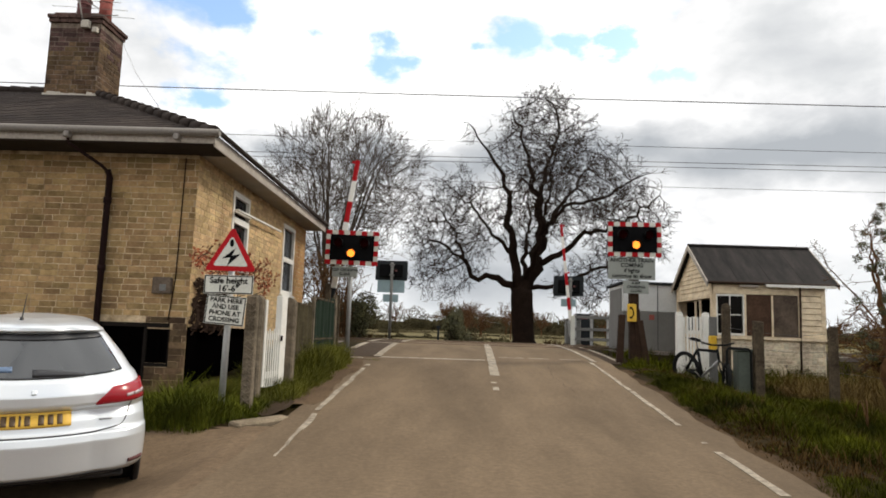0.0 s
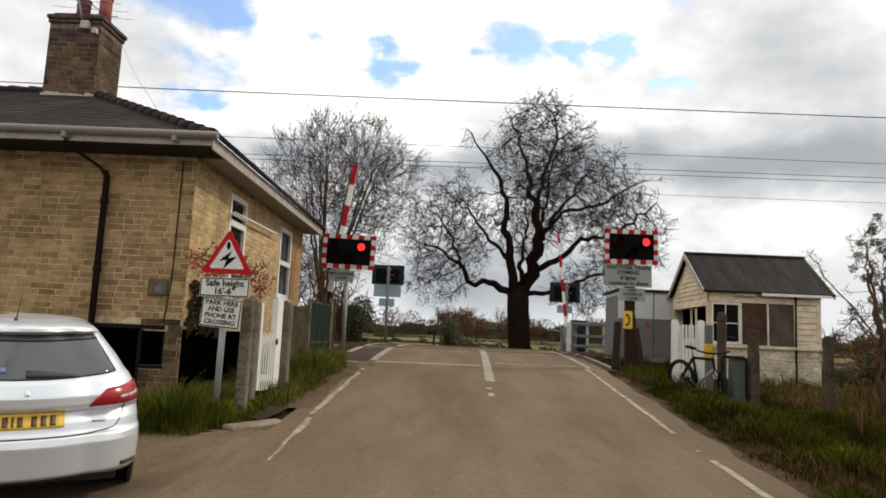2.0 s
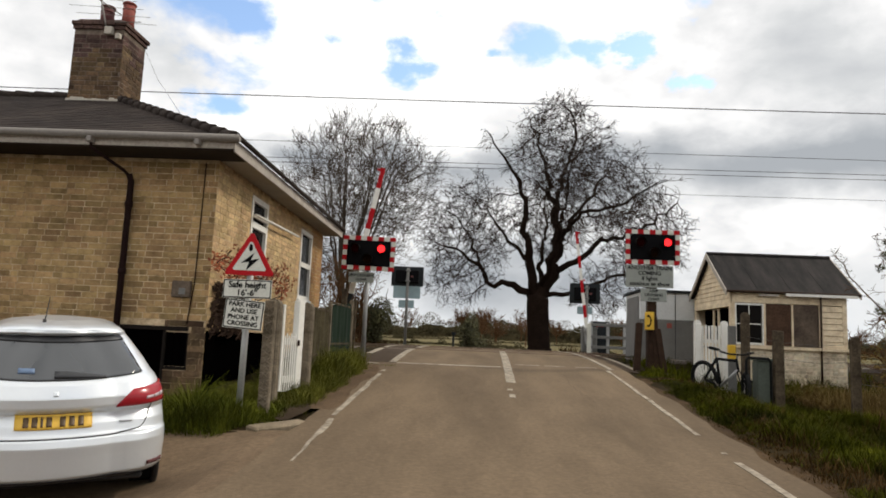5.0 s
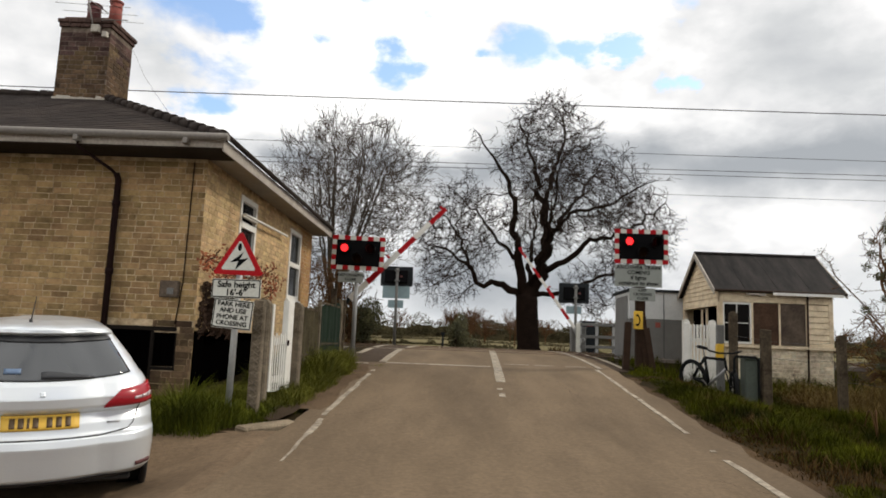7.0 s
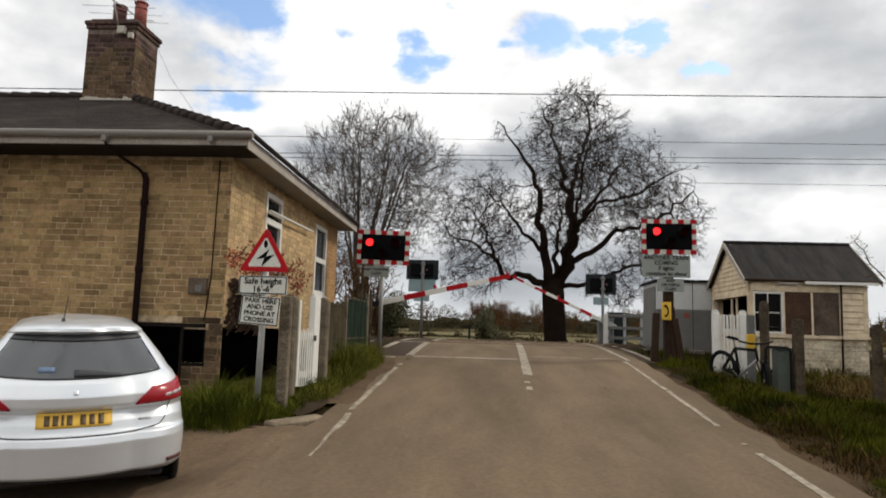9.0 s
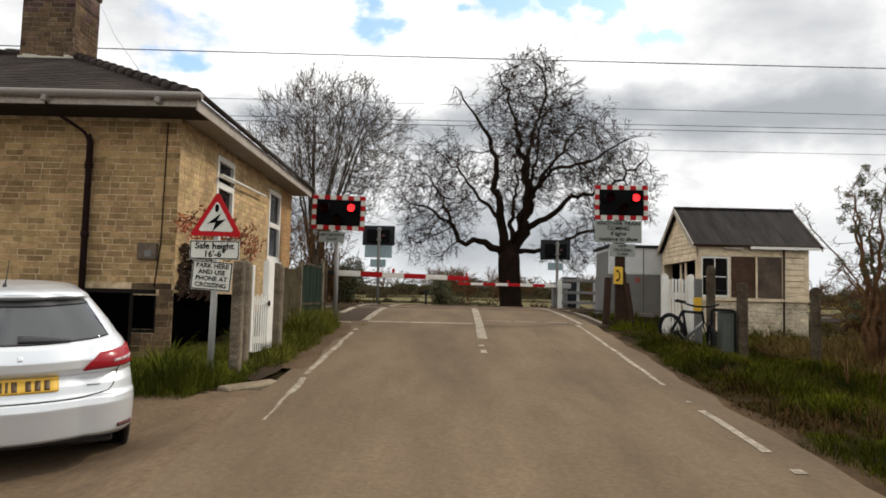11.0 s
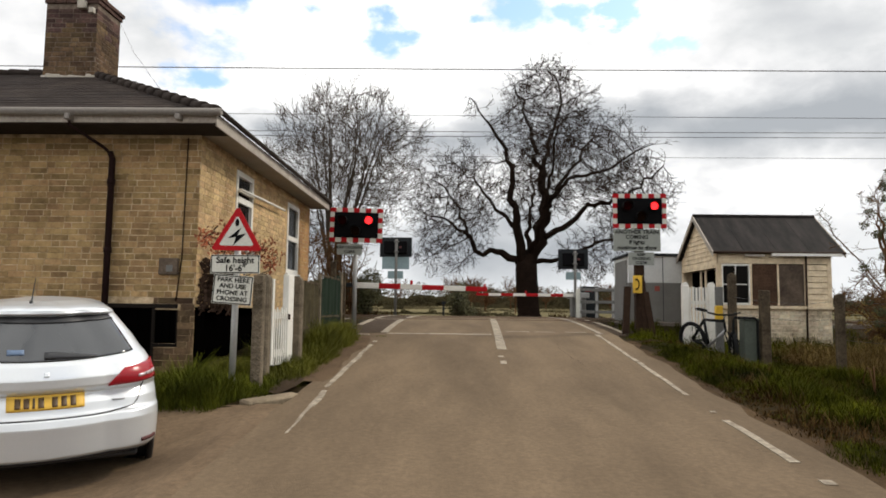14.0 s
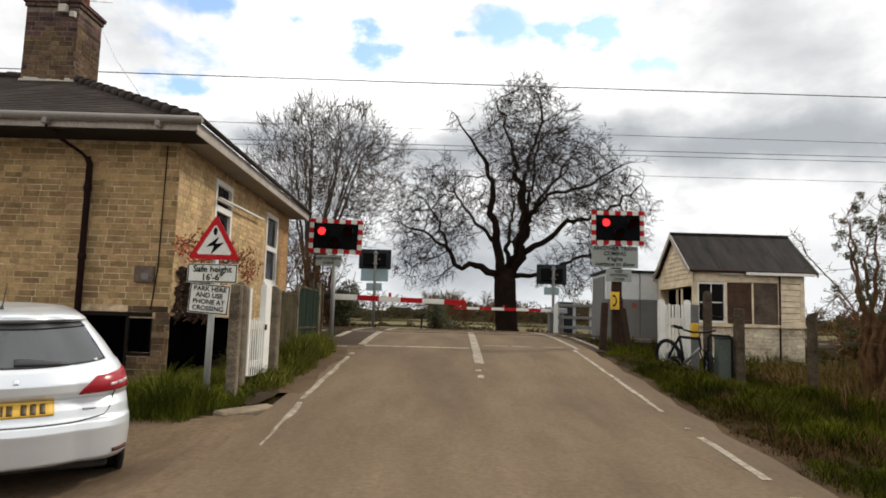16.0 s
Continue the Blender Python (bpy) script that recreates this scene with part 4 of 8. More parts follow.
def chimney():
    x0, x1, y0, y1, top = -7.29, -6.39, 11.5, 12.3, 6.86
    stack = part("chimney", box(x0, x1, y0, y1, 5.2, top + 0.12), "stack_mortar", house, "tall sooty brick chimney stack on the ridge")
    stack.matrix_basis = Matrix.Translation((0, 0, 1.62)) @ Matrix.Scale(1.083, 4) @ Matrix.Translation((0, 0, -1.62))  # astride the ridge
    rnd = random.Random(8)
    for a, b, place in ((x0, x1, lambda u, z, d: (u, y0 - d, z)), (y0, y1, lambda u, z, d: (x1 + d, u, z))):
        all_b = course_bricks(a, b, 5.4, top, rnd)
        line = {c: 6.35 + rnd.uniform(-0.22, 0.22) for c in range(40)}
        soot = [c for c in all_b if c[2] > line[int((c[0] - a) / 0.2)]]
        chosen = set(soot)
        joined_bricks(soot, place, "sooty_bricks", "brick_soot", stack, rnd)
        joined_bricks([c for c in all_b if c not in chosen], place, "chimney_bricks", "brick_dark", stack, rnd)
    # oversailing courses, brick by brick, and a rounded mortar top
    for z, out in ((top, 0.025), (top + 0.075, 0.05)):
        for k in range(5):
            w = (x1 - x0 + 2 * out) / 5
            a = x0 - out + k * w
            part("cap_brick", box(a + 0.004, a + w - 0.004, y0 - out - rnd.uniform(0, 0.012), y1 + out, z, z + 0.07 + rnd.uniform(-0.004, 0.004), 0.006), "brick_soot", stack)
        for k in range(4):
            w = (y1 - y0 + 2 * out) / 4
            a = y0 - out + k * w
            part("cap_brick", box(x1 - 0.02, x1 + out + rnd.uniform(0.001, 0.012), a + 0.004, a + w - 0.004, z + 0.002, z + 0.068, 0.006), "brick_soot", stack)
    bm = box(x0, x1, y0, y1, top + 0.14, top + 0.21, 0.05, seg=2)
    part("flaunching", bm, "brick_soot", stack, "dark rounded mortar on the chimney top")
    # ragged cement fillet at the foot
    bm = bmesh.new()
    for k in range(12):
        a = x0 - 0.02 + k * (x1 - x0 + 0.04) / 12
        box(a, a + 0.086, y0 - 0.018 - rnd.uniform(0, 0.02), y0 + 0.01, 5.47, 5.585 + rnd.uniform(-0.03, 0.02), 0.006, bm)
    part("cement_fillet", bm, "cement", stack, "ragged pale cement fillet at the chimney's foot")
    for x, h, r, m in ((-6.97, 0.46, 0.125, "pot_dark"), (-6.57, 0.53, 0.115, "terracotta")):
        bm = tube((x, 11.92, top + 0.15), (x, 11.92, top + 0.15 + h), r, r * 0.9, 16)
        ring((x, 11.92, top + 0.15 + h), (0, 0, 1), r * 0.88, 0.025, 16, 6, bm)
        ring((x, 11.92, top + 0.15 + h * 0.8), (0, 0, 1), r * 0.9, 0.014, 16, 6, bm)
        part("chimney_pot", bm, m, stack)
    # aerial lashed to the stack
    bm = tube((-6.66, y0 - 0.06, 6.75), (-6.84, y0 - 0.06, 7.42), 0.014, seg=6)
    tube((-6.84, y0 - 0.2, 7.36), (-6.78, y0 + 0.55, 7.40), 0.010, seg=6, bm=bm)
    for k in range(4):
        y, z = y0 - 0.18 + k * 0.2, 7.38 - 0.05 * k
        tube((-7.5 + 0.03 * k, y, z), (-6.12 + 0.03 * k, y, z - 0.07), 0.004, seg=5, bm=bm)
    tube((-6.55, y0 - 0.06, 6.98), (-6.05, y0 - 0.1, 6.97), 0.008, seg=5, bm=bm)
    part("aerial", bm, "grey_gutter", stack, "thin metal television aerial")
    part("junction_box", box(-6.70, -6.56, y0 - 0.11, y0 - 0.02, 6.74, 6.88, 0.008), "cement", stack, "small pale cable boxes")
    part("junction_box", box(-6.50, -6.41, y0 - 0.10, y0 - 0.02, 6.66, 6.76, 0.008), "cement", stack, "small pale cable boxes")


chimney()
meter = thing("vent_box", "small grey box fixed to the brick wall", "vent box")
part("case", box(-4.18, -3.92, HY0 - 0.09, HY0 - 0.008, 2.06, 2.29, 0.012), "board_brown", meter)
part("cover", box(-4.07, -3.98, HY0 - 0.1, HY0 - 0.09, 2.10, 2.19, 0.004), "grey_paint", meter, "pale plastic cover")
part("cable", line_tube([(-3.87, HY0 - 0.015, HZ1 - 0.05), (-3.89, HY0 - 0.015, 2.28), (-3.95, HY0 - 0.015, 1.70)], 0.008, 5), "pipe_iron", meter, "black cable clipped to the wall")

# ---- the timber hut beside the line ----
def hut():
    x0, x1, y0, y1, z0, z1 = 6.08, 8.78, 16.8, 19.5, 0.95, 3.06
    h = thing("hut", "cream timber crossing hut with peeling paint and a felt roof", "hut")
    zb = z0 + 0.82
    # rough brick plinth, whitewashed
    bm = box(x0 + 0.02, x1 - 0.02, y0 + 0.02, y1 - 0.02, z0 - 0.3, zb - 0.03)
    plinth = part("plinth", bm, "cream_board", h, "flaking whitewashed plinth")
    rnd = random.Random(3)
    b = course_bricks(x0 + 0.02, x1 - 0.02, z0 - 0.1, zb - 0.05, rnd)
    joined_bricks(b, lambda u, z, d: (u, y0 + 0.02 - d, z), "plinth_bricks", "whitewash", plinth, rnd)
    # corner posts and plates
    for x, y in ((x0, y0), (x1 - 0.11, y0), (x0, y1 - 0.11), (x1 - 0.11, y1 - 0.11)):
        part("corner_post", box(x, x + 0.11, y, y + 0.11, zb - 0.02, z1 + 0.02, 0.006), "cream_board", h)
    part("sill_plate", box(x0 - 0.04, x1 + 0.04, y0 - 0.05, y0 + 0.06, zb - 0.03, zb + 0.045, 0.006), "cream_board", h)
    part("head_plate", box(x0 + 0.11, x1 - 0.11, y0 + 0.005, y0 + 0.09, z1 - 0.24, z1 + 0.02, 0.004), "cream_board", h)
    # front: open sash, two boarded lights, boarded end bay
    bays = [(x0 + 0.11, x0 + 0.78, "sash"), (x0 + 0.82, x0 + 1.42, "board"), (x0 + 1.46, x0 + 2.05, "board")]
    zt, zs = z1 - 0.25, zb + 0.06
    for a, b, what in bays:
        if what == "sash":
            # near-black sheet behind the sash: the unlit inside put into a colour
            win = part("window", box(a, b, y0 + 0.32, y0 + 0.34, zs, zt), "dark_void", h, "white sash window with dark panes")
            bm = box(a, a + 0.034, y0 + 0.01, y0 + 0.06, zs, zt)
            box(b - 0.034, b, y0 + 0.01, y0 + 0.06, zs, zt, bm=bm)
            box(a + 0.034, b - 0.034, y0 + 0.01, y0 + 0.06, zt - 0.045, zt, bm=bm)
            box(a + 0.034, b - 0.034, y0 + 0.01, y0 + 0.06, zs, zs + 0.05, bm=bm)
            xm = (a + b) / 2
            box(xm - 0.011, xm + 0.011, y0 + 0.03, y0 + 0.05, zs + 0.05, zt - 0.045, bm=bm)
            zm = (zs + zt) / 2
            box(a + 0.034, xm - 0.011, y0 + 0.03, y0 + 0.05, zm - 0.011, zm + 0.011, bm=bm)
            box(xm + 0.011, b - 0.034, y0 + 0.03, y0 + 0.05, zm - 0.011, zm + 0.011, bm=bm)
            part("sash", bm, "white_paint", win)
            for p, q in ((a + 0.05, xm), (xm, b - 0.05)):
                for r, s in ((zs + 0.05, zm), (zm, zt - 0.045)):
                    part("pane", box(p, q, y0 + 0.033, y0 + 0.036, r, s), "pane_glass", win)
        else:
            part("boarding", box(a, b, y0 + 0.02, y0 + 0.04, zs, zt, 0.003), "board_red" if a < x0 + 1 else "board_brown", h, "weathered brown board over a window")
    for x in (x0 + 0.8, x0 + 1.44, x0 + 2.08):
        part("mullion", box(x - 0.022, x + 0.022, y0 + 0.004, y0 + 0.07, zs - 0.02, zt + 0.02), "cream_board", h)
    # lapped boards: end bay, gable
    n = 7
    for k in range(n):
        a = zs + (zt - zs) * k / n
        b = zs + (zt - zs) * (k + 1) / n
        m = pose(0, y0 + 0.02, a, -9, 0, 0)
        part("board", box(x0 + 2.1, x1 - 0.1, -0.02, 0.006, 0, b - a - 0.008, m=m), "cream_board", h)
    part("cross_rail", box(x0 + 2.1, x1 - 0.1, y0 + 0.0, y0 + 0.02, zb + 0.05, zb + 0.12), "cream_board", h)
    part("drain_pipe", tube((x0 + 2.09, y0 - 0.03, z1 - 0.02), (x0 + 2.07, y0 - 0.03, z0), 0.022), "wood_brown", h, "thin dark downpipe on the hut's front")
    ridge = 4.09
    ym = (y0 + y1) / 2
    # gable end with a window band
    for k in range(12):
        a = z1 - 0.26 + k * 0.115
        if a > ridge - 0.12:
            break
        half = (ridge - a - 0.06) / (ridge - z1 + 0.1) * (ym - y0 + 0.1)
        half = min(half, ym - y0)
        m = pose(x0 + 0.02, 0, a, 0, 9, 0)
        part("board", box(-0.02, 0.006, ym - half, ym + half, 0, 0.118, m=m), "cream_board", h)
    part("gable_head", box(x0 - 0.01, x0 + 0.05, y0 + 0.11, y1 - 0.11, z1 - 0.34, z1 - 0.26), "cream_board", h)
    part("gable_sill", box(x0 - 0.02, x0 + 0.05, y0 + 0.11, y1 - 0.11, zb + 0.0, zb + 0.08), "cream_board", h)
    # another near-black sheet gives the gable opening its inner darkness
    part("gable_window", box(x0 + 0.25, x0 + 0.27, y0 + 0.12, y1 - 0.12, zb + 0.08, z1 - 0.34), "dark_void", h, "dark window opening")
    for y in (y0 + 0.9, y0 + 1.25):
        part("mullion", box(x0 + 0.03, x0 + 0.07, y, y + 0.055, zb + 0.08, z1 - 0.34), "cream_board", h)
    bm = box(x0 + 0.06, x1 - 0.02, y1 - 0.06, y1 - 0.02, zb, z1)
    box(x1 - 0.06, x1 - 0.02, y0 + 0.1, y1 - 0.06, zb, z1, bm=bm)
    part("back_boarding", bm, "cream_board", h)
    # right gable triangle
    bm = bmesh.new()
    t = [(y0, z1), (y1, z1), (ym, ridge - 0.05)]
    a = [bm.verts.new((x1 - 0.05, y, z)) for y, z in t]
    c = [bm.verts.new((x1 - 0.02, y, z)) for y, z in t]
    bm.faces.new(a), bm.faces.new(c[::-1])
    for k in range(3):
        bm.faces.new((a[k], a[(k + 1) % 3], c[(k + 1) % 3], c[k]))
    part("gable_boarding", bm, "cream_board", h)
    # roof slopes
    ox0, ox1, oy = x0 - 0.11, x1 + 0.29, 0.07
    k = (ridge - z1) / (ym - y0 + 0.05)
    for s in (-1, 1):
        ye = y0 - oy if s < 0 else y1 + oy
        ze = ridge - k * abs(ym - ye)
        bm = bmesh.new()
        pts = [(ox0, ye, ze), (ox1, ye, ze), (ox1, ym, ridge), (ox0, ym, ridge)]
        lo = [bm.verts.new(p) for p in pts]
        hi = [bm.verts.new((p[0], p[1], p[2] + 0.05)) for p in pts]
        bm.faces.new(lo[::-1]), bm.faces.new(hi)
        for i in range(4):
            bm.faces.new((lo[i], lo[(i + 1) % 4], hi[(i + 1) % 4], hi[i]))
        slope = part("roof_slope", bm, "felt", h, "dark felted roof slope with faint seams")
        for x in np.linspace(ox0 + 0.75, ox1 - 0.8, 3):
            bm = bmesh.new()
            p, q = Vector((x, ye, ze + 0.055)), Vector((x, ym, ridge + 0.055))
            tube(p - Vector((0, 0, 0.007)), q - Vector((0, 0, 0.007)), 0.006, 0.006, 6, bm)
            part("seam", bm, "felt", slope)
        for x in (ox0 - 0.02, ox1):
            bm = bmesh.new()
            w = 0.12
            pts = [(ye, ze + 0.06), (ym, ridge + 0.06), (ym, ridge - w + 0.05), (ye, ze - w + 0.05)]
            a = [bm.verts.new((x, y, z)) for y, z in pts]
            c = [bm.verts.new((x + 0.025, y, z)) for y, z in pts]
            bm.faces.new(a), bm.faces.new(c[::-1])
            for i in range(4):
                bm.faces.new((a[i], a[(i + 1) % 4], c[(i + 1) % 4], c[i]))
            part("bargeboard", bm, "fascia", h, "pale weathered bargeboard")
    part("ridge_cap", tube((ox0, ym, ridge + 0.05), (ox1, ym, ridge + 0.05), 0.05, seg=8), "felt", h)
    ye, ze = y0 - oy, ridge - k * (ym - y0 + oy)
    part("eaves_board", box(ox0 + 0.75, ox0 + 1.2, ye - 0.02, ye, ze - 0.06, ze - 0.01), "fascia", h)
    part("eaves_board", box(ox0 + 1.35, ox1 - 0.1, ye - 0.075, ye - 0.055, ze - 0.05, ze + 0.015), "white_paint", h)
    part("gutter", tube((ox0, ye - 0.03, ze + 0.03), (ox1, ye - 0.03, ze + 0.03), 0.03), "wood_brown", h, "rusty brown gutter along the eaves")


M["whitewash"] = material("whitewash", (0.78, 0.68, 0.50), 0.9, dark=(0.22, 0.15, 0.09), scale=2.4, fine=14, amount=0.9, bump=0.5, random_by="island", spread=0.2)
hut()

# ---- signals, signs and barriers ----
def chequer(w, h, t, parent, nx, nz):
    """The red and white border of a signal board, square by square."""
    b = 0.10
    red, white = bmesh.new(), bmesh.new()
    cells = []
    for k in range(nx):
        x0, x1 = -w / 2 + w * k / nx, -w / 2 + w * (k + 1) / nx
        cells += [(x0, x1, h / 2 - b, h / 2, k % 2), (x0, x1, -h / 2, -h / 2 + b, k % 2)]
    for k in range(nz):
        z0 = -h / 2 + b + (h - 2 * b) * k / nz
        z1 = -h / 2 + b + (h - 2 * b) * (k + 1) / nz
        cells += [(-w / 2, -w / 2 + b, z0, z1, (k + 1) % 2), (w / 2 - b, w / 2, z0, z1, (k + 1) % 2)]
    for x0, x1, z0, z1, k in cells:
        part("border_square", box(x0, x1, -t, -0.002, z0, z1), "sign_white" if k else "sign_red", parent)


def lamp_unit(parent, x, z, lit, unlit):
    """A hooded lamp; its lens disc turns to show the lit or the unlit face."""
    bm = bmesh.new()
    r = 0.112
    for k in range(20):
        a0, a1 = 2 * math.pi * k / 20, 2 * math.pi * (k + 1) / 20
        d0, d1 = (0.26 if math.sin(a) > -0.35 else 0.12 for a in (a0, a1))
        q = [(x + r * math.cos(a0), -0.025, z + r * math.sin(a0)), (x + r * math.cos(a1), -0.025, z + r * math.sin(a1)),
             (x + r * math.cos(a1), -d1, z + r * math.sin(a1)), (x + r * math.cos(a0), -d0, z + r * math.sin(a0))]
        bm.faces.new([bm.verts.new(p) for p in q])
    bmesh.ops.remove_doubles(bm, verts=bm.verts, dist=1e-5)
    bmesh.ops.solidify(bm, geom=list(bm.faces), thickness=0.006)
    hood = part("lamp_hood", bm, "sign_black", parent, "black hooded lamp")
    disc, rims = bmesh.new(), []
    for s, mi in ((-1, 0), (1, 1)):
        vs = [disc.verts.new((0.086 * math.cos(2 * math.pi * k / 20), s * 0.008, 0.086 * math.sin(2 * math.pi * k / 20))) for k in range(20)]
        f = disc.faces.new(vs if s < 0 else vs[::-1])
        f.material_index = mi
        rims.append(vs)
    for k in range(20):
        f = disc.faces.new((rims[0][k], rims[1][k], rims[1][(k + 1) % 20], rims[0][(k + 1) % 20]))
        f.material_index = 1
    lens = part("lens", disc, [lit, unlit], hood, "round signal lens")
    lens.matrix_basis = pose(x, -0.14, z)
    return lens


def crossing_signal(x, y, z_foot, z_board, small, side):
    sig = thing("crossing_signal", "black wig-wag level crossing signal with a red and white chequered border", "signal", (x, y, 0), group="signals facing the road")
    w, h = 1.21, 0.79
    board = part("backboard", box(-w / 2, w / 2, 0, 0.03, -h / 2, h / 2, 0.004), "sign_black", sig)
    board.matrix_basis = pose(0, 0, z_board, 0, 1.2 if side == "l" else -0.3, 0)
    chequer(w, h, 0.012, board, 9, 5)
    face = part("lamp_panel", box(-w / 2 + 0.1, w / 2 - 0.1, -0.02, -0.002, -h / 2 + 0.1, h / 2 - 0.1), "sign_black", board)
    part("signal_case", box(-0.4, 0.4, 0.03, 0.2, -0.25, 0.25, 0.02), "sign_black", sig).matrix_basis = pose(0, 0, z_board)
    lenses = [lamp_unit(sig, *p) for p in ((-0.30, z_board + 0.10, "lens_red", "lens_off"), (0.30, z_board + 0.10, "lens_red", "lens_off"), (0.0, z_board - 0.14, "lens_amber", "lens_amber_off"))]
    return sig, lenses


def flat_sign(name, label, category, w, h, lines, at, size, parent=None, mat="sign_white", border=True, turn=0, roll=0, bars=()):
    s = thing(name, label, category, (0, 0, 0))
    s.matrix_basis = pose(*at, 0, roll, turn)
    part("plate", box(-w / 2, w / 2, 0, 0.012, -h / 2, h / 2, 0.003), mat, s)
    if border:
        b = 0.012
        bm = box(-w / 2 + 0.006, w / 2 - 0.006, -0.002, 0, h / 2 - 0.006 - b, h / 2 - 0.006)
        box(-w / 2 + 0.006, w / 2 - 0.006, -0.002, 0, -h / 2 + 0.006, -h / 2 + 0.006 + b, bm=bm)
        box(-w / 2 + 0.006, -w / 2 + 0.006 + b, -0.002, 0, -h / 2 + 0.018, h / 2 - 0.018, bm=bm)
        box(w / 2 - 0.006 - b, w / 2 - 0.006, -0.002, 0, -h / 2 + 0.018, h / 2 - 0.018, bm=bm)
        part("border", bm, "sign_black", s)
    for text, z, k in lines:
        words(text, size * k, s, pose(0, -0.003, z), bold=0.0025 * size / 0.1)
    return s


YS = 15.8
left_signal, left_lenses = crossing_signal(-2.46, YS, 1.15, 3.54, False, "l")
part("pole", tube((-0.02, 0.1, 1.05), (-0.02, 0.1, 3.5), 0.05, seg=14), "grey_steel", left_signal, "galvanised steel pole")
right_signal, right_lenses = crossing_signal(4.0, YS, 1.1, 3.92, True, "r")
part("post", box(-0.09, 0.11, 0.06, 0.24, 0.95, 3.6, 0.01), "wood_brown", right_signal, "brown timber post")

flat_sign("crossing_sign", "small grey keep crossing clear plate below the signal", "sign", 0.58, 0.24, [("KEEP CROSSING", 0.045, 1), ("CLEAR", -0.05, 1)], (-2.6, YS - 0.02, 2.98), 0.085, mat="sign_grey", border=False)
flat_sign("crossing_sign", "grey warning plate about another train coming", "sign", 1.06, 0.50,
          [("ANOTHER TRAIN", 0.185, 1), ("COMING", 0.07, 1), ("if lights", -0.05, 1), ("continue to show", -0.17, 1)], (3.93, YS - 0.02, 3.25), 0.125, mat="sign_grey", border=False)
flat_sign("crossing_sign", "small grey keep crossing clear plate below the signal", "sign", 0.58, 0.29, [("KEEP", 0.09, 1), ("CROSSING", 0.0, 1), ("CLEAR", -0.09, 1)], (4.02, YS - 0.03, 2.83), 0.085, mat="sign_grey", border=False)

# emergency telephone on the timber post
phone = thing("telephone_sign", "yellow telephone sign plate on a timber post", "sign", (3.93, YS - 0.04, 2.25))
part("plate", box(-0.1, 0.1, 0, 0.06, -0.2, 0.2, 0.01), "yellow", phone)
bm = bmesh.new()
for k in range(8):
    a0, a1 = radians(-70 + 140 * k / 8), radians(-70 + 140 * (k + 1) / 8)
    tube((-0.045 + 0.075 * math.cos(a0), -0.006, 0.12 * math.sin(a0)), (-0.045 + 0.075 * math.cos(a1), -0.006, 0.12 * math.sin(a1)), 0.014, seg=6, bm=bm)
box(-0.05, 0.0, -0.014, 0.0, 0.085, 0.13, bm=bm)
box(-0.05, 0.0, -0.014, 0.0, -0.13, -0.085, bm=bm)
part("receiver_mark", bm, "sign_black", phone, "black telephone receiver symbol")


# the triangular warning sign with its two plates
def warning_sign():
    s = thing("warning_sign", "red-bordered triangular overhead cable warning sign on a grey pole", "road sign", (-2.73, 8.2, 0))
    s.matrix_basis = pose(-2.73, 8.2, 0, 0, 0.5, 0)
    part("pole", tube((0.0, 0.06, 0.45), (0.0, 0.06, 2.72), 0.038, seg=14), "grey_steel", s, "galvanised steel pole")
    zc, w, h = 2.30, 0.63, 0.54

    def tri(k, y0, y1, round_=0.035):
        cx, cz = 0, zc + h / 3
        corners = [(-w / 2, zc), (w / 2, zc), (0, zc + h)]
        pts = []
        for i, (x, z) in enumerate(corners):
            px, pz = corners[i - 1]
            qx, qz = corners[(i + 1) % 3]
            for (ax, az) in ((px, pz), (qx, qz)):
                d = math.hypot(ax - x, az - z)
                pts.append((x + (ax - x) * round_ / d, z + (az - z) * round_ / d))
        return prism([(cx + (x - cx) * k, cz + (z - cz) * k) for x, z in pts], y0, y1)
    plate = part("plate", tri(1, 0, 0.012), "sign_red", s, "red-bordered triangular plate")
    part("white_field", tri(0.68, -0.004, -0.001), "sign_white", plate)
    bolt = [(0.055, 0.30), (-0.115, 0.16), (-0.01, 0.175), (-0.045, 0.06), (0.125, 0.225), (0.01, 0.2)]
    part("lightning_symbol", prism([(x * 0.92, zc + z * 0.92 - 0.0) for x, z in bolt], -0.007, -0.0045), "sign_black", plate)
    part("symbol_dot", prism([(0.024 * math.cos(a), zc + 0.335 + 0.048 * math.sin(a)) for a in (2 * math.pi * k / 14 for k in range(14))], -0.007, -0.0045), "sign_black", plate)
    return s


warning_sign()
flat_sign("height_plate", "white safe height plate with black lettering on a sign pole", "sign", 0.59, 0.225, [("Safe height", 0.045, 1.0), ("16'-6''", -0.05, 1.0)], (-2.71, 8.18, 2.135), 0.105)
flat_sign("parking_plate", "white plate with black capitals, hung slightly askew", "sign", 0.475, 0.345,
          [("PARK HERE", 0.115, 1), ("AND USE", 0.04, 1), ("PHONE AT", -0.037, 1), ("CROSSING", -0.112, 1)], (-2.73, 8.18, 1.83), 0.077, roll=4)


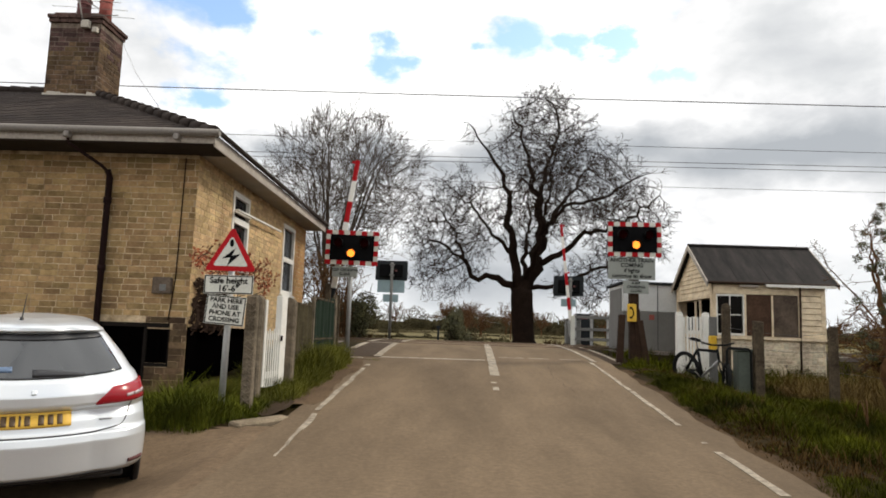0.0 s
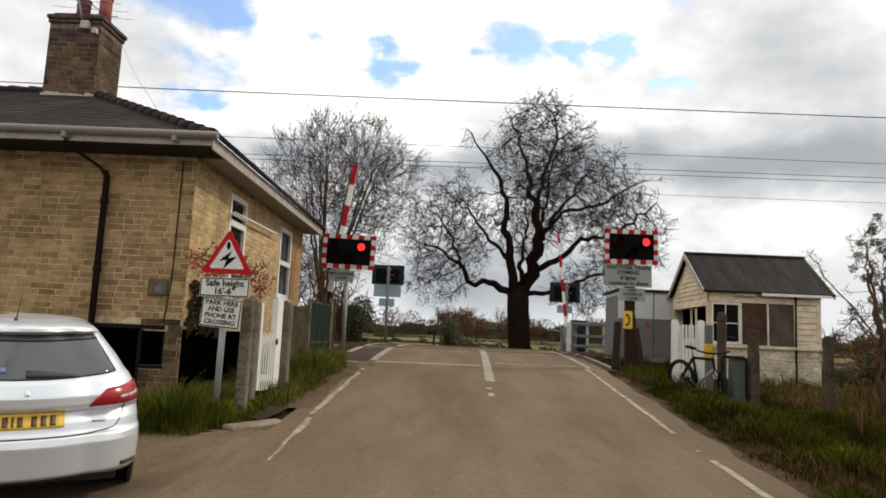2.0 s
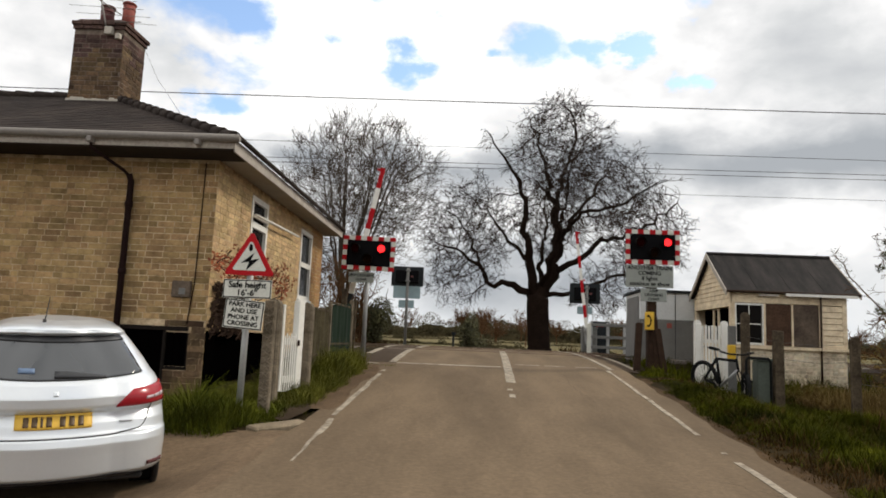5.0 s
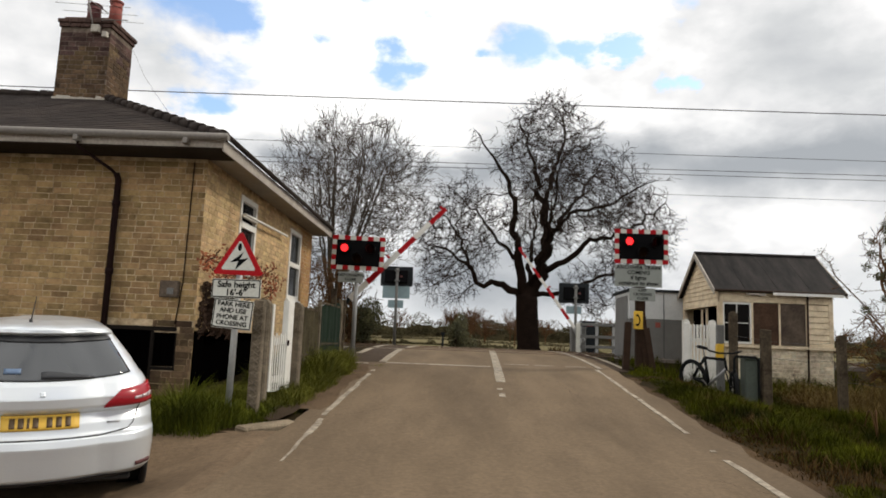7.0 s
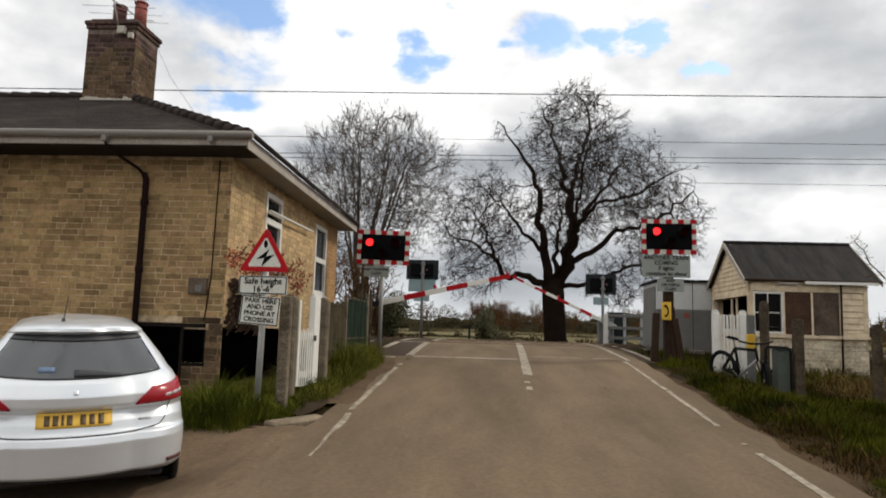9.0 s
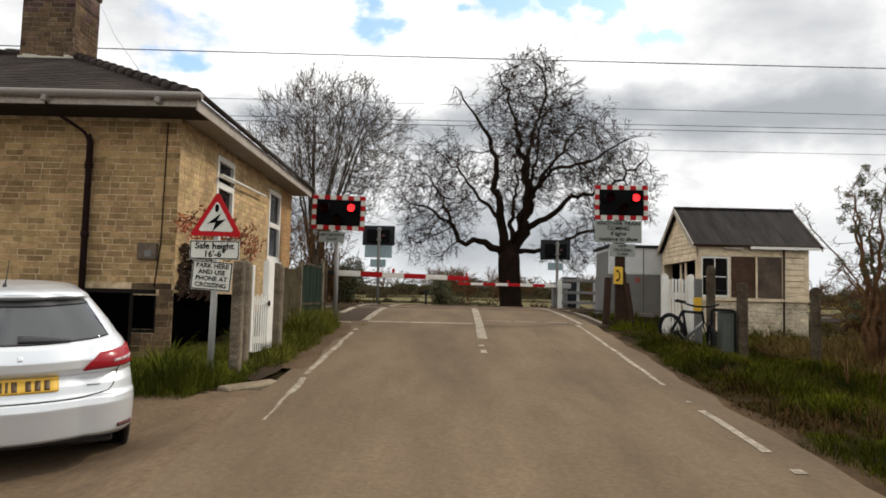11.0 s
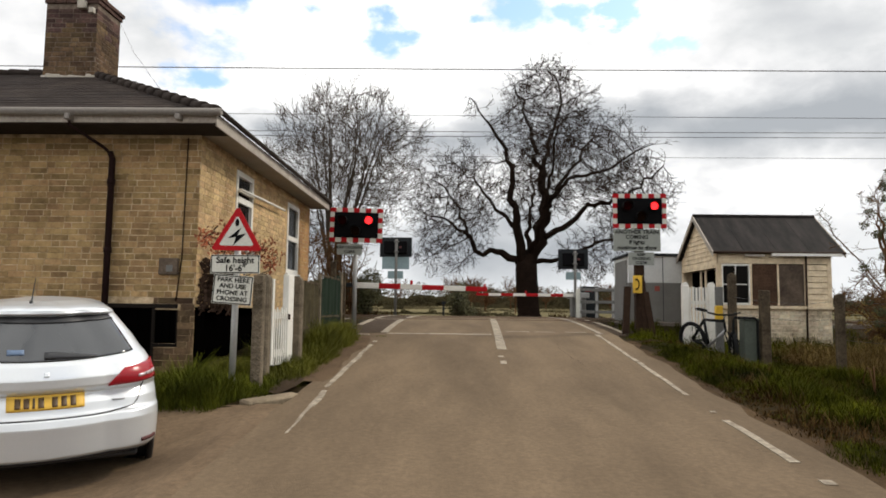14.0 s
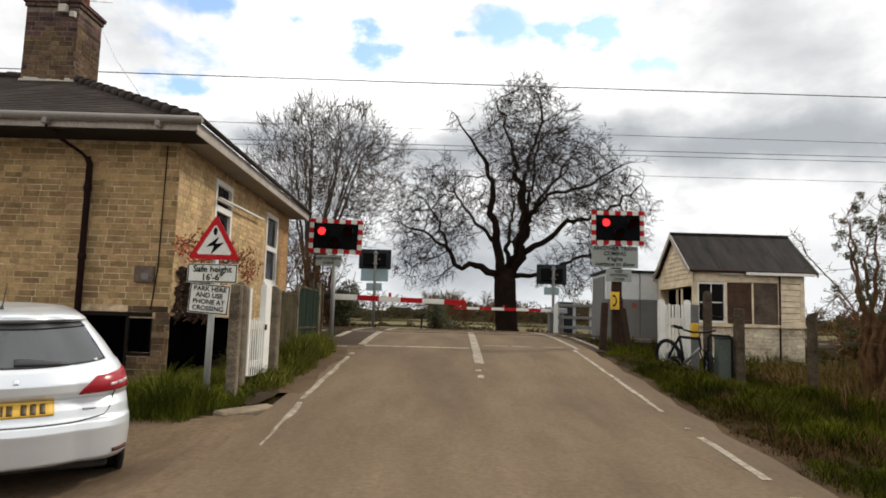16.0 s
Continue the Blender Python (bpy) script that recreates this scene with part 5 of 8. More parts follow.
# half barriers
def boom(length, thick, bands, start_white, side, root=0.0):
    """side 1 reaches to +x; bands of red and white, tapered to the tip."""
    arm = thing("barrier_boom", "red and white striped half-barrier boom", "barrier", group="half barriers of the crossing")
    for k in range(bands):
        a, b = max(root, length * k / bands), length * (k + 1) / bands
        t0 = thick * (1 - 0.25 * (a / length))
        bm = box(min(side * a, side * b), max(side * a, side * b), -t0 * 0.25, t0 * 0.25, -t0 / 2, t0 / 2, 0.006)
        part("band", bm, "white_paint" if k == 0 or (k % 2 == 0) == start_white else "sign_red", arm)
    part("boom_lamp", box(side * length * 0.5 - 0.03, side * length * 0.5 + 0.03, -0.04, 0.04, thick * 0.4, thick * 0.4 + 0.1, 0.008), "sign_red", arm)
    part("boom_lamp", box(side * (length - 0.06) - 0.025, side * (length - 0.06) + 0.025, -0.04, 0.04, thick * 0.35, thick * 0.35 + 0.08, 0.008), "sign_red", arm)
    if root:
        part("root", box(0, root - 0.004, -0.03, 0.03, -0.05, 0.05, 0.008), "sign_backs", arm, "dark steel root of the boom")
    part("hub", tube((0, -0.12, 0), (0, 0.12, 0), 0.1, seg=14), "grey_steel", arm)
    part("counterweight", box(min(0, -side * 0.55), max(0, -side * 0.55), 0.08, 0.14, -0.1, 0.1, 0.02), "grey_steel", arm)
    return arm


left_boom = boom(3.55, 0.135, 7, False, 1, 0.45)
right_boom = boom(3.83, 0.12, 8, True, -1)
LEFT_PIVOT, RIGHT_PIVOT = (-2.98, 16.25, 2.19), (4.35, 27.0, 2.25)


def pedestal(x, y, z0, z1, lab, w=0.28, mat="grey_paint"):
    p = thing("barrier_machine", lab, "barrier machine", (x, y, 0), group="barrier machines")
    part("case", box(-w, w, 0.16, 0.62, z0, z1 + 0.12, 0.03), mat, p)
    part("lid", box(-w - 0.03, w + 0.03, 0.13, 0.65, z1 + 0.12, z1 + 0.17, 0.015), mat, p)
    part("foot", box(-0.33, 0.33, 0.1, 0.68, z0 - 0.3, z0, 0.01), "concrete", p)


pedestal(LEFT_PIVOT[0] - 0.05, LEFT_PIVOT[1], 1.2, 2.05, "dark grey steel barrier machine behind a fence", 0.13, "sign_backs")
pedestal(RIGHT_PIVOT[0] + 0.15, RIGHT_PIVOT[1], 1.42, 2.2, "grey steel barrier machine on the far side of the line")


# signals for the other direction, seen from behind
def signal_back(x, y, z, w, h, lab, plates):
    s = thing("crossing_signal", lab, "signal", (x, y, 0), group="signals seen from behind")
    part("backboard", box(-w / 2, w / 2, 0, 0.04, z - h / 2, z + h / 2, 0.006), "sign_backs", s)
    part("signal_case", box(-w * 0.36, w * 0.36, -0.16, -0.002, z - h * 0.34, z + h * 0.3, 0.02), "sign_black", s)
    part("pole", tube((0.04, -0.22, 1.3), (0.04, -0.22, z + h * 0.4), 0.055, seg=12), "grey_paint", s, "dull grey steel pole")
    for zz, ww, hh in plates:
        part("plate_back", box(-ww / 2, ww / 2, 0.0, 0.02, zz - hh / 2, zz + hh / 2), "sign_back_blue", s, "blue-grey back of a sign plate")
    for dz in (-0.2, 0.2):
        part("clamp", box(-0.05, 0.13, -0.3, -0.161, z + dz - 0.03, z + dz + 0.03, 0.004), "grey_paint", s)
    part("hood_edge", box(0.14, 0.24, -0.2, -0.162, z - 0.05, z + 0.02, 0.004), "pot_dark", s)


signal_back(-2.63, 27.0, 4.05, 1.25, 0.77, "black crossing signal seen from behind with blue-grey plates", [(3.43, 1.06, 0.48), (2.97, 0.6, 0.3)])
signal_back(4.42, 28.0, 3.72, 1.2, 0.8, "black crossing signal seen from behind beside a barrier", [(3.05, 0.6, 0.3)])


def fence_far():
    f = thing("steel_fence", "grey steel rail fence beside the far barrier", "fence", (0, 0, 0))
    x0, x1, y = 4.5, 6.4, 26.9
    for x in np.linspace(x0, x1, 4):
        part("post", box(x - 0.05, x + 0.05, y - 0.05, y + 0.05, 1.25, 2.55, 0.008), "grey_steel", f)
    for z in (1.62, 2.0, 2.46):
        part("rail", box(x0 - 0.05, x1 + 0.05, y - 0.09, y - 0.05, z - 0.055, z + 0.055, 0.006), "grey_paint", f)
    part("post", box(4.33, 4.47, y - 0.2, y - 0.06, 1.25, 2.5, 0.01), "sign_white", f, "white end post")


fence_far()
c = thing("control_box", "dark grey control box with a small red light", "control box", (5.0, 27.6, 0))
part("case", box(-0.35, 0.35, 0, 0.4, 1.25, 2.62, 0.02), "sign_backs", c)
part("red_label", box(-0.2, 0.1, -0.008, 0, 2.42, 2.5), "sign_red", c)


def relay_room():
    r = thing("relay_cabinet", "large grey steel relay room with a pale upper panel", "cabinet", (0, 0, 0))
    x0, x1, y0, y1 = 4.62, 6.6, 19.55, 21.4
    part("body", box(x0, x1, y0, y1, 1.2, 2.45, 0.02), "grey_paint", r)
    part("upper_body", box(x0 + 0.01, x1 - 0.01, y0 + 0.012, y1 - 0.01, 2.45, 3.2, 0.01), "grey_light", r)
    part("roof_edge", box(x0 - 0.06, x1 + 0.06, y0 - 0.06, y1 + 0.06, 3.2, 3.27, 0.01), "sign_backs", r)
    part("door_seam", box(x0 + 0.95, x0 + 0.965, y0 - 0.004, y0 + 0.02, 1.3, 3.18), "sign_backs", r)
    part("red_notice", box(x0 + 0.72, x0 + 0.86, y0 - 0.008, y0 - 0.001, 2.22, 2.36), "terracotta", r)
    part("side_panel", box(x0 - 0.012, x0 - 0.001, y0 + 0.2, y1 - 0.2, 1.4, 3.1), "grey_paint", r)


relay_room()

# ---- the parked estate car ----
# height, half width, rear end, corner radius, front end
LEVELS = [(0.20, 0.78, 0.20, 0.24, 4.20), (0.24, 0.845, 0.07, 0.29, 4.34), (0.28, 0.872, 0.015, 0.32, 4.40), (0.42, 0.885, -0.008, 0.34, 4.43), (0.49, 0.885, -0.022, 0.34, 4.43), (0.535, 0.882, -0.005, 0.33, 4.42),
          (0.553, 0.877, 0.045, 0.32, 4.40), (0.57, 0.875, 0.058, 0.31, 4.39), (0.64, 0.870, 0.080, 0.30, 4.36), (0.706, 0.865, 0.134, 0.29, 4.31), (0.718, 0.862, 0.134, 0.29, 4.30), (0.745, 0.860, 0.096, 0.28, 4.28),
          (0.772, 0.852, 0.077, 0.28, 4.24), (0.84, 0.840, 0.074, 0.28, 4.2), (0.88, 0.828, 0.100, 0.27, 4.12), (0.94, 0.806, 0.140, 0.26, 3.85), (0.98, 0.785, 0.180, 0.25, 3.55), (1.02, 0.750, 0.220, 0.24, 3.25),
          (1.12, 0.690, 0.315, 0.22, 3.05), (1.24, 0.602, 0.43, 0.21, 2.75), (1.32, 0.54, 0.495, 0.20, 2.54), (1.335, 0.535, 0.462, 0.20, 2.50), (1.365, 0.50, 0.455, 0.20, 2.42), (1.398, 0.42, 0.58, 0.18, 2.2), (1.425, 0.28, 0.88, 0.13, 1.9)]


def car_level(z):
    zs = [l[0] for l in LEVELS]
    return [float(np.interp(z, zs, [l[k] for l in LEVELS])) for k in range(1, 5)]


def rise(z):
    """The body above the bumper sits a little higher."""
    return z + 0.045 * ease(0.28, 0.57, z)


def car_skin(z, s, out=0.0):
    """A point of the rear shell: s metres round from the rear's middle (+ to the right)."""
    w, y0, r, _ = car_level(z)
    r = r + 0.1
    w, y0 = w + out, y0 - out
    a = abs(s)
    flat = w - r
    bow = 0.10 * min(1.0, a / flat) ** 2.2
    if a <= flat:
        x, y = a, y0 + bow
    else:
        ang = (a - flat) / r
        if ang < math.pi / 2:
            x, y = flat + r * math.sin(ang), y0 + bow + r * (1 - math.cos(ang))
        else:
            x, y = w, y0 + bow + r + (a - flat - r * math.pi / 2)
    return Vector((math.copysign(x, s), y, rise(z)))


def car_patch(edge_lo, edge_hi, s0, s1, out=0.006, nz=6, ns=14, thick=0.012):
    """A piece laid on the rear shell between two heights, which may vary with s."""
    bm = bmesh.new()
    grids = []
    for o in (out, out - thick):
        g = []
        for i in range(nz + 1):
            row = []
            for j in range(ns + 1):
                e0, e1 = (v(i / nz) if callable(v) else v for v in (s0, s1))
                s = e0 + (e1 - e0) * j / ns
                lo, hi = edge_lo(s), edge_hi(s)
                row.append(bm.verts.new(car_skin(lo + (hi - lo) * i / nz, s, o)))
            g.append(row)
        grids.append(g)
    for g, flip in ((grids[0], False), (grids[1], True)):
        for i in range(nz):
            for j in range(ns):
                q = [g[i][j], g[i][j + 1], g[i + 1][j + 1], g[i + 1][j]]
                bm.faces.new(q[::-1] if flip else q).smooth = True
    a, b = grids
    rim = [(0, j) for j in range(ns)] + [(i, ns) for i in range(nz)] + [(nz, j) for j in range(ns, 0, -1)] + [(i, 0) for i in range(nz, 0, -1)]
    for k in range(len(rim)):
        p, q = rim[k], rim[(k + 1) % len(rim)]
        bm.faces.new((a[q[0]][q[1]], a[p[0]][p[1]], b[p[0]][p[1]], b[q[0]][q[1]]))
    return bm


def car():
    c = thing("car", "silver estate car with a yellow rear plate parked in the lay-by", "car")
    zs = sorted({*(l[0] for l in LEVELS), *np.linspace(0.2, 1.42, 64)})
    bm = bmesh.new()
    rings = []
    for z in zs:
        w, y0, r, y1 = car_level(z)
        r = r + 0.1
        pts = []
        for k in range(11):
            pts.append(car_skin(z, (w - r) * k / 10))
        for k in range(1, 9):
            pts.append(car_skin(z, w - r + r * math.pi / 2 * k / 8))
        rf = 0.45
        for k in range(1, 6):
            pts.append(Vector((w, y0 + 0.10 + r + (y1 - rf - y0 - r - 0.10) * k / 5, rise(z))))
        for k in range(1, 8):
            a = math.pi / 2 * k / 7
            pts.append(Vector((w - rf * (1 - math.cos(a)), y1 - rf + rf * math.sin(a), rise(z))))
        pts.append(Vector((0, y1 + 0.06, rise(z))))
        pts += [Vector((-p.x, p.y, p.z)) for p in pts[-2:0:-1]]
        rings.append([bm.verts.new(p) for p in pts])
    n = len(rings[0])
    for a, b in zip(rings, rings[1:]):
        for k in range(n):
            bm.faces.new((a[k], a[(k + 1) % n], b[(k + 1) % n], b[k])).smooth = True
    bm.faces.new(rings[0][::-1])
    bm.faces.new(rings[-1])
    bmesh.ops.recalc_face_normals(bm, faces=bm.faces)
    body = part("body", bm, "car_silver", c)
    # rear glass, tapering upwards
    glass_lo = lambda s: 0.975 + 0.05 * (abs(s) / 0.75) ** 2.5
    rear = part("rear_window", car_patch(glass_lo, lambda s: 1.312, lambda f: -0.69 + 0.17 * f, lambda f: 0.69 - 0.17 * f, 0.004, 16, 30), "car_glass", c, "dark tinted rear window")
    part("wiper", car_patch(lambda s: 0.995, lambda s: 1.008 + 0.04 * min(1.0, max(0.0, (0.36 - s) / 0.3)), -0.02, 0.36, 0.022, 2, 8), "car_black", rear, "black rear wiper")
    part("window_band", car_patch(lambda s: 1.262 + 0.015 * (abs(s) / 0.5) ** 2, lambda s: 1.316, lambda f: -0.55 + 0.045 * f, lambda f: 0.55 - 0.045 * f, 0.009, 3, 22), "car_black", rear, "black band along the top of the glass")
    part("window_sticker", car_patch(lambda s: 1.03, lambda s: 1.07, -0.28, -0.16, 0.0065, 2, 4, 0.004), "sticker_blue", rear, "pale blue sticker on the glass")
    for sgn in (-1, 1):
        # side glass
        for a, b in ((0.62, 1.25), (1.30, 2.25), (2.30, 3.0)):
            bm = bmesh.new()
            q = []
            for s, z in ((a, 1.03), (b, 1.03), (b - 0.1 * (b > 2.9) - 0.0, 1.29), (a + 0.12 * (a < 0.7), 1.31)):
                w, y0, r, y1 = car_level(z)
                q.append(bm.verts.new((sgn * (w + 0.004), min(s + 0.35, y1 - 0.5), rise(z))))
            bm.faces.new(q if sgn > 0 else q[::-1])
            bmesh.ops.solidify(bm, geom=list(bm.faces), thickness=0.008)
            part("side_window", bm, "car_glass", c)
        # wrap-round tail lamp
        lo = lambda s: 0.750 + 0.05 * (abs(s) - 0.47)
        hi = lambda s: 0.762 + 0.130 * min(1.0, max(0.0, (abs(s) - 0.45) / 0.13)) ** 0.9 + 0.10 * max(0.0, abs(s) - 0.58)
        lamp = part("tail_lamp", car_patch(lo, hi, sgn * 0.45, sgn * 0.98, 0.014, 6, 16, 0.03), "car_red", c, "glossy red wrap-round tail lamp")
        for k in range(3):
            a = 0.70 + 0.085 * k
            part("reverse_lens", car_patch(lambda s: 0.803 + 0.06 * (abs(s) - 0.68), lambda s: 0.826 + 0.10 * (abs(s) - 0.68), sgn * a, sgn * (a + 0.078), 0.019, 2, 4, 0.01), "car_clear", lamp, "pale clear claw-shaped strip in the lamp")
        part("gate_seam", car_patch(lambda s: 0.585, lambda s: 0.765, lambda f: sgn * (0.655 + 0.10 * f ** 0.6), lambda f: sgn * (0.664 + 0.10 * f ** 0.6), 0.003, 10, 1, 0.006), "car_black", c, "dark joint beside the tailgate")
        part("reflector", car_patch(lambda s: 0.30, lambda s: 0.328, sgn * 0.74, sgn * 0.95, 0.008, 2, 8), "pot_dark", c, "red bumper reflector")
        # wheels
        for yw in (0.92, 3.52):
            wheel = part("wheel", tube((sgn * 0.66, yw, 0.31), (sgn * 0.86, yw, 0.31), 0.315, seg=28), "rubber", c, "black tyre on an alloy wheel")
            part("rim", tube((sgn * 0.85, yw, 0.31), (sgn * 0.87, yw, 0.31), 0.215, seg=24), "alloy", wheel)
            part("arch_lip", ring((sgn * 0.845, yw, 0.31), (1, 0, 0), 0.35, 0.03, 28, 6), "car_black", wheel)
        part("door_mirror", box(min(sgn * 0.70, sgn * 0.83), max(sgn * 0.70, sgn * 0.83), 2.95, 3.07, 0.99, 1.10, 0.03), "car_silver", c)
    # tailgate seams, bumper
    seam_lo = lambda s: 0.541 + 0.03 * max(0.0, abs(s) - 0.45) / 0.2
    part("tailgate_seam", car_patch(seam_lo, lambda s: seam_lo(s) + 0.007, -0.66, 0.66, 0.003, 1, 26, 0.006), "car_black", c)
    part("bumper_insert", car_patch(lambda s: 0.205 + 0.0 * s, lambda s: 0.262 - 0.10 * max(0.0, abs(s) - 0.5), -0.66, 0.72, 0.006, 3, 24), "car_black", c, "black lower bumper insert")
    part("spoiler", car_patch(lambda s: 1.324, lambda s: 1.352, -0.56, 0.56, 0.016, 4, 24, 0.03), "car_silver", c)
    part("badge", car_patch(lambda s: 0.865, lambda s: 0.90, -0.018, 0.018, 0.006, 3, 4), "car_silver", c)
    part("model_bar", car_patch(lambda s: 0.628, lambda s: 0.64, 0.48, 0.58, 0.006, 1, 4), "alloy", c)
    # plate: its marks are plain bars
    plate = part("number_plate", car_patch(lambda s: 0.612, lambda s: 0.722, -0.272, 0.272, 0.012, 6, 12, 0.01), "plate_yellow", c, "yellow rear plate with dark marks")
    for k, s in enumerate((-0.195, -0.135, -0.085, -0.035, 0.06, 0.125, 0.19)):
        w = 0.009 if k == 2 else 0.020
        part("plate_mark", car_patch(lambda s: 0.632, lambda s: 0.703, s - w, s + w, 0.016, 6, 2, 0.004), "plate_brown", plate)
    part("aerial", tube((-0.12, 0.85, 1.455), (-0.09, 0.72, 1.685), 0.006, 0.003, 6), "car_black", c)
    part("aerial_foot", tube((-0.12, 0.85, 1.42), (-0.12, 0.84, 1.485), 0.025, 0.012, 8), "car_black", c)
    bm = box(-0.7, 0.7, 0.3, 4.1, 0.16, 0.22, 0.02)
    part("underbody", bm, "car_black", c)
    return c


parked_car = car()
parked_car.matrix_basis = pose(-3.109, 5.248, 0.197, 3.3, -2.0, 32) @ Matrix.Scale(0.96, 4)

# ---- trees ----
class Wood:
    """Collects tapered branches into one mesh."""

    def __init__(self, seed):
        self.verts, self.faces, self.rnd, self.bounds = [], [], random.Random(seed), None

    def outside(self, p):
        """Whether a point lies beyond the crown's rough dome."""
        if self.bounds is None:
            return False
        c, r, ragged = self.bounds
        wave = 1 + ragged * noise.noise((p.x * 0.5, p.y * 0.5, p.z * 0.5))
        lean = Vector((p.x + 0.05 * max(0.0, p.z - c[2]), p.y, p.z))
        far = sum(((lean[i] - c[i]) / r[i]) ** 2 for i in range(3)) / (wave * wave)
        return far > 1 and (self.rnd.random() < 0.55 or far > 1.2)

    def limb(self, pts, r0, r1, sides):
        n = len(pts)
        self.along(pts, [r0 + (r1 - r0) * k / (n - 1) for k in range(n)], sides)

    def along(self, pts, radii, sides):
        """A tube through the points, with a radius at each."""
        n = len(pts)
        base = len(self.verts)
        e = None
        for k, (p, r) in enumerate(zip(pts, radii)):
            d = (pts[min(k + 1, n - 1)] - pts[max(k - 1, 0)])
            d = d.normalized() if d.length > 1e-6 else Vector((0, 0, 1))
            e = d.orthogonal().normalized() if e is None or abs(e.dot(d)) > 0.95 else (e - d * e.dot(d)).normalized()
            f = d.cross(e)
            for j in range(sides):
                a = 2 * math.pi * j / sides
                self.verts.append(tuple(p + e * (r * math.cos(a)) + f * (r * math.sin(a))))
        for k in range(n - 1):
            for j in range(sides):
                a, b = base + k * sides + j, base + k * sides + (j + 1) % sides
                self.faces.append((a, b, b + sides, a + sides))

    def way(self, d, spread, up, flat=1.0):
        r = self.rnd
        v = Vector((r.gauss(0, 1), r.gauss(0, 1) * flat, r.gauss(0, 1)))
        v -= d * v.dot(d)
        v = v.normalized() if v.length > 1e-6 else d.orthogonal()
        out = d * math.cos(spread) + v * math.sin(spread) + Vector((0, 0, up))
        return out.normalized()

    def branch(self, p, d, length, r, level, up, kink, thin, twigs):
        """A crooked branch with side shoots, down to twigs."""
        rnd = self.rnd
        n = 5 if level > 1 else (4 if level == 1 else 3)
        pts, q, e = [p.copy()], p.copy(), d.copy()
        for _ in range(n):
            e = (e + Vector((rnd.gauss(0, kink), rnd.gauss(0, kink), rnd.gauss(0, kink) + up * 0.5))).normalized()
            q = q + e * (length / n)
            if self.outside(q):
                break
            pts.append(q.copy())
        n = len(pts) - 1
        if n < 1:
            return
        tip = max(thin, r * 0.35)
        self.limb(pts, r, tip, 5 if level > 1 else (4 if level == 1 else 3))
        if level == 0:
            return
        count = twigs[level]
        for k in range(count):
            u = 0.2 + 0.8 * (k + rnd.random()) / count
            i = min(int(u * n), n - 1)
            start = pts[i].lerp(pts[i + 1], u * n - i)
            dd = (pts[i + 1] - pts[i]).normalized()
            self.branch(start, self.way(dd, rnd.uniform(0.45, 1.0), up), length * rnd.uniform(0.4, 0.62), max(thin, r * 0.5 * (1 - 0.4 * u)), level - 1, up, kink, thin, twigs)

    def done(self, name, mat, parent):
        return raw(name, self.verts, self.faces, mat, parent, smooth=True)


def smooth_line(pts, steps, rnd, wob):
    """A wavering line through the given points."""
    out = []
    for k in range(len(pts) - 1):
        p0, p1, p2, p3 = (Vector(pts[max(0, min(len(pts) - 1, k + j))]) for j in (-1, 0, 1, 2))
        for s in range(steps):
            t = s / steps
            v = 0.5 * ((2 * p1) + (p2 - p0) * t + (2 * p0 - 5 * p1 + 4 * p2 - p3) * t * t + (3 * p1 - p0 - 3 * p2 + p3) * t ** 3)
            out.append(v + Vector((rnd.gauss(0, wob), rnd.gauss(0, wob), rnd.gauss(0, wob))))
    out.append(Vector(pts[-1]))
    return out


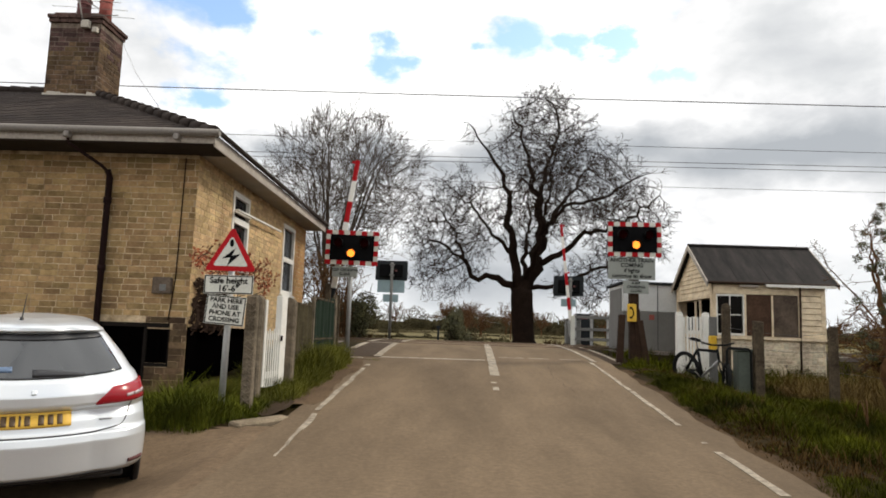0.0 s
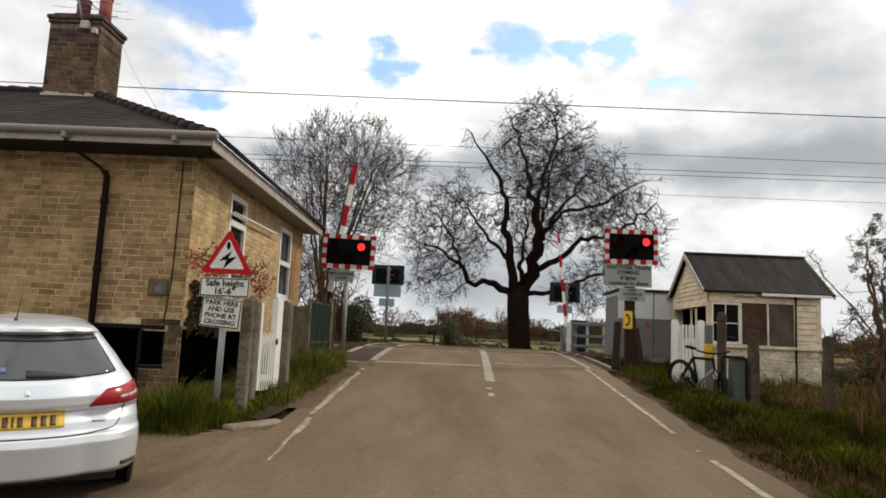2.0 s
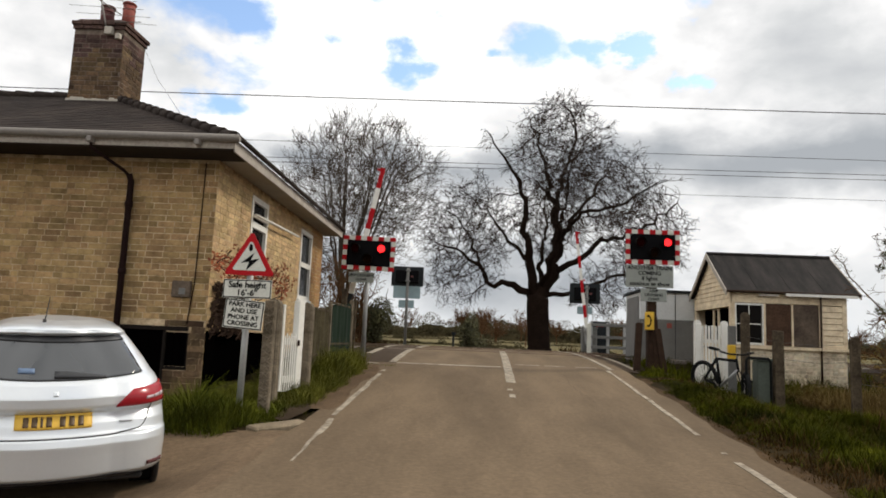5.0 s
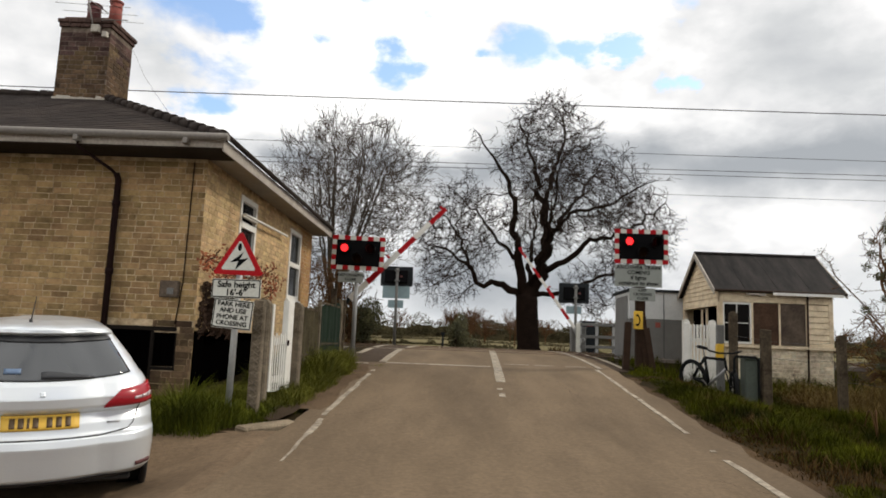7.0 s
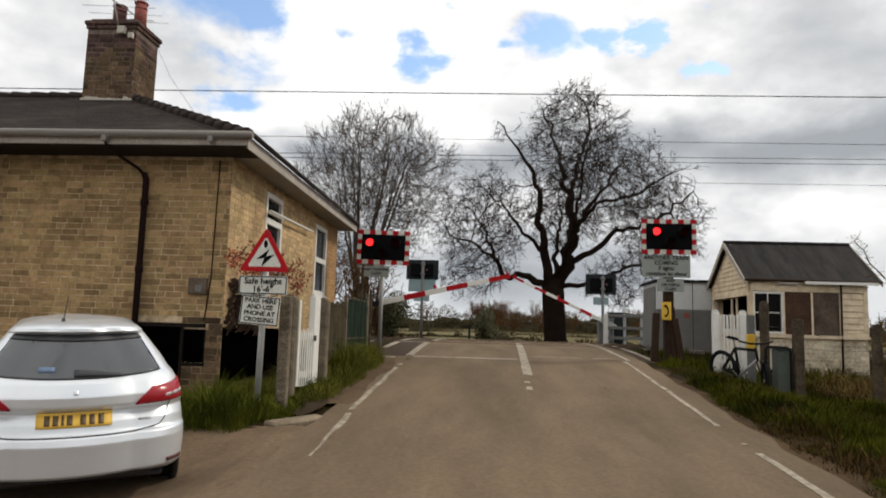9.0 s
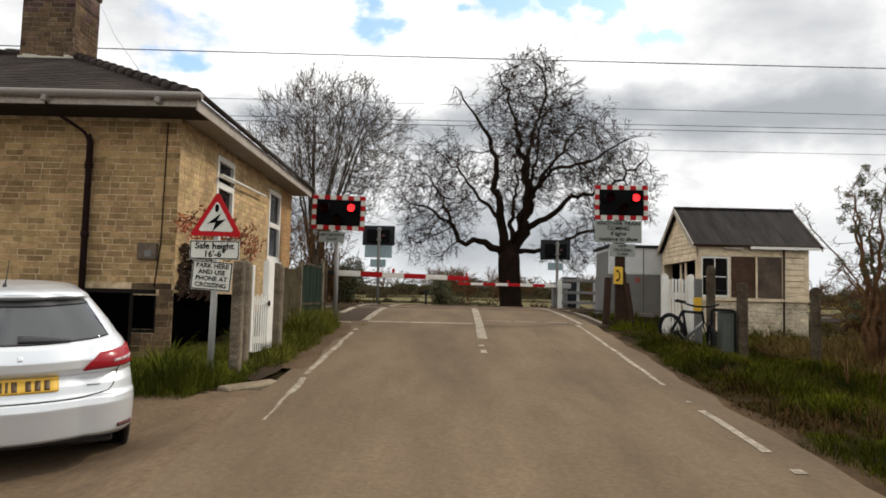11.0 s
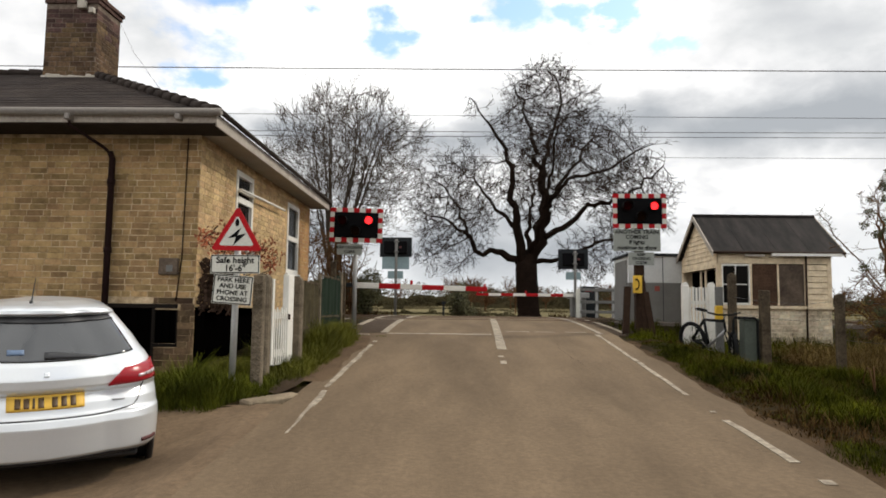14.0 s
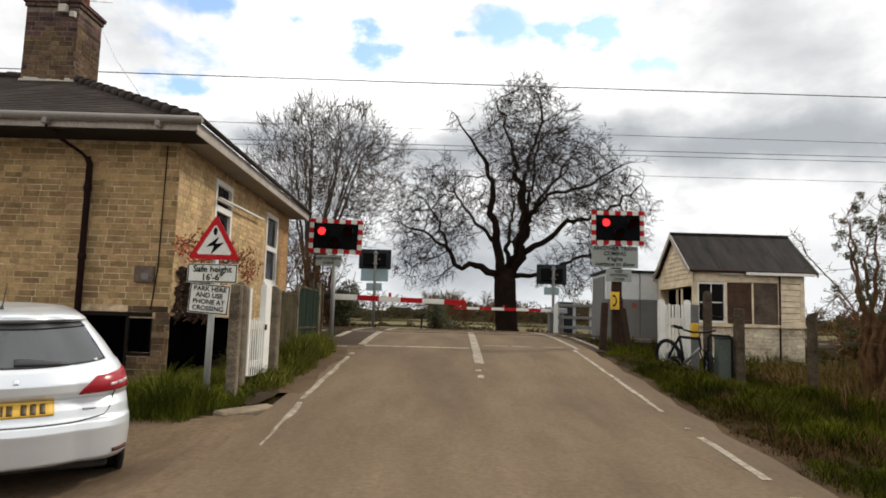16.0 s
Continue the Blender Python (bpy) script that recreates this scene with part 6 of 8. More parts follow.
class Skeleton:
    """A tree that grows from given limbs towards points strewn through its crown."""

    def __init__(self, seed):
        self.rng = np.random.RandomState(seed)
        self.p, self.parent, self.least = [], [], []

    def add(self, p, parent, least=0.0):
        self.p.append(np.array(p, float))
        self.parent.append(parent)
        self.least.append(least)
        return len(self.p) - 1

    def seed_limb(self, pts, r0, r1, step, wob=0.04):
        """A limb through the points; it starts at the nearest node that stands already."""
        line = []
        for k in range(len(pts) - 1):
            a, b, c, d = (np.array(pts[max(0, min(len(pts) - 1, k + q))], float) for q in (-1, 0, 1, 2))
            n = max(2, int(np.linalg.norm(c - b) / step))
            for i in range(n):
                t = i / n
                line.append(0.5 * (2 * b + (c - a) * t + (2 * a - 5 * b + 4 * c - d) * t * t + (3 * b - a - 3 * c + d) * t ** 3))
        line.append(np.array(pts[-1], float))
        last = -1
        if self.p:
            last = int(np.argmin(np.linalg.norm(np.array(self.p) - line[0], axis=1)))
        for k, q in enumerate(line):
            last = self.add(q + self.rng.normal(0, wob, 3) * (k > 0), last, r0 + (r1 - r0) * (k / (len(line) - 1)) ** 0.8)

    def strew(self, balls, density, hollow=0.45):
        """Points in a union of ellipsoids (centre, radii), fewer near their middles."""
        out = []
        for k, (c, r) in enumerate(balls):
            c, r = np.array(c, float), np.array(r, float)
            n = int(density * 4.19 * r[0] * r[1] * r[2])
            q = self.rng.uniform(-1, 1, (n * 2, 3))
            d = np.linalg.norm(q, axis=1)
            keep = (d < 0.9 + 0.12 * np.sin(q[:, 0] * 9 + k) * np.sin(q[:, 2] * 8)) & (self.rng.uniform(0, 1, len(q)) < hollow + (1 - hollow) * d)
            out.append(c + q[keep] * r)
        return np.vstack(out)

    def grow(self, goals, step, reach, kill, up=0.05, jitter=0.2, rounds=90):
        best = np.full(len(goals), 1e9)
        who = np.zeros(len(goals), int)
        fresh = list(range(len(self.p)))
        kids = {}
        for _ in range(rounds):
            new_p = np.array([self.p[i] for i in fresh])
            d = np.linalg.norm(goals[:, None] - new_p[None], axis=2)
            m = d.argmin(1)
            dm = d[np.arange(len(goals)), m]
            better = dm < best
            best[better], who[better] = dm[better], np.array(fresh)[m[better]]
            stay = best > kill
            goals, best, who = goals[stay], best[stay], who[stay]
            near = best < reach
            if not near.any():
                break
            pull = np.zeros((len(self.p), 3))
            here = np.array(self.p)
            v = goals[near] - here[who[near]]
            np.add.at(pull, who[near], v / np.linalg.norm(v, axis=1)[:, None])
            fresh = []
            for i in np.unique(who[near]):
                if kids.get(i, 0) >= 3:
                    continue
                e = pull[i] / (np.linalg.norm(pull[i]) + 1e-6) + self.rng.normal(0, jitter, 3) + np.array((0, 0, up))
                e /= np.linalg.norm(e)
                kids[i] = kids.get(i, 0) + 1
                fresh.append(self.add(self.p[i] + e * step, int(i)))
            if not fresh:
                break

    def build(self, trunk, crown, tip, power=2.25, twigs=2, twig_len=(0.3, 0.7), thick=0.06, thin=0.007, up=0.05, kink=0.25):
        """Branches that thicken towards the foot, and twigs at the thin ends."""
        n = len(self.p)
        area, kids = [0.0] * n, [[] for _ in range(n)]
        radius = [0.0] * n
        for i in range(n - 1, -1, -1):
            radius[i] = max(area[i] ** (1 / power) if kids[i] else tip, self.least[i])
            q = self.parent[i]
            if q >= 0:
                area[q] += radius[i] ** power
                kids[q].append(i)
        pts = [Vector(q) for q in self.p]
        for i in range(n):
            q = self.parent[i]
            main = q >= 0 and max(kids[q], key=lambda c: radius[c]) == i
            if main:
                continue
            chain, rad = ([pts[q]], [min(radius[q], radius[i] * 1.15)]) if q >= 0 else ([], [])
            c = i
            while c is not None:
                chain.append(pts[c])
                rad.append(radius[c])
                c = max(kids[c], key=lambda k: radius[k]) if kids[c] else None
            if len(chain) > 1:
                big = rad[0]
                (trunk if big > thick else crown).along(chain, rad, 12 if big > 0.3 else (8 if big > 0.1 else (5 if big > 0.03 else 3)))
        for i in range(n):
            q = self.parent[i]
            if q < 0 or radius[i] > tip * 4.5:
                continue
            d = (pts[i] - pts[q]).normalized()
            for k in range(twigs if not kids[i] else (1 if crown.rnd.random() < 0.65 else 0)):
                crown.branch(pts[i], crown.way(d, crown.rnd.uniform(0.15, 0.9), up), crown.rnd.uniform(*twig_len), thin * 1.2, 1, up, kink, thin, (0, 3))
        return [pts[i] for i in range(n) if not kids[i]]


def oak():
    tree = thing("oak_tree", "large bare spreading oak with a thick dark trunk", "tree", (3.15, 34.0, 0.75))
    bones = Skeleton(12)
    bones.seed_limb([(0.1, 0, -0.3), (0.08, 0, 0.4), (0.0, 0, 1.6), (-0.06, 0, 2.6), (-0.05, 0, 3.2)], 0.62, 0.44, 0.4, 0.0)
    for pts, r in (
        ([(-0.05, 0, 3.1), (0.45, 0.1, 4.0), (0.75, 0.2, 4.9), (0.85, 0.3, 6.0), (0.79, 0.3, 7.4), (0.47, 0.4, 8.3), (0.26, 0.4, 9.5), (-0.2, 0.5, 11.0), (-0.7, 0.5, 12.3)], 0.38),
        ([(-0.2, 0, 3.2), (-0.43, -0.3, 4.4), (-0.6, -0.5, 5.3), (-0.85, -0.8, 6.6), (-0.91, -1.0, 7.8), (-1.34, -1.1, 8.9), (-1.87, -1.2, 9.7), (-2.55, -1.3, 10.7), (-2.9, -1.3, 11.1)], 0.30),
        ([(-0.2, 0, 3.0), (-1.45, -0.2, 3.85), (-2.2, -0.3, 3.6), (-2.94, -0.4, 4.5), (-3.8, -0.6, 5.2), (-4.9, -0.7, 5.5)], 0.27),
        ([(0.79, 0.3, 7.4), (0.94, 0.5, 8.9), (1.43, 0.6, 10.2), (1.74, 0.7, 11.7), (1.35, 0.7, 13.0)], 0.16),
        ([(0.85, 0.3, 5.7), (1.53, 0.8, 7.0), (2.6, 1.2, 8.5), (3.4, 1.5, 9.7), (4.0, 1.6, 10.6)], 0.19),
        ([(0.6, 0.2, 4.4), (1.74, -0.3, 5.0), (2.8, -0.6, 5.9), (4.1, -0.9, 6.2), (5.5, -1.1, 7.1), (6.5, -1.2, 8.0)], 0.21),
        ([(0.2, 0, 3.3), (1.53, 0.3, 3.4), (2.6, 0.5, 4.0), (3.9, 0.7, 4.4), (5.0, 0.8, 4.8)], 0.16),
        ([(0.9, 0.3, 6.1), (1.96, -0.9, 7.2), (3.6, -1.5, 7.6), (4.9, -1.8, 8.4), (5.9, -1.9, 8.8)], 0.15),
        ([(-0.55, -0.4, 5.0), (-1.45, 0.4, 5.9), (-2.3, 0.8, 7.0), (-3.15, 1.1, 7.9), (-3.7, 1.2, 8.5)], 0.14),
        ([(-2.7, -0.4, 4.2), (-3.25, 0.2, 5.6), (-4.0, 0.4, 6.9)], 0.10),
        ([(0.1, 0, 3.4), (0.5, -1.8, 5.2), (0.8, -2.9, 7.2), (1.0, -3.2, 9.2)], 0.19),
        ([(0.0, 0, 3.5), (0.2, 1.8, 5.4), (0.5, 3.0, 7.4), (0.6, 3.3, 9.4)], 0.19),
    ):
        bones.seed_limb(pts, r * 0.92, 0.014, 0.3, 0.075)
    goals = np.vstack([bones.strew([ball], dense, 0.55) for ball, dense in (
        (((0.7, 0, 10.7), (2.5, 2.5, 2.95)), 15), (((2.5, 0, 8.3), (3.5, 3.5, 2.7)), 9.5), (((0.3, 0, 7.2), (2.2, 3.0, 2.4)), 9), (((-3.6, 0, 6.3), (2.5, 2.5, 2.75)), 16), (((5.0, 0, 6.5), (2.4, 2.5, 2.4)), 13),
        (((-3.8, 0, 3.9), (1.9, 1.5, 1.3)), 16), (((3.3, 0.2, 3.6), (2.3, 1.6, 1.4)), 15), (((-2.5, -1.2, 10.5), (0.7, 0.5, 0.7)), 15))])
    bones.grow(goals, 0.23, 1.6, 0.24, 0.03, 0.16)
    trunk, crown = Wood(11), Wood(13)
    bones.build(trunk, crown, 0.0098, 2.2, 3, (0.3, 0.7), 0.05, 0.0075, 0.03, 0.22)
    # root flare at the foot
    trunk.limb([Vector((0.1, 0, -0.3)), Vector((0.09, 0, 0.1)), Vector((0.08, 0, 0.7))], 0.85, 0.58, 14)
    trunk.done("trunk", "bark", tree)
    tagged(crown.done("crown", "twig", tree), "dense tracery of bare dark twigs")


def ash(at, seed, lab):
    tree = thing("ash_tree", lab, "tree", at)
    bones = Skeleton(seed)
    bones.seed_limb([(-0.1, 0, -0.3), (-0.1, 0, 0.6), (-0.08, 0, 1.2)], 0.3, 0.26, 0.3, 0.0)
    for k in range(15):
        a = 2.4 * k + 0.4
        q = 0.2 + 0.8 * ((k * 4) % 15) / 14
        top = 8.95 - 2.2 * q * q
        bones.seed_limb([(-0.08, 0, 1.0), (0.3 * q * math.cos(a), 0.3 * q * math.sin(a), 2.2), (0.85 * q * math.cos(a), 0.8 * q * math.sin(a), 3.7),
                         (0.2 + 1.7 * q * math.cos(a), 1.6 * q * math.sin(a), 3.7 + 0.42 * (top - 3.7)), (0.4 + 2.7 * q * math.cos(a), 2.5 * q * math.sin(a), top)], 0.075, 0.016, 0.3, 0.018)
    goals = bones.strew([((0.44, 0, 7.4), (3.65, 3.4, 2.85)), ((0.3, 0, 5.2), (2.9, 2.7, 2.2))], 13, 0.35)
    bones.grow(goals, 0.27, 2.0, 0.29, 0.26, 0.03)
    trunk, crown = Wood(seed), Wood(seed + 1)
    bones.build(trunk, crown, 0.0088, 2.25, 3, (0.45, 0.9), 0.05, 0.0066, 0.2, 0.04)
    trunk.done("trunk", "ash_bark", tree)
    tagged(crown.done("crown", "ash_bark", tree), "fine upright bare twigs")


def hawthorn(at, seed, tall, wide, lean, lab, leaf_n):
    tree = thing("hawthorn", lab, "shrub", at)
    bones = Skeleton(seed)
    rng = random.Random(seed)
    bones.seed_limb([(0, 0, -0.2), (0.02, 0, 0.35)], 0.11, 0.1, 0.15, 0.0)
    for k in range(8):
        a = 0.8 * k + rng.uniform(-0.3, 0.3)
        w = wide * rng.uniform(0.3, 0.75)
        bones.seed_limb([(0, 0, 0.1), (0.16 * math.cos(a), 0.16 * math.sin(a), 0.7), (w * 0.4 * math.cos(a) + lean * 0.5, w * 0.4 * math.sin(a), tall * 0.42), (w * math.cos(a) + lean, w * math.sin(a), tall * 0.72)], 0.07, 0.016, 0.16, 0.03)
    goals = bones.strew([((lean, 0, tall * 0.68), (wide, wide, tall * 0.34)), ((lean * 0.6, 0, tall * 0.42), (wide * 0.8, wide * 0.8, tall * 0.22))], 46, 0.5)
    bones.grow(goals, 0.12, 0.8, 0.13, 0.02, 0.25)
    wood = Wood(seed)
    ends = bones.build(wood, wood, 0.0048, 2.2, 1, (0.12, 0.3), 0.0, 0.004, 0.03, 0.4)
    wood.done("branchwork", "thorn_bark", tree)
    picked = [e for e in ends if noise.noise((e.x * 2.1, e.y * 2.1, e.z * 2.1)) > -0.12]
    leaves("foliage", "leaf_green", tree, [(tuple(e), (0.085, 0.085, 0.075)) for e in picked], leaf_n, 0.025, seed + 5)


oak()
ash((-5.6, 30.0, 1.0), 31, "bare many-stemmed ash behind the crossing")


def leaves(name, mat, parent, centres, n, size, seed, flat=1.0):
    """Many small leaf faces scattered in ellipsoids ((x, y, z), (rx, ry, rz))."""
    rnd = random.Random(seed)
    verts, faces = [], []
    for k in range(n):
        (cx, cy, cz), (rx, ry, rz) = centres[k % len(centres)]
        while True:
            x, y, z = (rnd.uniform(-1, 1) for _ in range(3))
            d = x * x + y * y + z * z
            if 0.15 < d < 1:
                break
        p = Vector((cx + x * rx, cy + y * ry, cz + z * rz * flat))
        e = Vector((rnd.gauss(0, 1), rnd.gauss(0, 1), rnd.gauss(0, 1))).normalized()
        f = e.orthogonal().normalized()
        s = size * rnd.uniform(0.6, 1.4)
        b = len(verts)
        verts += [tuple(p - e * s), tuple(p + f * s * 0.5), tuple(p + e * s), tuple(p - f * s * 0.5)]
        faces.append((b, b + 1, b + 2, b + 3))
    ob = raw(name, verts, faces, mat, parent)
    return ob


def shrub(at, seed, stems, height, spread, lab, leaf_n=0, leaf="leaf_green", thin=0.006, lean=(0, 0), name="shrub"):
    s = thing(name, lab, "shrub", at)
    w = Wood(seed)
    tips = []
    for k in range(stems):
        a = 2 * math.pi * (k + w.rnd.random()) / stems
        rr = spread * w.rnd.uniform(0.25, 1)
        h = height * w.rnd.uniform(0.7, 1)
        pts = [(0.1 * math.cos(a), 0.1 * math.sin(a), -0.1), (rr * 0.35 * math.cos(a) + lean[0] * 0.4, rr * 0.35 * math.sin(a), h * 0.45), (rr * math.cos(a) + lean[0], rr * math.sin(a) + lean[1], h)]
        line = smooth_line(pts, 4, w.rnd, 0.08)
        w.limb(line, 0.04, 0.01, 6)
        for j in range(2, len(line)):
            d = (line[j] - line[j - 1]).normalized()
            for _ in range(2):
                w.branch(line[j], w.way(d, w.rnd.uniform(0.6, 1.4), 0.05), w.rnd.uniform(0.3, 0.7), 0.013, 1, 0.03, 0.45, thin, (0, 4))
            for _ in range(3):
                e = line[j] + Vector((w.rnd.gauss(0, 0.24), w.rnd.gauss(0, 0.24), w.rnd.gauss(0.03, 0.2)))
                tips.append((tuple(e), (0.09, 0.09, 0.08)))
    w.done("branchwork", "thorn_bark", s)
    if leaf_n:
        leaves("foliage", leaf, s, tips, leaf_n, 0.034, seed + 5)
    return s


hawthorn((7.15, 11.6, 0.5), 51, 3.7, 1.0, 0.2, "straggling hawthorn just coming into leaf by the road", 6200)
hawthorn((8.9, 11.3, 0.45), 53, 4.0, 1.3, 0.0, "straggling hawthorn just coming into leaf by the road", 8500)
shrub((7.9, 10.3, 0.45), 54, 7, 1.15, 0.9, "low tangle of olive and brown brambles", 3600, "leaf_bramble")
shrub((8.5, 9.5, 0.4), 55, 7, 1.1, 1.0, "low tangle of olive and brown brambles", 3600, "leaf_bramble")
shrub((6.8, 9.2, 0.4), 56, 6, 0.65, 0.9, "low tangle of olive and brown brambles", 2200, "leaf_bramble")
for k, (x, y, h) in enumerate(((9.5, 13.0, 1.0), (10.6, 14.2, 1.2), (11.8, 13.2, 1.3), (12.9, 15.4, 1.4), (14.4, 16.2, 1.5), (10.0, 16.6, 1.1), (11.6, 17.4, 1.2))):
    shrub((x, y, ground_z(x, y)), 140 + k, 9, h, 0.95, "low tangle of olive and brown brambles", 2600, "leaf_bramble" if k % 2 else "leaf_dark")
for k, (x, y, h) in enumerate(((-6.7, 28.0, 3.6), (-5.5, 27.4, 3.2), (-4.7, 28.4, 3.4))):
    shrub((x, y, ground_z(x, y)), 170 + k, 13, h, 1.1, "bare brown thicket behind the crossing's fence", 260, "leaf_dark", 0.008)
shrub((10.6, 21.5, 1.2), 57, 5, 3.3, 0.7, "thin bare saplings behind the hut", 60)
shrub((9.6, 14.5, 0.4), 58, 5, 2.3, 0.8, "thin bare saplings behind the hut", 60, lean=(-0.6, 0))


def leaning_sapling():
    t = thing("sapling", "thin bare sapling leaning towards the hut's roof", "sapling")
    w = Wood(151)
    line = smooth_line([(12.5, 19.5, 0.3), (11.9, 19.5, 1.5), (11.3, 19.5, 2.7), (10.5, 19.6, 3.7), (9.95, 19.6, 4.45)], 4, w.rnd, 0.03)
    w.limb(line, 0.03, 0.010, 6)
    for k in range(9, len(line)):
        w.branch(line[k], w.way(Vector((-0.3, 0, 1)).normalized(), w.rnd.uniform(0.3, 1.0), 0.1), w.rnd.uniform(0.15, 0.4), 0.010, 1, 0.1, 0.3, 0.005, (0, 2))
    w.done("branchwork", "thorn_bark", t)
    leaves("foliage", "leaf_green", t, [(tuple(line[-1 - k % 4]), (0.2, 0.18, 0.2)) for k in range(8)], 150, 0.03, 152)


def tree_stump():
    t = thing("tree_stump", "old cut tree stump with a pale rim in the brambles", "stump", (7.3, 10.75, 0.42))
    w = Wood(161)
    w.limb([Vector((0, 0, -0.1)), Vector((0, 0, 0.1)), Vector((0.01, 0, 0.3)), Vector((0.02, 0, 0.46))], 0.27, 0.19, 18)
    w.done("bark", "thorn_bark", t)
    part("cut_face", tube((0.02, 0, 0.44), (0.02, 0, 0.475), 0.19, 0.175, seg=18), "wood_grey", t, "grey weathered cut face")
    part("pale_rim", ring((0.02, 0, 0.472), (0, 0, 1), 0.17, 0.018, 22, 6), "cement", t, "pale rim of bare wood")


leaning_sapling()
tree_stump()


def bush(at, seed, r, h, lab, mat, n, size=0.06):
    s = thing("bush", lab, "bush", at)
    rnd = random.Random(seed)
    w = Wood(seed)
    balls = []
    for k in range(9):
        a, q = rnd.uniform(0, 6.28), rnd.uniform(0, 0.65)
        c = (r * q * math.cos(a), r * q * math.sin(a), h * rnd.uniform(0.2, 0.75))
        balls.append((c, (r * 0.45, r * 0.45, h * 0.26)))
        w.branch(Vector((0, 0, 0)), Vector(c).normalized(), Vector(c).length * 1.3, 0.03, 1, 0.1, 0.2, 0.008, (0, 5))
    w.done("branchwork", "twig", s)
    leaves("foliage", mat, s, balls, n, size, seed + 1)


bush((-4.1, 29.0, 1.2), 61, 1.15, 2.15, "dense olive-green evergreen bush behind the crossing", "leaf_dark", 6500, 0.05)
bush((-0.2, 46.0, 0.5), 62, 1.1, 3.1, "dark bramble bush in the field beyond the line", "leaf_dark", 3500, 0.08)
bush((1.0, 49.0, 0.5), 63, 1.4, 1.3, "dark bramble bush in the field beyond the line", "leaf_hedge", 1200, 0.08)
bush((8.0, 33.0, 0.8), 65, 1.2, 1.5, "dark bramble bush in the field beyond the line", "leaf_hedge", 1200, 0.08)


def hedge_rows():
    """Low field hedges, and the woods that close the view."""
    rnd = random.Random(70)
    centres, crowns, w = [], [], Wood(71)
    for y0, h0, x0, x1, gaps in ((95, 0.6, -24, 90, 0.1), (170, 1.6, -50, 150, 0.0), (270, 6.0, -110, 260, -0.15), (430, 13.0, -190, 420, -0.5)):
        step = h0 * 0.7
        verts, faces = [], []
        xs = np.arange(x0, x1, step)
        for x in xs:
            y = y0 + rnd.gauss(0, h0 * 0.5)
            h = h0 * rnd.uniform(0.55, 1.15) * (1 + 0.7 * noise.noise((x / h0 * 0.13, y0, 8)))
            if noise.noise((x / h0 * 0.25, y0, 3)) < gaps:
                h *= 0.4
            g = ground_z(x, y)
            (crowns if y0 > 200 else centres).append(((x, y, g + h * 0.55), (step * 0.9, h0 * 0.6, h * 0.62)))
            for k in range(6):
                a = math.pi * k / 5
                verts.append((x, y - math.cos(a) * h0 * 0.5, g - 0.2 + math.sin(a) * h * 0.6))
        for i in range(len(xs) - 1):
            for k in range(5):
                faces.append((i * 6 + k, (i + 1) * 6 + k, (i + 1) * 6 + k + 1, i * 6 + k + 1))
        tagged(raw("hedge_thicket", verts, faces, "leaf_hedge"), "brown thicket along a far field", "hedge", kind="stuff")
    tagged(leaves("hedge", "leaf_hedge", None, centres, 26000, 0.15, 72), "brown leafless hedges along the far fields", "hedge", kind="stuff")
    tagged(leaves("far_woods", "leaf_hedge", None, crowns, 80000, 0.55, 73), "dull brown and olive woods at the far edge of the fields", "woods", kind="stuff")
    for k in range(60):
        y = rnd.choice((130, 170, 230, 300))
        x = rnd.uniform(-0.22, 0.95) * y
        h = rnd.uniform(0.022, 0.044) * y
        g = ground_z(x, y)
        p = Vector((x, y, g))
        top = p + Vector((0, 0, h * 0.35))
        w.limb([p, top], 0.0009 * y, 0.0007 * y, 5)
        for _ in range(9):
            w.branch(top, w.way(Vector((0, 0, 1)), rnd.uniform(0.1, 1.1), 0.1), h * 0.5, 0.0005 * y, 2, 0.1, 0.2, 0.00022 * y, (0, 4, 5))
    tagged(w.done("far_trees", "thorn_bark", None), "far bare trees along the hedges", "trees", kind="stuff")


hedge_rows()

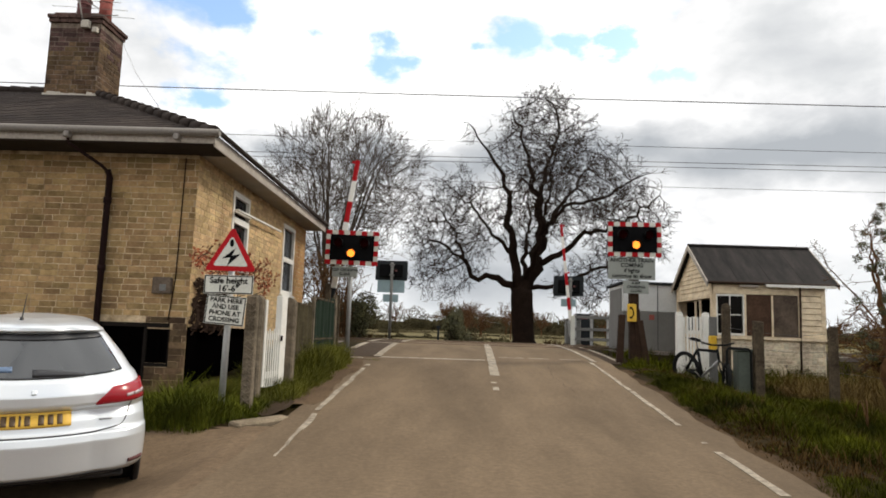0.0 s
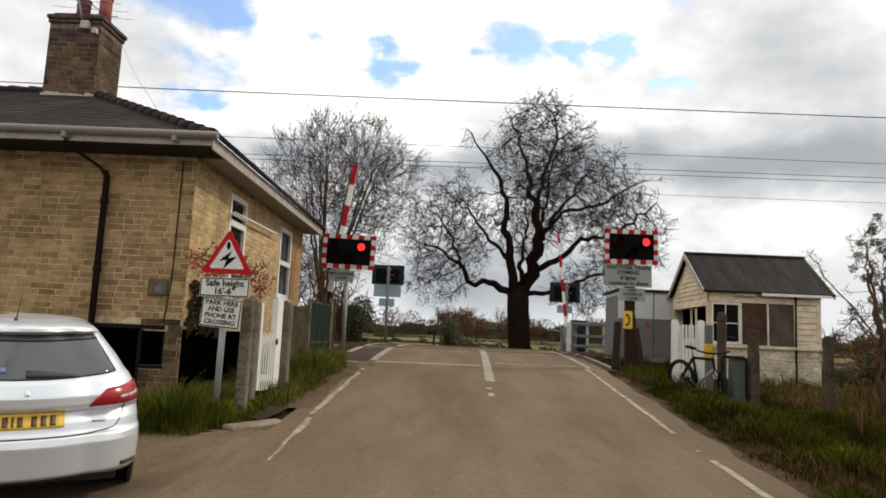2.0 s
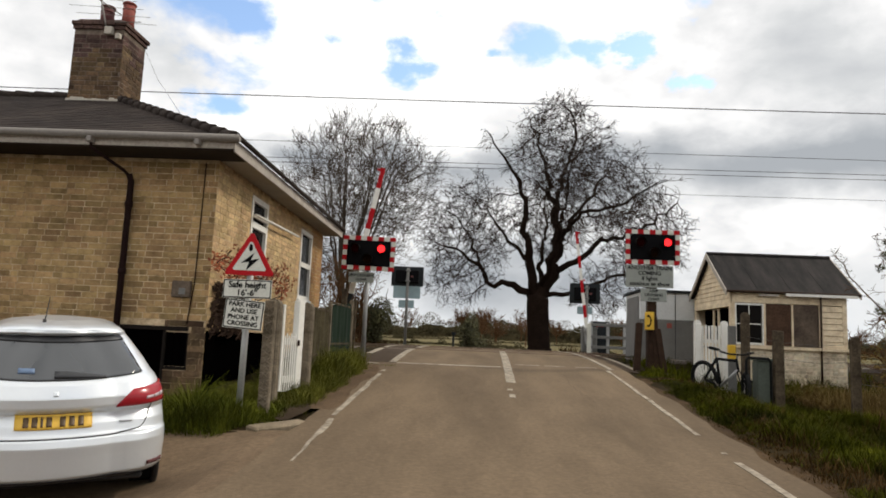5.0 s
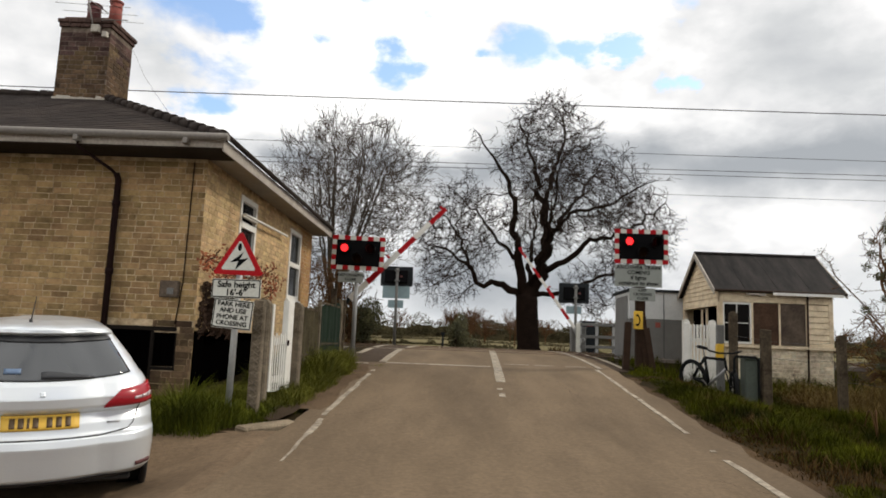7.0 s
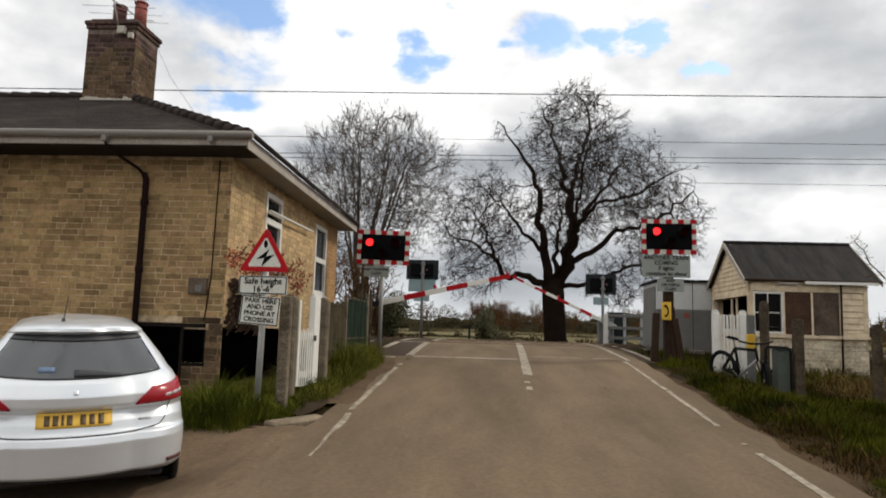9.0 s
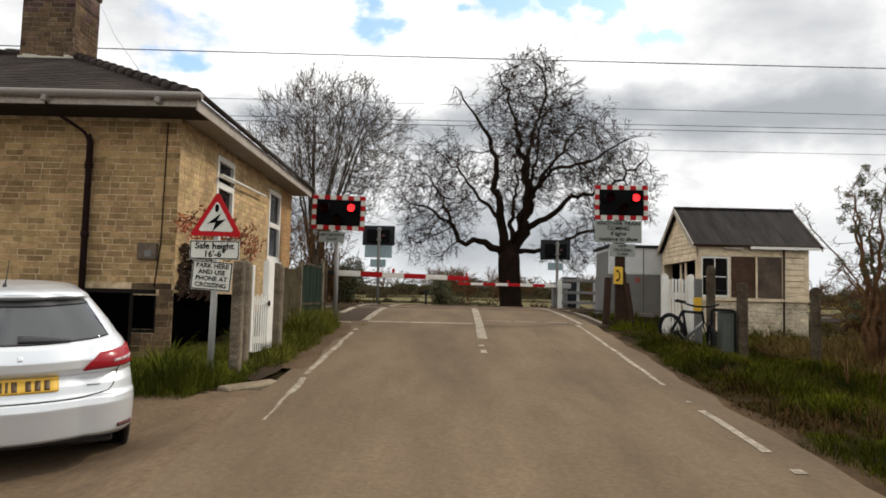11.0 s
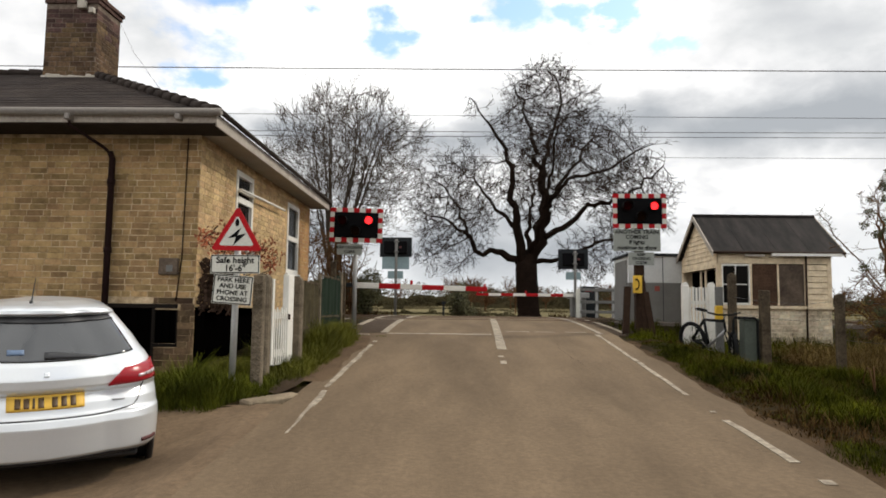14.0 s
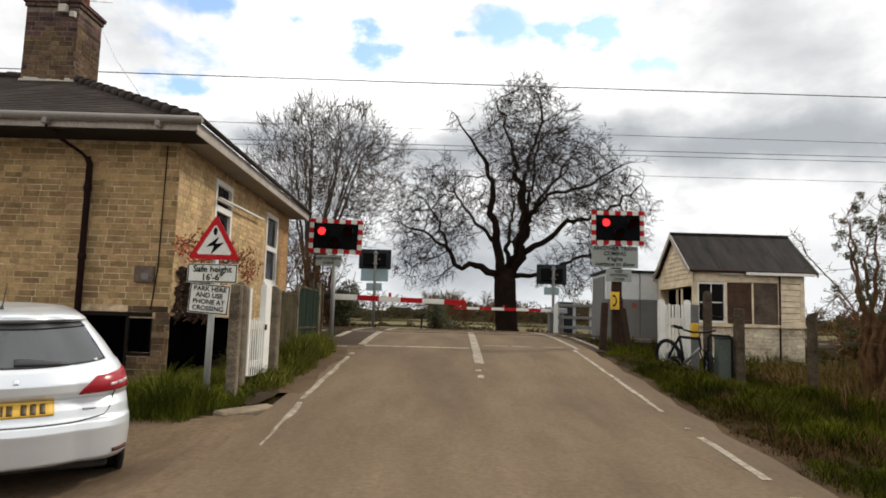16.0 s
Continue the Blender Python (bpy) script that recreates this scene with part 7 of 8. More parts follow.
# ---- beside the road ----
def house_side():
    # concrete post with a moulded diamond pattern
    p = thing("concrete_post", "weathered concrete fence post with a diamond pattern", "post", (-2.53, 8.6, 0))
    part("shaft", box(-0.065, 0.065, -0.06, 0.06, 0.4, 2.03, 0.012), "concrete", p)
    bm = bmesh.new()
    z = 0.7
    while z < 1.95:
        tube((-0.06, -0.062, z), (0.06, -0.062, z + 0.09), 0.009, seg=5, bm=bm)
        tube((0.06, -0.062, z), (-0.06, -0.062, z + 0.09), 0.009, seg=5, bm=bm)
        z += 0.09
    tagged(part("diamond_relief", bm, "concrete", p), kind="stuff")
    g = thing("gate_post", "round-topped weathered concrete gate post", "post", (-2.66, 9.25, 0), group="posts of the white gate")
    bm = box(-0.09, 0.09, -0.09, 0.09, 0.45, 2.0, 0.02)
    tube((0, -0.085, 1.99), (0, 0.085, 1.99), 0.088, seg=16, bm=bm)
    part("shaft", bm, "concrete", g)
    copy_thing(g, pose(-2.47, 10.3, 0.02))
    # white wicket gate
    gate = thing("wicket_gate", "white painted wooden picket gate between concrete posts", "gate")
    gate.matrix_basis = pose(-2.6, 9.38, 0.0, 0, 0, 83)
    part("stile", box(0, 0.07, -0.03, 0.03, 0.85, 2.02, 0.006), "white_paint", gate, "tall thin white closing stile")
    part("stile", box(0.55, 0.76, -0.04, 0.05, 0.85, 2.10, 0.008), "white_paint", gate, "tall white hanging post of the gate")
    for z in (1.0, 1.52):
        part("rail", box(0.07, 0.55, -0.02, 0.02, z - 0.045, z + 0.045, 0.004), "white_paint", gate)
    for k in range(6):
        x = 0.085 + k * 0.078
        part("picket", box(x, x + 0.028, -0.035, -0.021, 0.84, 1.60 + 0.03 * (k % 2), 0.004), "white_paint", gate)
    part("latch", box(0.53, 0.58, -0.065, -0.046, 1.46, 1.54, 0.006), "pipe_iron", gate, "dark iron latch")
    # green mesh fence towards the crossing
    f = thing("mesh_fence", "fence hung with green and brown netting between concrete posts", "fence")
    ys = [10.5, 12.7, 15.1, 15.7]
    top = lambda y: 2.02 + 0.075 * (y - 10.5)
    for k, y in enumerate(ys):
        x = -2.6 - 0.03 * k
        part("post", box(x - 0.035, x + 0.035, y - 0.04, y + 0.04, road_z(y) - 0.1, top(y) + 0.05, 0.012), "concrete" if k < 3 else "wood_grey", f, "weathered concrete fence post")
        if not k:
            continue
        y0, y1 = ys[k - 1] + 0.04, y - 0.04
        if k < 3:
            # netting hung in soft folds
            verts, faces, n = [], [], 44
            for i in range(n + 1):
                yy = y0 + (y1 - y0) * i / n
                for z in (road_z(yy) + 0.04, (road_z(yy) + top(yy)) / 2, top(yy) - 0.03 + 0.02 * math.sin(i * 0.7)):
                    verts.append((x + 0.022 * math.sin(i * 0.9 + z) + 0.01 * math.sin(i * 2.3), yy, z))
            for i in range(n):
                for j in range(2):
                    faces.append((i * 3 + j, i * 3 + 3 + j, i * 3 + 4 + j, i * 3 + 1 + j))
            net = raw("netting", verts, faces, "net_brown" if k == 1 else "green_metal", f, smooth=True)
            net["label"] = "faded brown screen netting" if k == 1 else "dark green screen netting hung in folds"
        else:
            for yy in np.arange(y0 + 0.02, y1 - 0.08, 0.15):
                part("pale", box(x - 0.012, x + 0.012, yy, yy + 0.07, road_z(yy) - 0.02, top(yy) - 0.06 + 0.05 * math.sin(yy * 31), 0.003), "wood_grey", f, "grey weathered fence pale")
        for u in (0.35, 0.97):
            part("rail", box(x - 0.018, x + 0.018, y0, y1, road_z(y) + u * (top(y) - road_z(y)) - 0.1, road_z(y) + u * (top(y) - road_z(y)) - 0.065), "wood_grey", f)
    # timber posts at the end of the fence
    for x, y, h in ((-2.75, 15.6, 2.4), (-2.95, 15.75, 2.7)):
        q = thing("timber_post", "dark weathered timber post", "post", (x, y, 0), group="timber posts at the crossing")
        part("shaft", box(-0.06, 0.06, -0.06, 0.06, 1.0, h, 0.012), "wood_grey", q)
    # kerb stone and step by the post
    k = thing("kerb_stone", "flat worn kerb stone at the edge of the grass", "kerb")
    k.matrix_basis = pose(-2.20, 8.02, road_z(8.02) - 0.04, 4, -2, 52)
    part("stone", box(-0.34, 0.40, -0.11, 0.11, -0.12, 0.05, 0.02), "kerb", k)
    # climbing rose on the side wall
    r = thing("climbing_rose", "straggling red-leaved climber against the brick wall", "climber")
    w = Wood(81)
    spots = []
    for n in range(0, 13, 2):
        p = Vector((HX + 0.1, 9.56 + 0.1 * n, 1.55))
        line = smooth_line([tuple(p), (HX + 0.16, 9.5 + 0.16 * n, 2.05), (HX + 0.2, 9.40 + 0.30 * n, 2.58 + 0.08 * (n % 4))], 4, w.rnd, 0.05)
        w.limb(line, 0.014, 0.006, 5)
        for j in range(6, len(line)):
            w.branch(line[j], w.way(Vector((0, 0, 1)), 1.0, 0.1), 0.22, 0.006, 1, 0.05, 0.3, 0.004, (0, 2))
            spots.append((tuple(line[j]), (0.12, 0.24, 0.16)))
    w.done("branchwork", "wood_brown", r)
    leaves("foliage", "leaf_red", r, [c for c in spots if c[0][2] > 2.28], 760, 0.034, 82)
    thicket = [((HX + 0.06, 9.58 + 0.05 * n, 1.66 + 0.13 * ((n * 7) % 5) + 0.02 * (n % 3)), (0.05, 0.12, 0.12)) for n in range(30)]
    leaves("dead_foliage", "wood_brown", r, thicket, 1900, 0.035, 83)


house_side()


def crossing_side():
    # white wicket gate by the hut
    g = thing("picket_gate", "white painted picket gate beside the hut", "gate", (4.80, 15.2, 0.0), -4)
    for x in (0.0, 0.55):
        bm = box(x - 0.07, x + 0.07, -0.07, 0.07, 0.85, 2.22, 0.015)
        tube((x, -0.06, 2.22), (x, 0.06, 2.22), 0.068, seg=12, bm=bm)
        part("post", bm, "white_paint", g)
    for k in range(6):
        x = 0.08 + k * 0.068
        part("picket", box(x, x + 0.044, -0.03, -0.008, 1.0, 2.17 + 0.015 * (k % 2), 0.004), "white_paint", g)
    for z in (1.2, 1.85):
        part("rail", box(0.07, 0.48, -0.006, 0.03, z - 0.04, z + 0.04), "white_paint", g)
    # brown posts round the right-hand signal
    for x, y, z1, lean in ((3.62, 15.7, 2.2, 3), (4.15, 15.9, 2.35, -4), (4.3, 15.85, 2.1, -9)):
        p = thing("timber_post", "dark brown timber post beside the signal", "post", group="timber posts at the crossing")
        p.matrix_basis = pose(x, y, 0.9, 0, lean, 0)
        part("shaft", box(-0.07, 0.07, -0.07, 0.07, -0.1, z1 - 0.9, 0.012), "wood_brown", p)
    # old fence posts in the verge
    for x, y, z1, w in ((5.31, 13.9, 2.36, 0.075), (5.55, 13.0, 2.06, 0.085), (6.38, 12.0, 1.92, 0.07), (7.9, 10.4, 1.7, 0.07)):
        p = thing("fence_post", "grey weathered wooden fence post in the verge", "post", (x, y, 0), group="old fence posts")
        bm = box(-w, w, -w * 0.8, w * 0.8, 0.2, z1, 0.015)
        for v in bm.verts:
            if v.co.z > z1 - 0.05:
                v.co.z += 0.04 * noise.noise((x * 3 + v.co.x * 9, y, 1))
        if w < 0.08:
            tube((0, -w * 0.75, z1 - 0.01), (0, w * 0.75, z1 - 0.01), w * 0.95, seg=14, bm=bm)
        part("shaft", bm, "wood_grey", p)
    f = thing("wire_fence", "thin slack wires strung between old posts", "fence")
    for z in (1.2, 1.55, 1.85):
        part("strand", line_tube([(5.31, 13.9, z + 0.1), (5.55, 13.0, z), (6.0, 12.45, z - 0.05), (6.38, 12.0, z), (7.9, 10.4, z - 0.15)], 0.003, 5), "wire", f)
    # yellow marker
    y = thing("marker_post", "short yellow marker post by the fence", "marker", (5.2, 14.3, 0))
    part("shaft", box(-0.075, 0.075, -0.04, 0.04, 0.75, 2.16, 0.01), "grey_paint", y)
    part("yellow_sleeve", box(-0.082, 0.06, -0.055, 0.055, 1.46, 1.78, 0.012), "yellow", y, "yellow sleeve round the post")
    # black hoop beside the cabinet
    h = thing("hoop_guard", "black bent steel hoop beside the cabinet", "guard rail")
    part("hoop", line_tube([(4.97, 12.98, 0.5), (4.97, 12.98, 1.49), (5.0, 12.98, 1.55), (5.36, 12.96, 1.54), (5.40, 12.96, 1.48), (5.40, 12.96, 0.5)], 0.024, 8), "rubber", h)
    part("lower_rail", tube((4.97, 12.98, 1.12), (5.08, 13.0, 1.12), 0.02), "rubber", h)
    # green-grey cabinet
    c = thing("equipment_cabinet", "green-grey steel cabinet in the grass", "cabinet", (5.42, 13.25, 0), -8)
    part("case", box(-0.19, 0.19, -0.18, 0.18, 0.45, 1.50, 0.02), "cab_green", c)
    part("lid", box(-0.21, 0.21, -0.20, 0.20, 1.50, 1.54, 0.01), "cab_green", c)
    part("door_seam", box(-0.15, 0.15, -0.186, -0.181, 0.65, 1.44), "cab_green", c)
    part("lock", box(0.12, 0.16, -0.2, -0.187, 1.0, 1.08), "pipe_iron", c)


crossing_side()


def bicycle():
    b = thing("bicycle", "black and silver bicycle leaning against a fence post", "bicycle")
    rear, front, r = Vector((0, 0, 0.34)), Vector((1.04, 0, 0.34)), 0.325
    turn = math.radians(36)  # the front wheel is turned aside
    fore, side = Vector((math.cos(turn), -math.sin(turn), 0)), Vector((math.sin(turn), math.cos(turn), 0))
    for c, along, axle in ((rear, Vector((1, 0, 0)), Vector((0, 1, 0))), (front, fore, side)):
        w = part("wheel", ring(c, axle, r, 0.04, 32, 8), "rubber", b, "black tyre on a thin rim")
        part("rim", ring(c, axle, r - 0.028, 0.01, 32, 6), "grey_gutter", w)
        bm = bmesh.new()
        for k in range(16):
            a = 2 * math.pi * k / 16
            tube(c, c + (along * math.cos(a) + Vector((0, 0, math.sin(a)))) * (r - 0.03), 0.0025, seg=4, bm=bm)
        tagged(part("spokes", bm, "grey_gutter", w), kind="stuff")
        part("hub", tube(c - axle * 0.05, c + axle * 0.05, 0.022, seg=10), "grey_gutter", w)
    crank, seat, head, head_lo = Vector((0.42, 0, 0.30)), Vector((0.30, 0, 0.80)), Vector((0.80, 0, 0.86)), Vector((0.84, 0, 0.70))
    for p, q, m in ((crank, seat, "rubber"), (seat, head, "rubber"), (crank, head_lo, "grey_steel"), (rear, crank, "rubber"), (rear, seat, "rubber")):
        part("frame_tube", tube(p, q, 0.027, seg=8), m, b)
    part("head_tube", tube(head + Vector((-0.01, 0, 0.04)), head_lo - Vector((-0.01, 0, 0.04)), 0.023, seg=8), "rubber", b)
    for s in (-0.05, 0.05):
        part("fork_blade", tube(head_lo + Vector((0.01, 0, -0.03)) + side * s * 0.6, front + side * s, 0.013, seg=8), "rubber", b)
    part("seat_post", tube(seat, seat + Vector((-0.04, 0, 0.17)), 0.013, seg=8), "grey_gutter", b)
    bm = box(-0.15, 0.13, -0.035, 0.035, 0, 0.05, 0.02, seg=2)
    for v in bm.verts:
        k = (v.co.x + 0.15) / 0.28
        v.co.y *= 2.1 - 1.6 * k
    part("saddle", bm, "rubber", b).matrix_basis = pose(0.26, 0, 0.96)
    part("stem", tube(head + Vector((-0.01, 0, 0.03)), head + Vector((0.04, 0, 0.13)), 0.015, seg=8), "grey_gutter", b)
    part("handlebar", line_tube([head + fore * u + side * v + Vector((0, 0, h)) for u, v, h in ((-0.02, -0.29, 0.16), (0.05, -0.12, 0.13), (0.05, 0.12, 0.13), (-0.02, 0.29, 0.16))], 0.018, 8), "rubber", b)
    part("chainring", ring(crank + Vector((0, 0.045, 0)), (0, 1, 0), 0.085, 0.008, 20, 6), "grey_gutter", b)
    for s in (-1, 1):
        part("crank_arm", tube(crank + Vector((0, s * 0.06, 0)), crank + Vector((s * 0.12, s * 0.07, -s * 0.11)), 0.01, seg=6), "grey_gutter", b)
        part("pedal", box(-0.045, 0.045, -0.04, 0.04, -0.012, 0.012, 0.004), "rubber", b).matrix_basis = pose(0.42 + s * 0.12, s * 0.11, 0.30 - s * 0.11)
    b.matrix_basis = pose(4.58, 14.1, 0.76, 7, 9, -64)


bicycle()


def dead_stems():
    """Pale arching bramble stems in the rough."""
    rnd = random.Random(77)
    s = thing("dead_brambles", "pale dead bramble stems arching through the rough", "bramble", (6.2, 9.4, 0.45))
    for k in range(11):
        x, y = rnd.uniform(-0.5, 0.9), rnd.uniform(-0.5, 0.6)
        a, reach, h = rnd.uniform(0, 6.28), rnd.uniform(0.25, 0.55), rnd.uniform(0.25, 0.6)
        pts = [(x + reach * u * math.cos(a), y + reach * u * math.sin(a), h * 4 * u * (1 - u) + 0.1 * rnd.random() * (0 < u < 1)) for u in (0, 0.15, 0.35, 0.55, 0.75, 0.92)]
        part("stem", line_tube(pts, rnd.uniform(0.008, 0.016), 6), "thorn_bark", s)


dead_stems()


def overhead_line():
    m = thing("line_mast", "grey steel railway mast with a bracket arm", "mast", (16.9, 25.2, 0))
    for y, z0, z1, r in ((17.6, 7.90, 7.82, 0.017), (19.6, 7.24, 7.16, 0.010), (21.2, 7.13, 7.16, 0.012), (21.3, 7.01, 7.03, 0.012), (24.4, 7.08, 7.08, 0.010)):
        pts = [(x - 16.9, y - 25.2, z0 + (z1 - z0) * (x + 12) / 24 + 0.00012 * (x - 4) ** 2) for x in np.arange(-70, 75, 4.0)]
        part("overhead_wire", line_tube(pts, r * 0.75, 6), "wire", m, "thin dark overhead wire")
    bm = box(-0.13, 0.13, -0.11, -0.085, 0.9, 8.25)
    box(-0.13, 0.13, 0.085, 0.11, 0.9, 8.25, bm=bm)
    box(-0.012, 0.012, -0.085, 0.085, 0.9, 8.25, bm=bm)
    bmesh.ops.remove_doubles(bm, verts=bm.verts, dist=1e-4)
    part("column", bm, "grey_steel", m)
    part("top_bracket", box(-0.16, 0.55, -0.05, 0.05, 8.1, 8.25, 0.01), "grey_steel", m)
    part("bracket_arm", line_tube([(0.1, 0, 7.35), (1.1, -0.4, 7.6), (2.0, -0.8, 7.8)], 0.03, 8), "grey_steel", m)
    part("stay", line_tube([(0.1, 0, 6.4), (1.2, -0.4, 7.55)], 0.025, 8), "grey_steel", m)
    part("registration_arm", line_tube([(0.1, 0, 6.7), (1.6, -0.6, 7.1)], 0.02, 8), "grey_steel", m)
    for x, z in ((0.45, 7.44), (0.5, 6.82), (0.3, 6.1)):
        part("insulator", tube((x - 0.15, 0, z - 0.05), (x + 0.15, 0, z + 0.03), 0.07, seg=10), "wood_brown", m, "brown ribbed insulator")
    part("drop_wire", line_tube([(-6.89, 13.2, 7.28), (-6.0, 12.1, 6.2), (-4.9, 10.75, 5.12)], 0.003, 4), "wire", house, "thin aerial lead down to the roof")
    part("telephone_wire", line_tube([(-7.0, 12.56, 7.83), (-6.0, 9.0, 7.45), (-3.2, 0.0, 6.6), (1.1, -15.0, 6.3)], 0.007, 5), "wire", house, "thin telephone wire from the chimney")
    p = thing("field_post", "dark post standing in the field edge", "post", (-1.15, 42, 0), group="field posts")
    part("shaft", box(-0.06, 0.06, -0.06, 0.06, 0.2, 2.0, 0.01), "sign_backs", p)
    part("cap", box(-0.12, 0.12, -0.07, 0.07, 2.0, 2.15, 0.01), "sign_backs", p)


overhead_line()


# ---- grass ----
def blades(name, mat, lab, n, pick, height, seed, width=0.006):
    """Tufts of bent grass blades; pick(rnd) gives a place and a height factor, or nothing."""
    rnd = random.Random(seed)
    verts, faces = [], []
    made = 0
    while made < n:
        spot = pick(rnd)
        if spot is None:
            continue
        x, y, k = spot
        for _ in range(5):
            bx, by = x + rnd.gauss(0, 0.03), y + rnd.gauss(0, 0.03)
            z = ground_z(bx, by) - 0.02
            h = height * k * rnd.uniform(0.5, 1.2)
            a, lean = rnd.uniform(0, 6.28), rnd.uniform(0.2, 1.1) * h
            dx, dy = math.cos(a), math.sin(a)
            w = width * rnd.uniform(0.7, 1.5)
            b = len(verts)
            verts += [(bx - dy * w, by + dx * w, z), (bx + dy * w, by - dx * w, z),
                      (bx + dx * lean * 0.4 + dy * w * 0.7, by + dy * lean * 0.4 - dx * w * 0.7, z + h * 0.6), (bx + dx * lean * 0.4 - dy * w * 0.7, by + dy * lean * 0.4 + dx * w * 0.7, z + h * 0.6),
                      (bx + dx * lean, by + dy * lean, z + h)]
            faces += [(b, b + 1, b + 2, b + 3), (b + 3, b + 2, b + 4)]
            made += 1
    ob = raw(name, verts, faces, mat)
    tagged(ob, lab, "grass", kind="stuff")


def in_patch(x0, x1, y0, y1, edge):
    def pick(rnd):
        x, y = rnd.uniform(x0, x1), rnd.uniform(y0, y1)
        lump = noise.noise((x * 1.7, y * 1.7, 7)) + 0.6 * noise.noise((x * 4.1, y * 4.1, 2))
        k = edge(x, y) * max(0.12, 0.85 + 0.75 * lump)
        return (x, y, k) if k > 0.15 else None
    return pick


blades("grass", "grass_blade", "tufts of long green grass before the cottage", 34000,
       in_patch(-6.5, -2.15, 7.2, 9.4, lambda x, y: ease(7.4, 7.75, y + 0.12 * noise.noise((x * 2, 0, 0)) - 0.65 * ease(-2.85, -2.35, x)) * ease(-2.1, -2.4, x) * (0.75 + 1.15 * ease(-2.5, -2.68, x) * ease(7.5, 7.75, y) * ease(8.6, 8.1, y) - 0.15 * ease(8.3, 9.0, y))), 0.22, 91, 0.004)
blades("grass", "grass_bank", "tufts of long yellow-green grass on the bank beside the fence", 36000,
       in_patch(-3.3, -1.85, 9.0, 15.6, lambda x, y: ease(-1.95 - 0.6 * ease(13.5, 14.6, y), -2.25 - 0.6 * ease(13.5, 14.6, y), x + 0.1 * noise.noise((y * 2, 0, 3))) * (0.6 + 0.7 * ease(9, 12, y)) * ease(15.6, 14.9, y)), 0.33, 92, 0.004)
blades("grass", "grass_bank", "low weeds creeping over the end of the footway", 2200,
       in_patch(-2.7, -1.55, 14.0, 14.7, lambda x, y: 1.0 - abs(y - 14.35) / 0.38), 0.13, 97, 0.006)
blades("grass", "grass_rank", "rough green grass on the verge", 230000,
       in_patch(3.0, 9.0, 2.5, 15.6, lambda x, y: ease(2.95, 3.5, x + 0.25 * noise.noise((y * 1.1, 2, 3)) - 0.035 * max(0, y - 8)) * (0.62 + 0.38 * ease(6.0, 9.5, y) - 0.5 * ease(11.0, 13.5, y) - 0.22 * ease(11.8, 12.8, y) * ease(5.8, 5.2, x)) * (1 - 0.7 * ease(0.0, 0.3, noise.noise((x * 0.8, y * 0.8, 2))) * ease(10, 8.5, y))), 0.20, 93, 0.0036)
blades("grass", "grass_dry", "dry brown grass stems and dead bramble on the verge", 26000,
       in_patch(3.2, 9.5, 2.8, 14.5, lambda x, y: max(ease(4.2, 6.0, x) * 0.4, 0.9 * ease(3.2, 3.7, x) * (noise.noise((x * 0.8, y * 0.8, 2)) > 0.05)) * (1 - 0.5 * ease(11.0, 13.5, y) * ease(6.0, 5.4, x))), 0.26, 94, 0.005)
blades("grass", "grass_dry", "short withered grass and dead leaves on bare patches of the verge", 12000,
       in_patch(3.15, 6.5, 2.5, 9.5, lambda x, y: 1.0 if noise.noise((x * 0.8, y * 0.8, 2)) > 0.08 else 0.0), 0.08, 99, 0.006)
blades("grass", "grass_straw", "tall straw-coloured dead grass beyond the old posts", 16000,
       in_patch(6.1, 9.5, 10.8, 14.5, lambda x, y: ease(6.0, 6.8, x)), 0.42, 98, 0.0035)
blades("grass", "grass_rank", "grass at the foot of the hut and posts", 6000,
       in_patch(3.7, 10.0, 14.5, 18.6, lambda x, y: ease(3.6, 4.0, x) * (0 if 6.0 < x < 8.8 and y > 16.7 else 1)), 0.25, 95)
blades("grass", "grass_dry", "pale rough grass beyond the railway", 8000,
       in_patch(-9, 12, 28.0, 45.0, lambda x, y: max(ease(-2.4, -3.0, x), ease(3.3, 3.9, x))), 0.35, 96, 0.012)

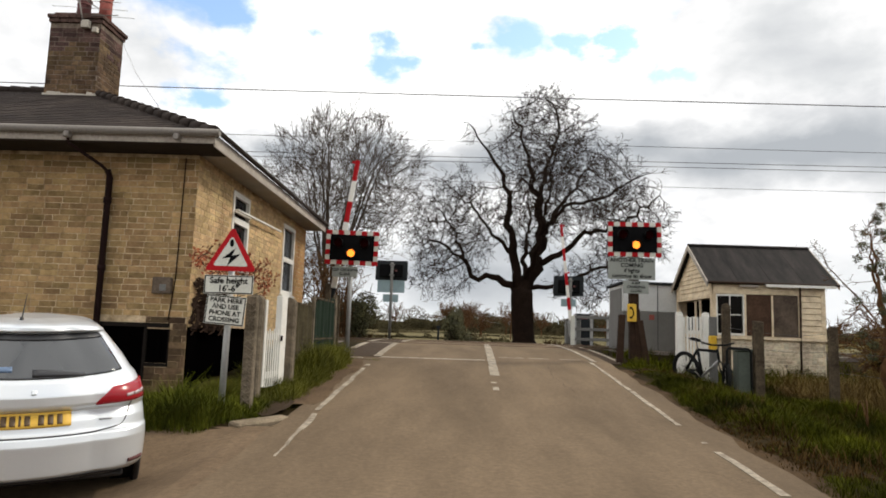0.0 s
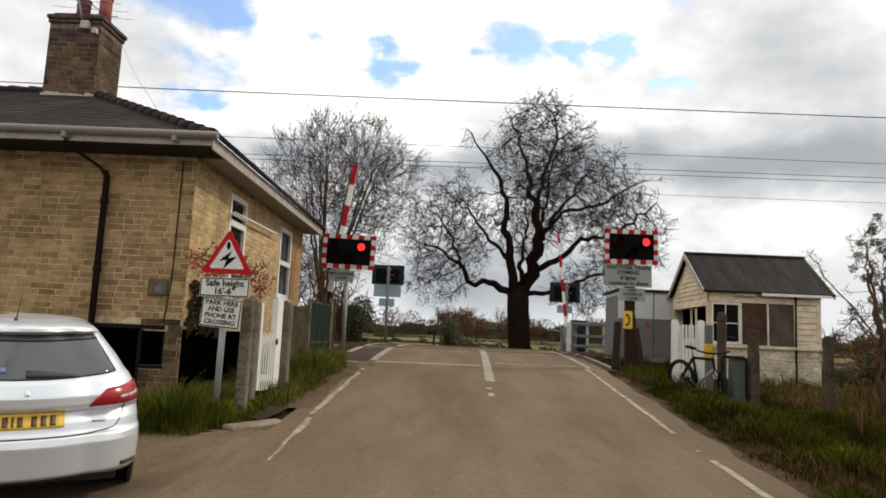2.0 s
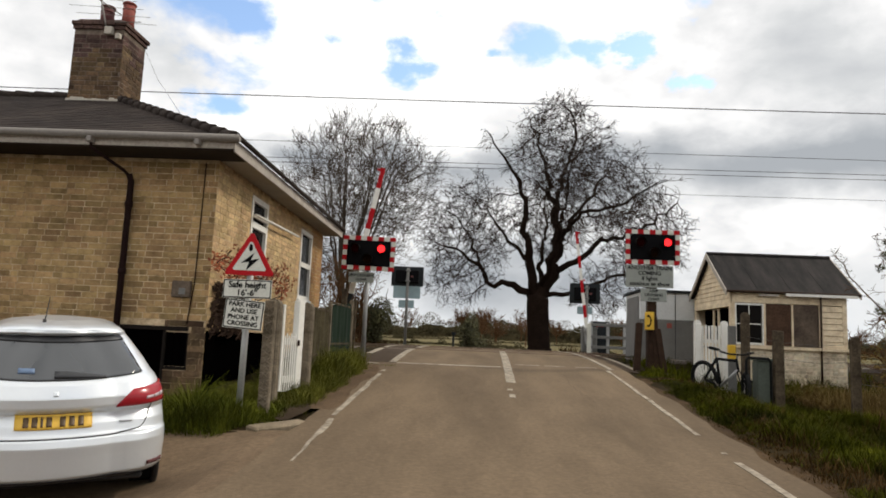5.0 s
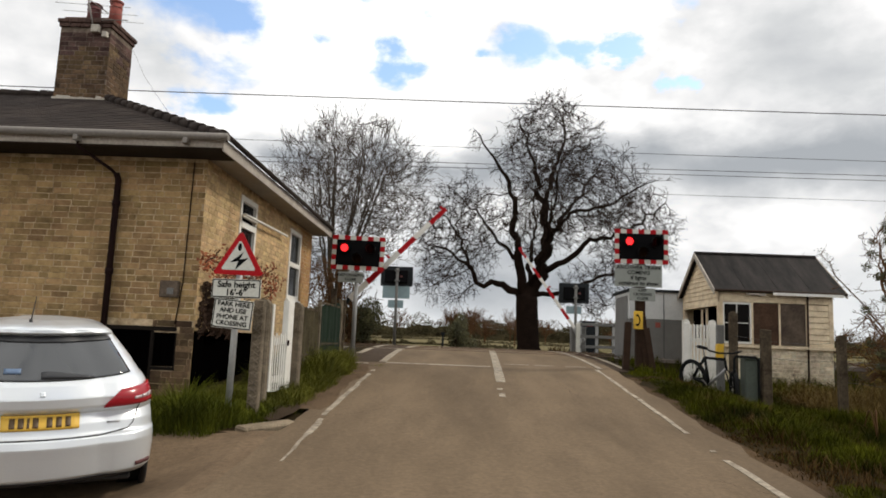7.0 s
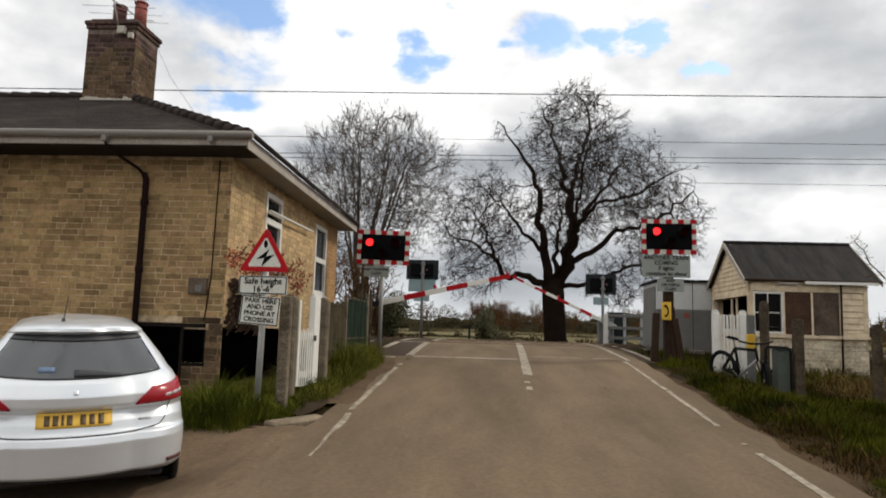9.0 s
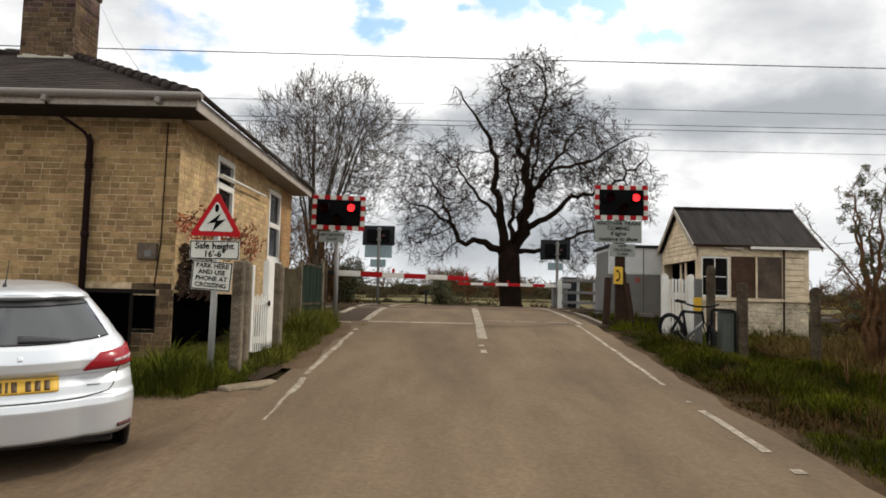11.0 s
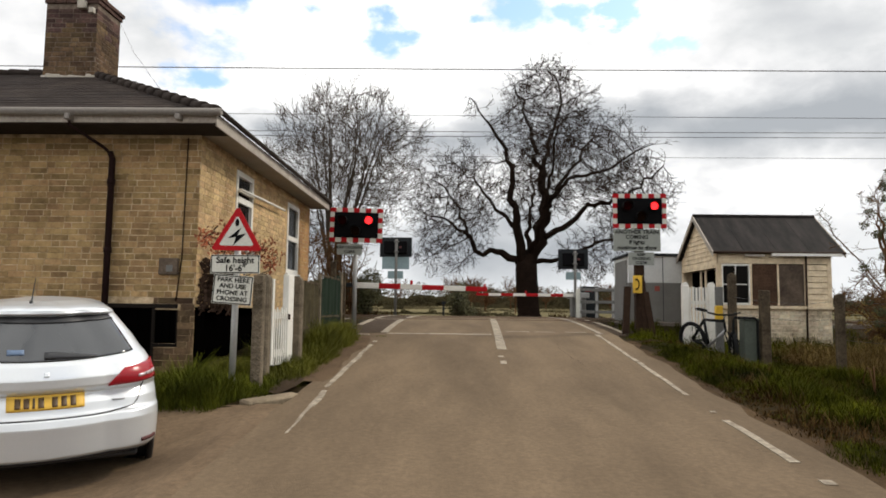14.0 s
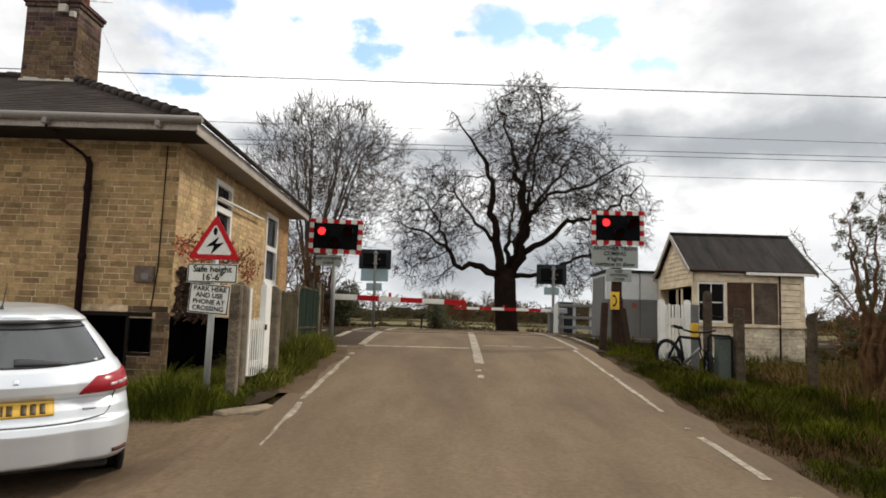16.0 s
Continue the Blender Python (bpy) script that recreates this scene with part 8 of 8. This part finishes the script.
# ---- bricks of the cottage ----
def house_bricks():
    rnd = random.Random(5)
    top = HZ1 - 0.03
    allb = clear_of(course_bricks(-8.2, HX + 0.006, HZ0 + 0.1, top, rnd), [(a - 0.01, b + 0.01, c - 0.01, d + 0.07) for a, b, c, d in FRONT_HOLES] + [(-5.02, -3.90, 1.595, 1.665)])
    near = [b for b in allb if b[0] > -5.6 and 1.7 < b[2] < 3.4]
    near = sorted(near, key=lambda b: -b[0])[:300]
    chosen = set(near)
    # darker bricks round the hatches: stain and shade both put into the colour
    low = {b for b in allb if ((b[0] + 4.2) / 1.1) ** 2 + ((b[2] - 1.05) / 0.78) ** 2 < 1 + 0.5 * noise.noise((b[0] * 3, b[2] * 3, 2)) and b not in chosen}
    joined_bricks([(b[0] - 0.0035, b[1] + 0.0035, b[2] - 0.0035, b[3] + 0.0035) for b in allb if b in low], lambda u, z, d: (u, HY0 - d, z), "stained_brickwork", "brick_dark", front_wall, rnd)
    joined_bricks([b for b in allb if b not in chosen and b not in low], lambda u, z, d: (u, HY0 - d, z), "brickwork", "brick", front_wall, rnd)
    shared = {}
    for lo, hi, z0, z1 in near:
        w = round((hi - lo) * 100) / 100
        if w not in shared:
            h, c = (COURSE - 0.010) / 2, 0.004
            bm = bmesh.new()
            a = [bm.verts.new((x, 0, z)) for x, z in ((-w / 2, -h), (w / 2, -h), (w / 2, h), (-w / 2, h))]
            b = [bm.verts.new((x, -0.0055, z)) for x, z in ((-w / 2 + c, -h + c), (w / 2 - c, -h + c), (w / 2 - c, h - c), (-w / 2 + c, h - c))]
            bm.faces.new(b)
            for k in range(4):
                bm.faces.new((a[k], a[(k + 1) % 4], b[(k + 1) % 4], b[k]))
            me = bpy.data.meshes.new("brick")
            bm.to_mesh(me)
            bm.free()
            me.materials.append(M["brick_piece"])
            shared[w] = me
        ob = new("brick", shared[w])
        ob.parent = front_wall
        ob.location = ((lo + hi) / 2, HY0 + rnd.uniform(-0.002, 0.002), (z0 + z1) / 2)
        ob.rotation_euler = (rnd.gauss(0, 0.006), rnd.gauss(0, 0.006), rnd.gauss(0, 0.008))
    side = clear_of(course_bricks(HY0 - 0.006, HY1, HZ0 + 0.1, top, rnd), [(a - 0.01, b + 0.01, c - 0.08, d + 0.01) for a, b, c, d in SIDE_HOLES])
    # the side wall takes the brick colour that has sunlight in it
    joined_bricks([b for b in side if b[1] < 15.45], lambda u, z, d: (HX + d, u, z), "brickwork", "brick_sunlit", side_wall, rnd)
    joined_bricks([b for b in side if b[1] >= 15.45], lambda u, z, d: (HX + d, u, z), "brickwork", "brick_orange", side_wall, rnd)


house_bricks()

# ---- what moves ----

def disc_rows(home, changes, lit):
    """Rows for a lens disc that turns about its upright axis: face 0 lit, face 180 dark."""
    angle = 0 if lit else 180
    rows = [(0.0, angle)]
    for t in changes:
        t += 0.02 if angle % 360 == 0 else -0.02  # the lamps overlap a little
        a, b = t - 0.05, t + 0.05
        rows += [(a, angle), (a + 0.034, angle + 60), (a + 0.068, angle + 120), (b + 0.001, angle + 180)]
        angle += 180
    rows.append((16.0, angle))
    clean = [r for k, r in enumerate(rows) if k == 0 or frame(r[0]) > frame(rows[k - 1][0])]
    x, y, z = home
    return [(t, pose(x, y, z, 0, 0, a)) for t, a in clean]


def motions():
    half = 0.757 / 2
    swaps = [0.6 + half * k for k in range(41) if 0.6 + half * k < 15.95]
    for lenses in (left_lenses, right_lenses):
        homes = [tuple(l.matrix_basis.translation) for l in lenses]
        walk(lenses[0], disc_rows(homes[0], swaps, False))
        walk(lenses[1], disc_rows(homes[1], [0.17] + swaps, False))
        walk(lenses[2], disc_rows(homes[2], [0.16], True))
    x, y, z = LEFT_PIVOT
    walk(left_boom, [(t, pose(x, y, z, 0, -a, 0)) for t, a in LEFT_FALL])
    x, y, z = RIGHT_PIVOT
    walk(right_boom, [(t, pose(x, y, z, 0, a, 0)) for t, a in RIGHT_FALL])


LEFT_FALL = [(0.0, 82), (4.5, 82), (4.9, 80), (5.6, 69), (6.3, 57.3), (7.0, 45.7), (7.6, 36.2), (8.2, 27.0), (8.7, 18.6), (9.0, 13.0), (9.2, 9.0), (9.9, 1.0), (10.2, -0.9), (11.0, -1.2), (16.0, -1.2)]
RIGHT_FALL = [(0.0, 84), (4.8, 84), (5.2, 81), (7.0, 54), (7.6, 46), (8.4, 34.5), (9.2, 21.5), (10.3, 2.5), (10.7, 0), (16.0, 0)]
motions()
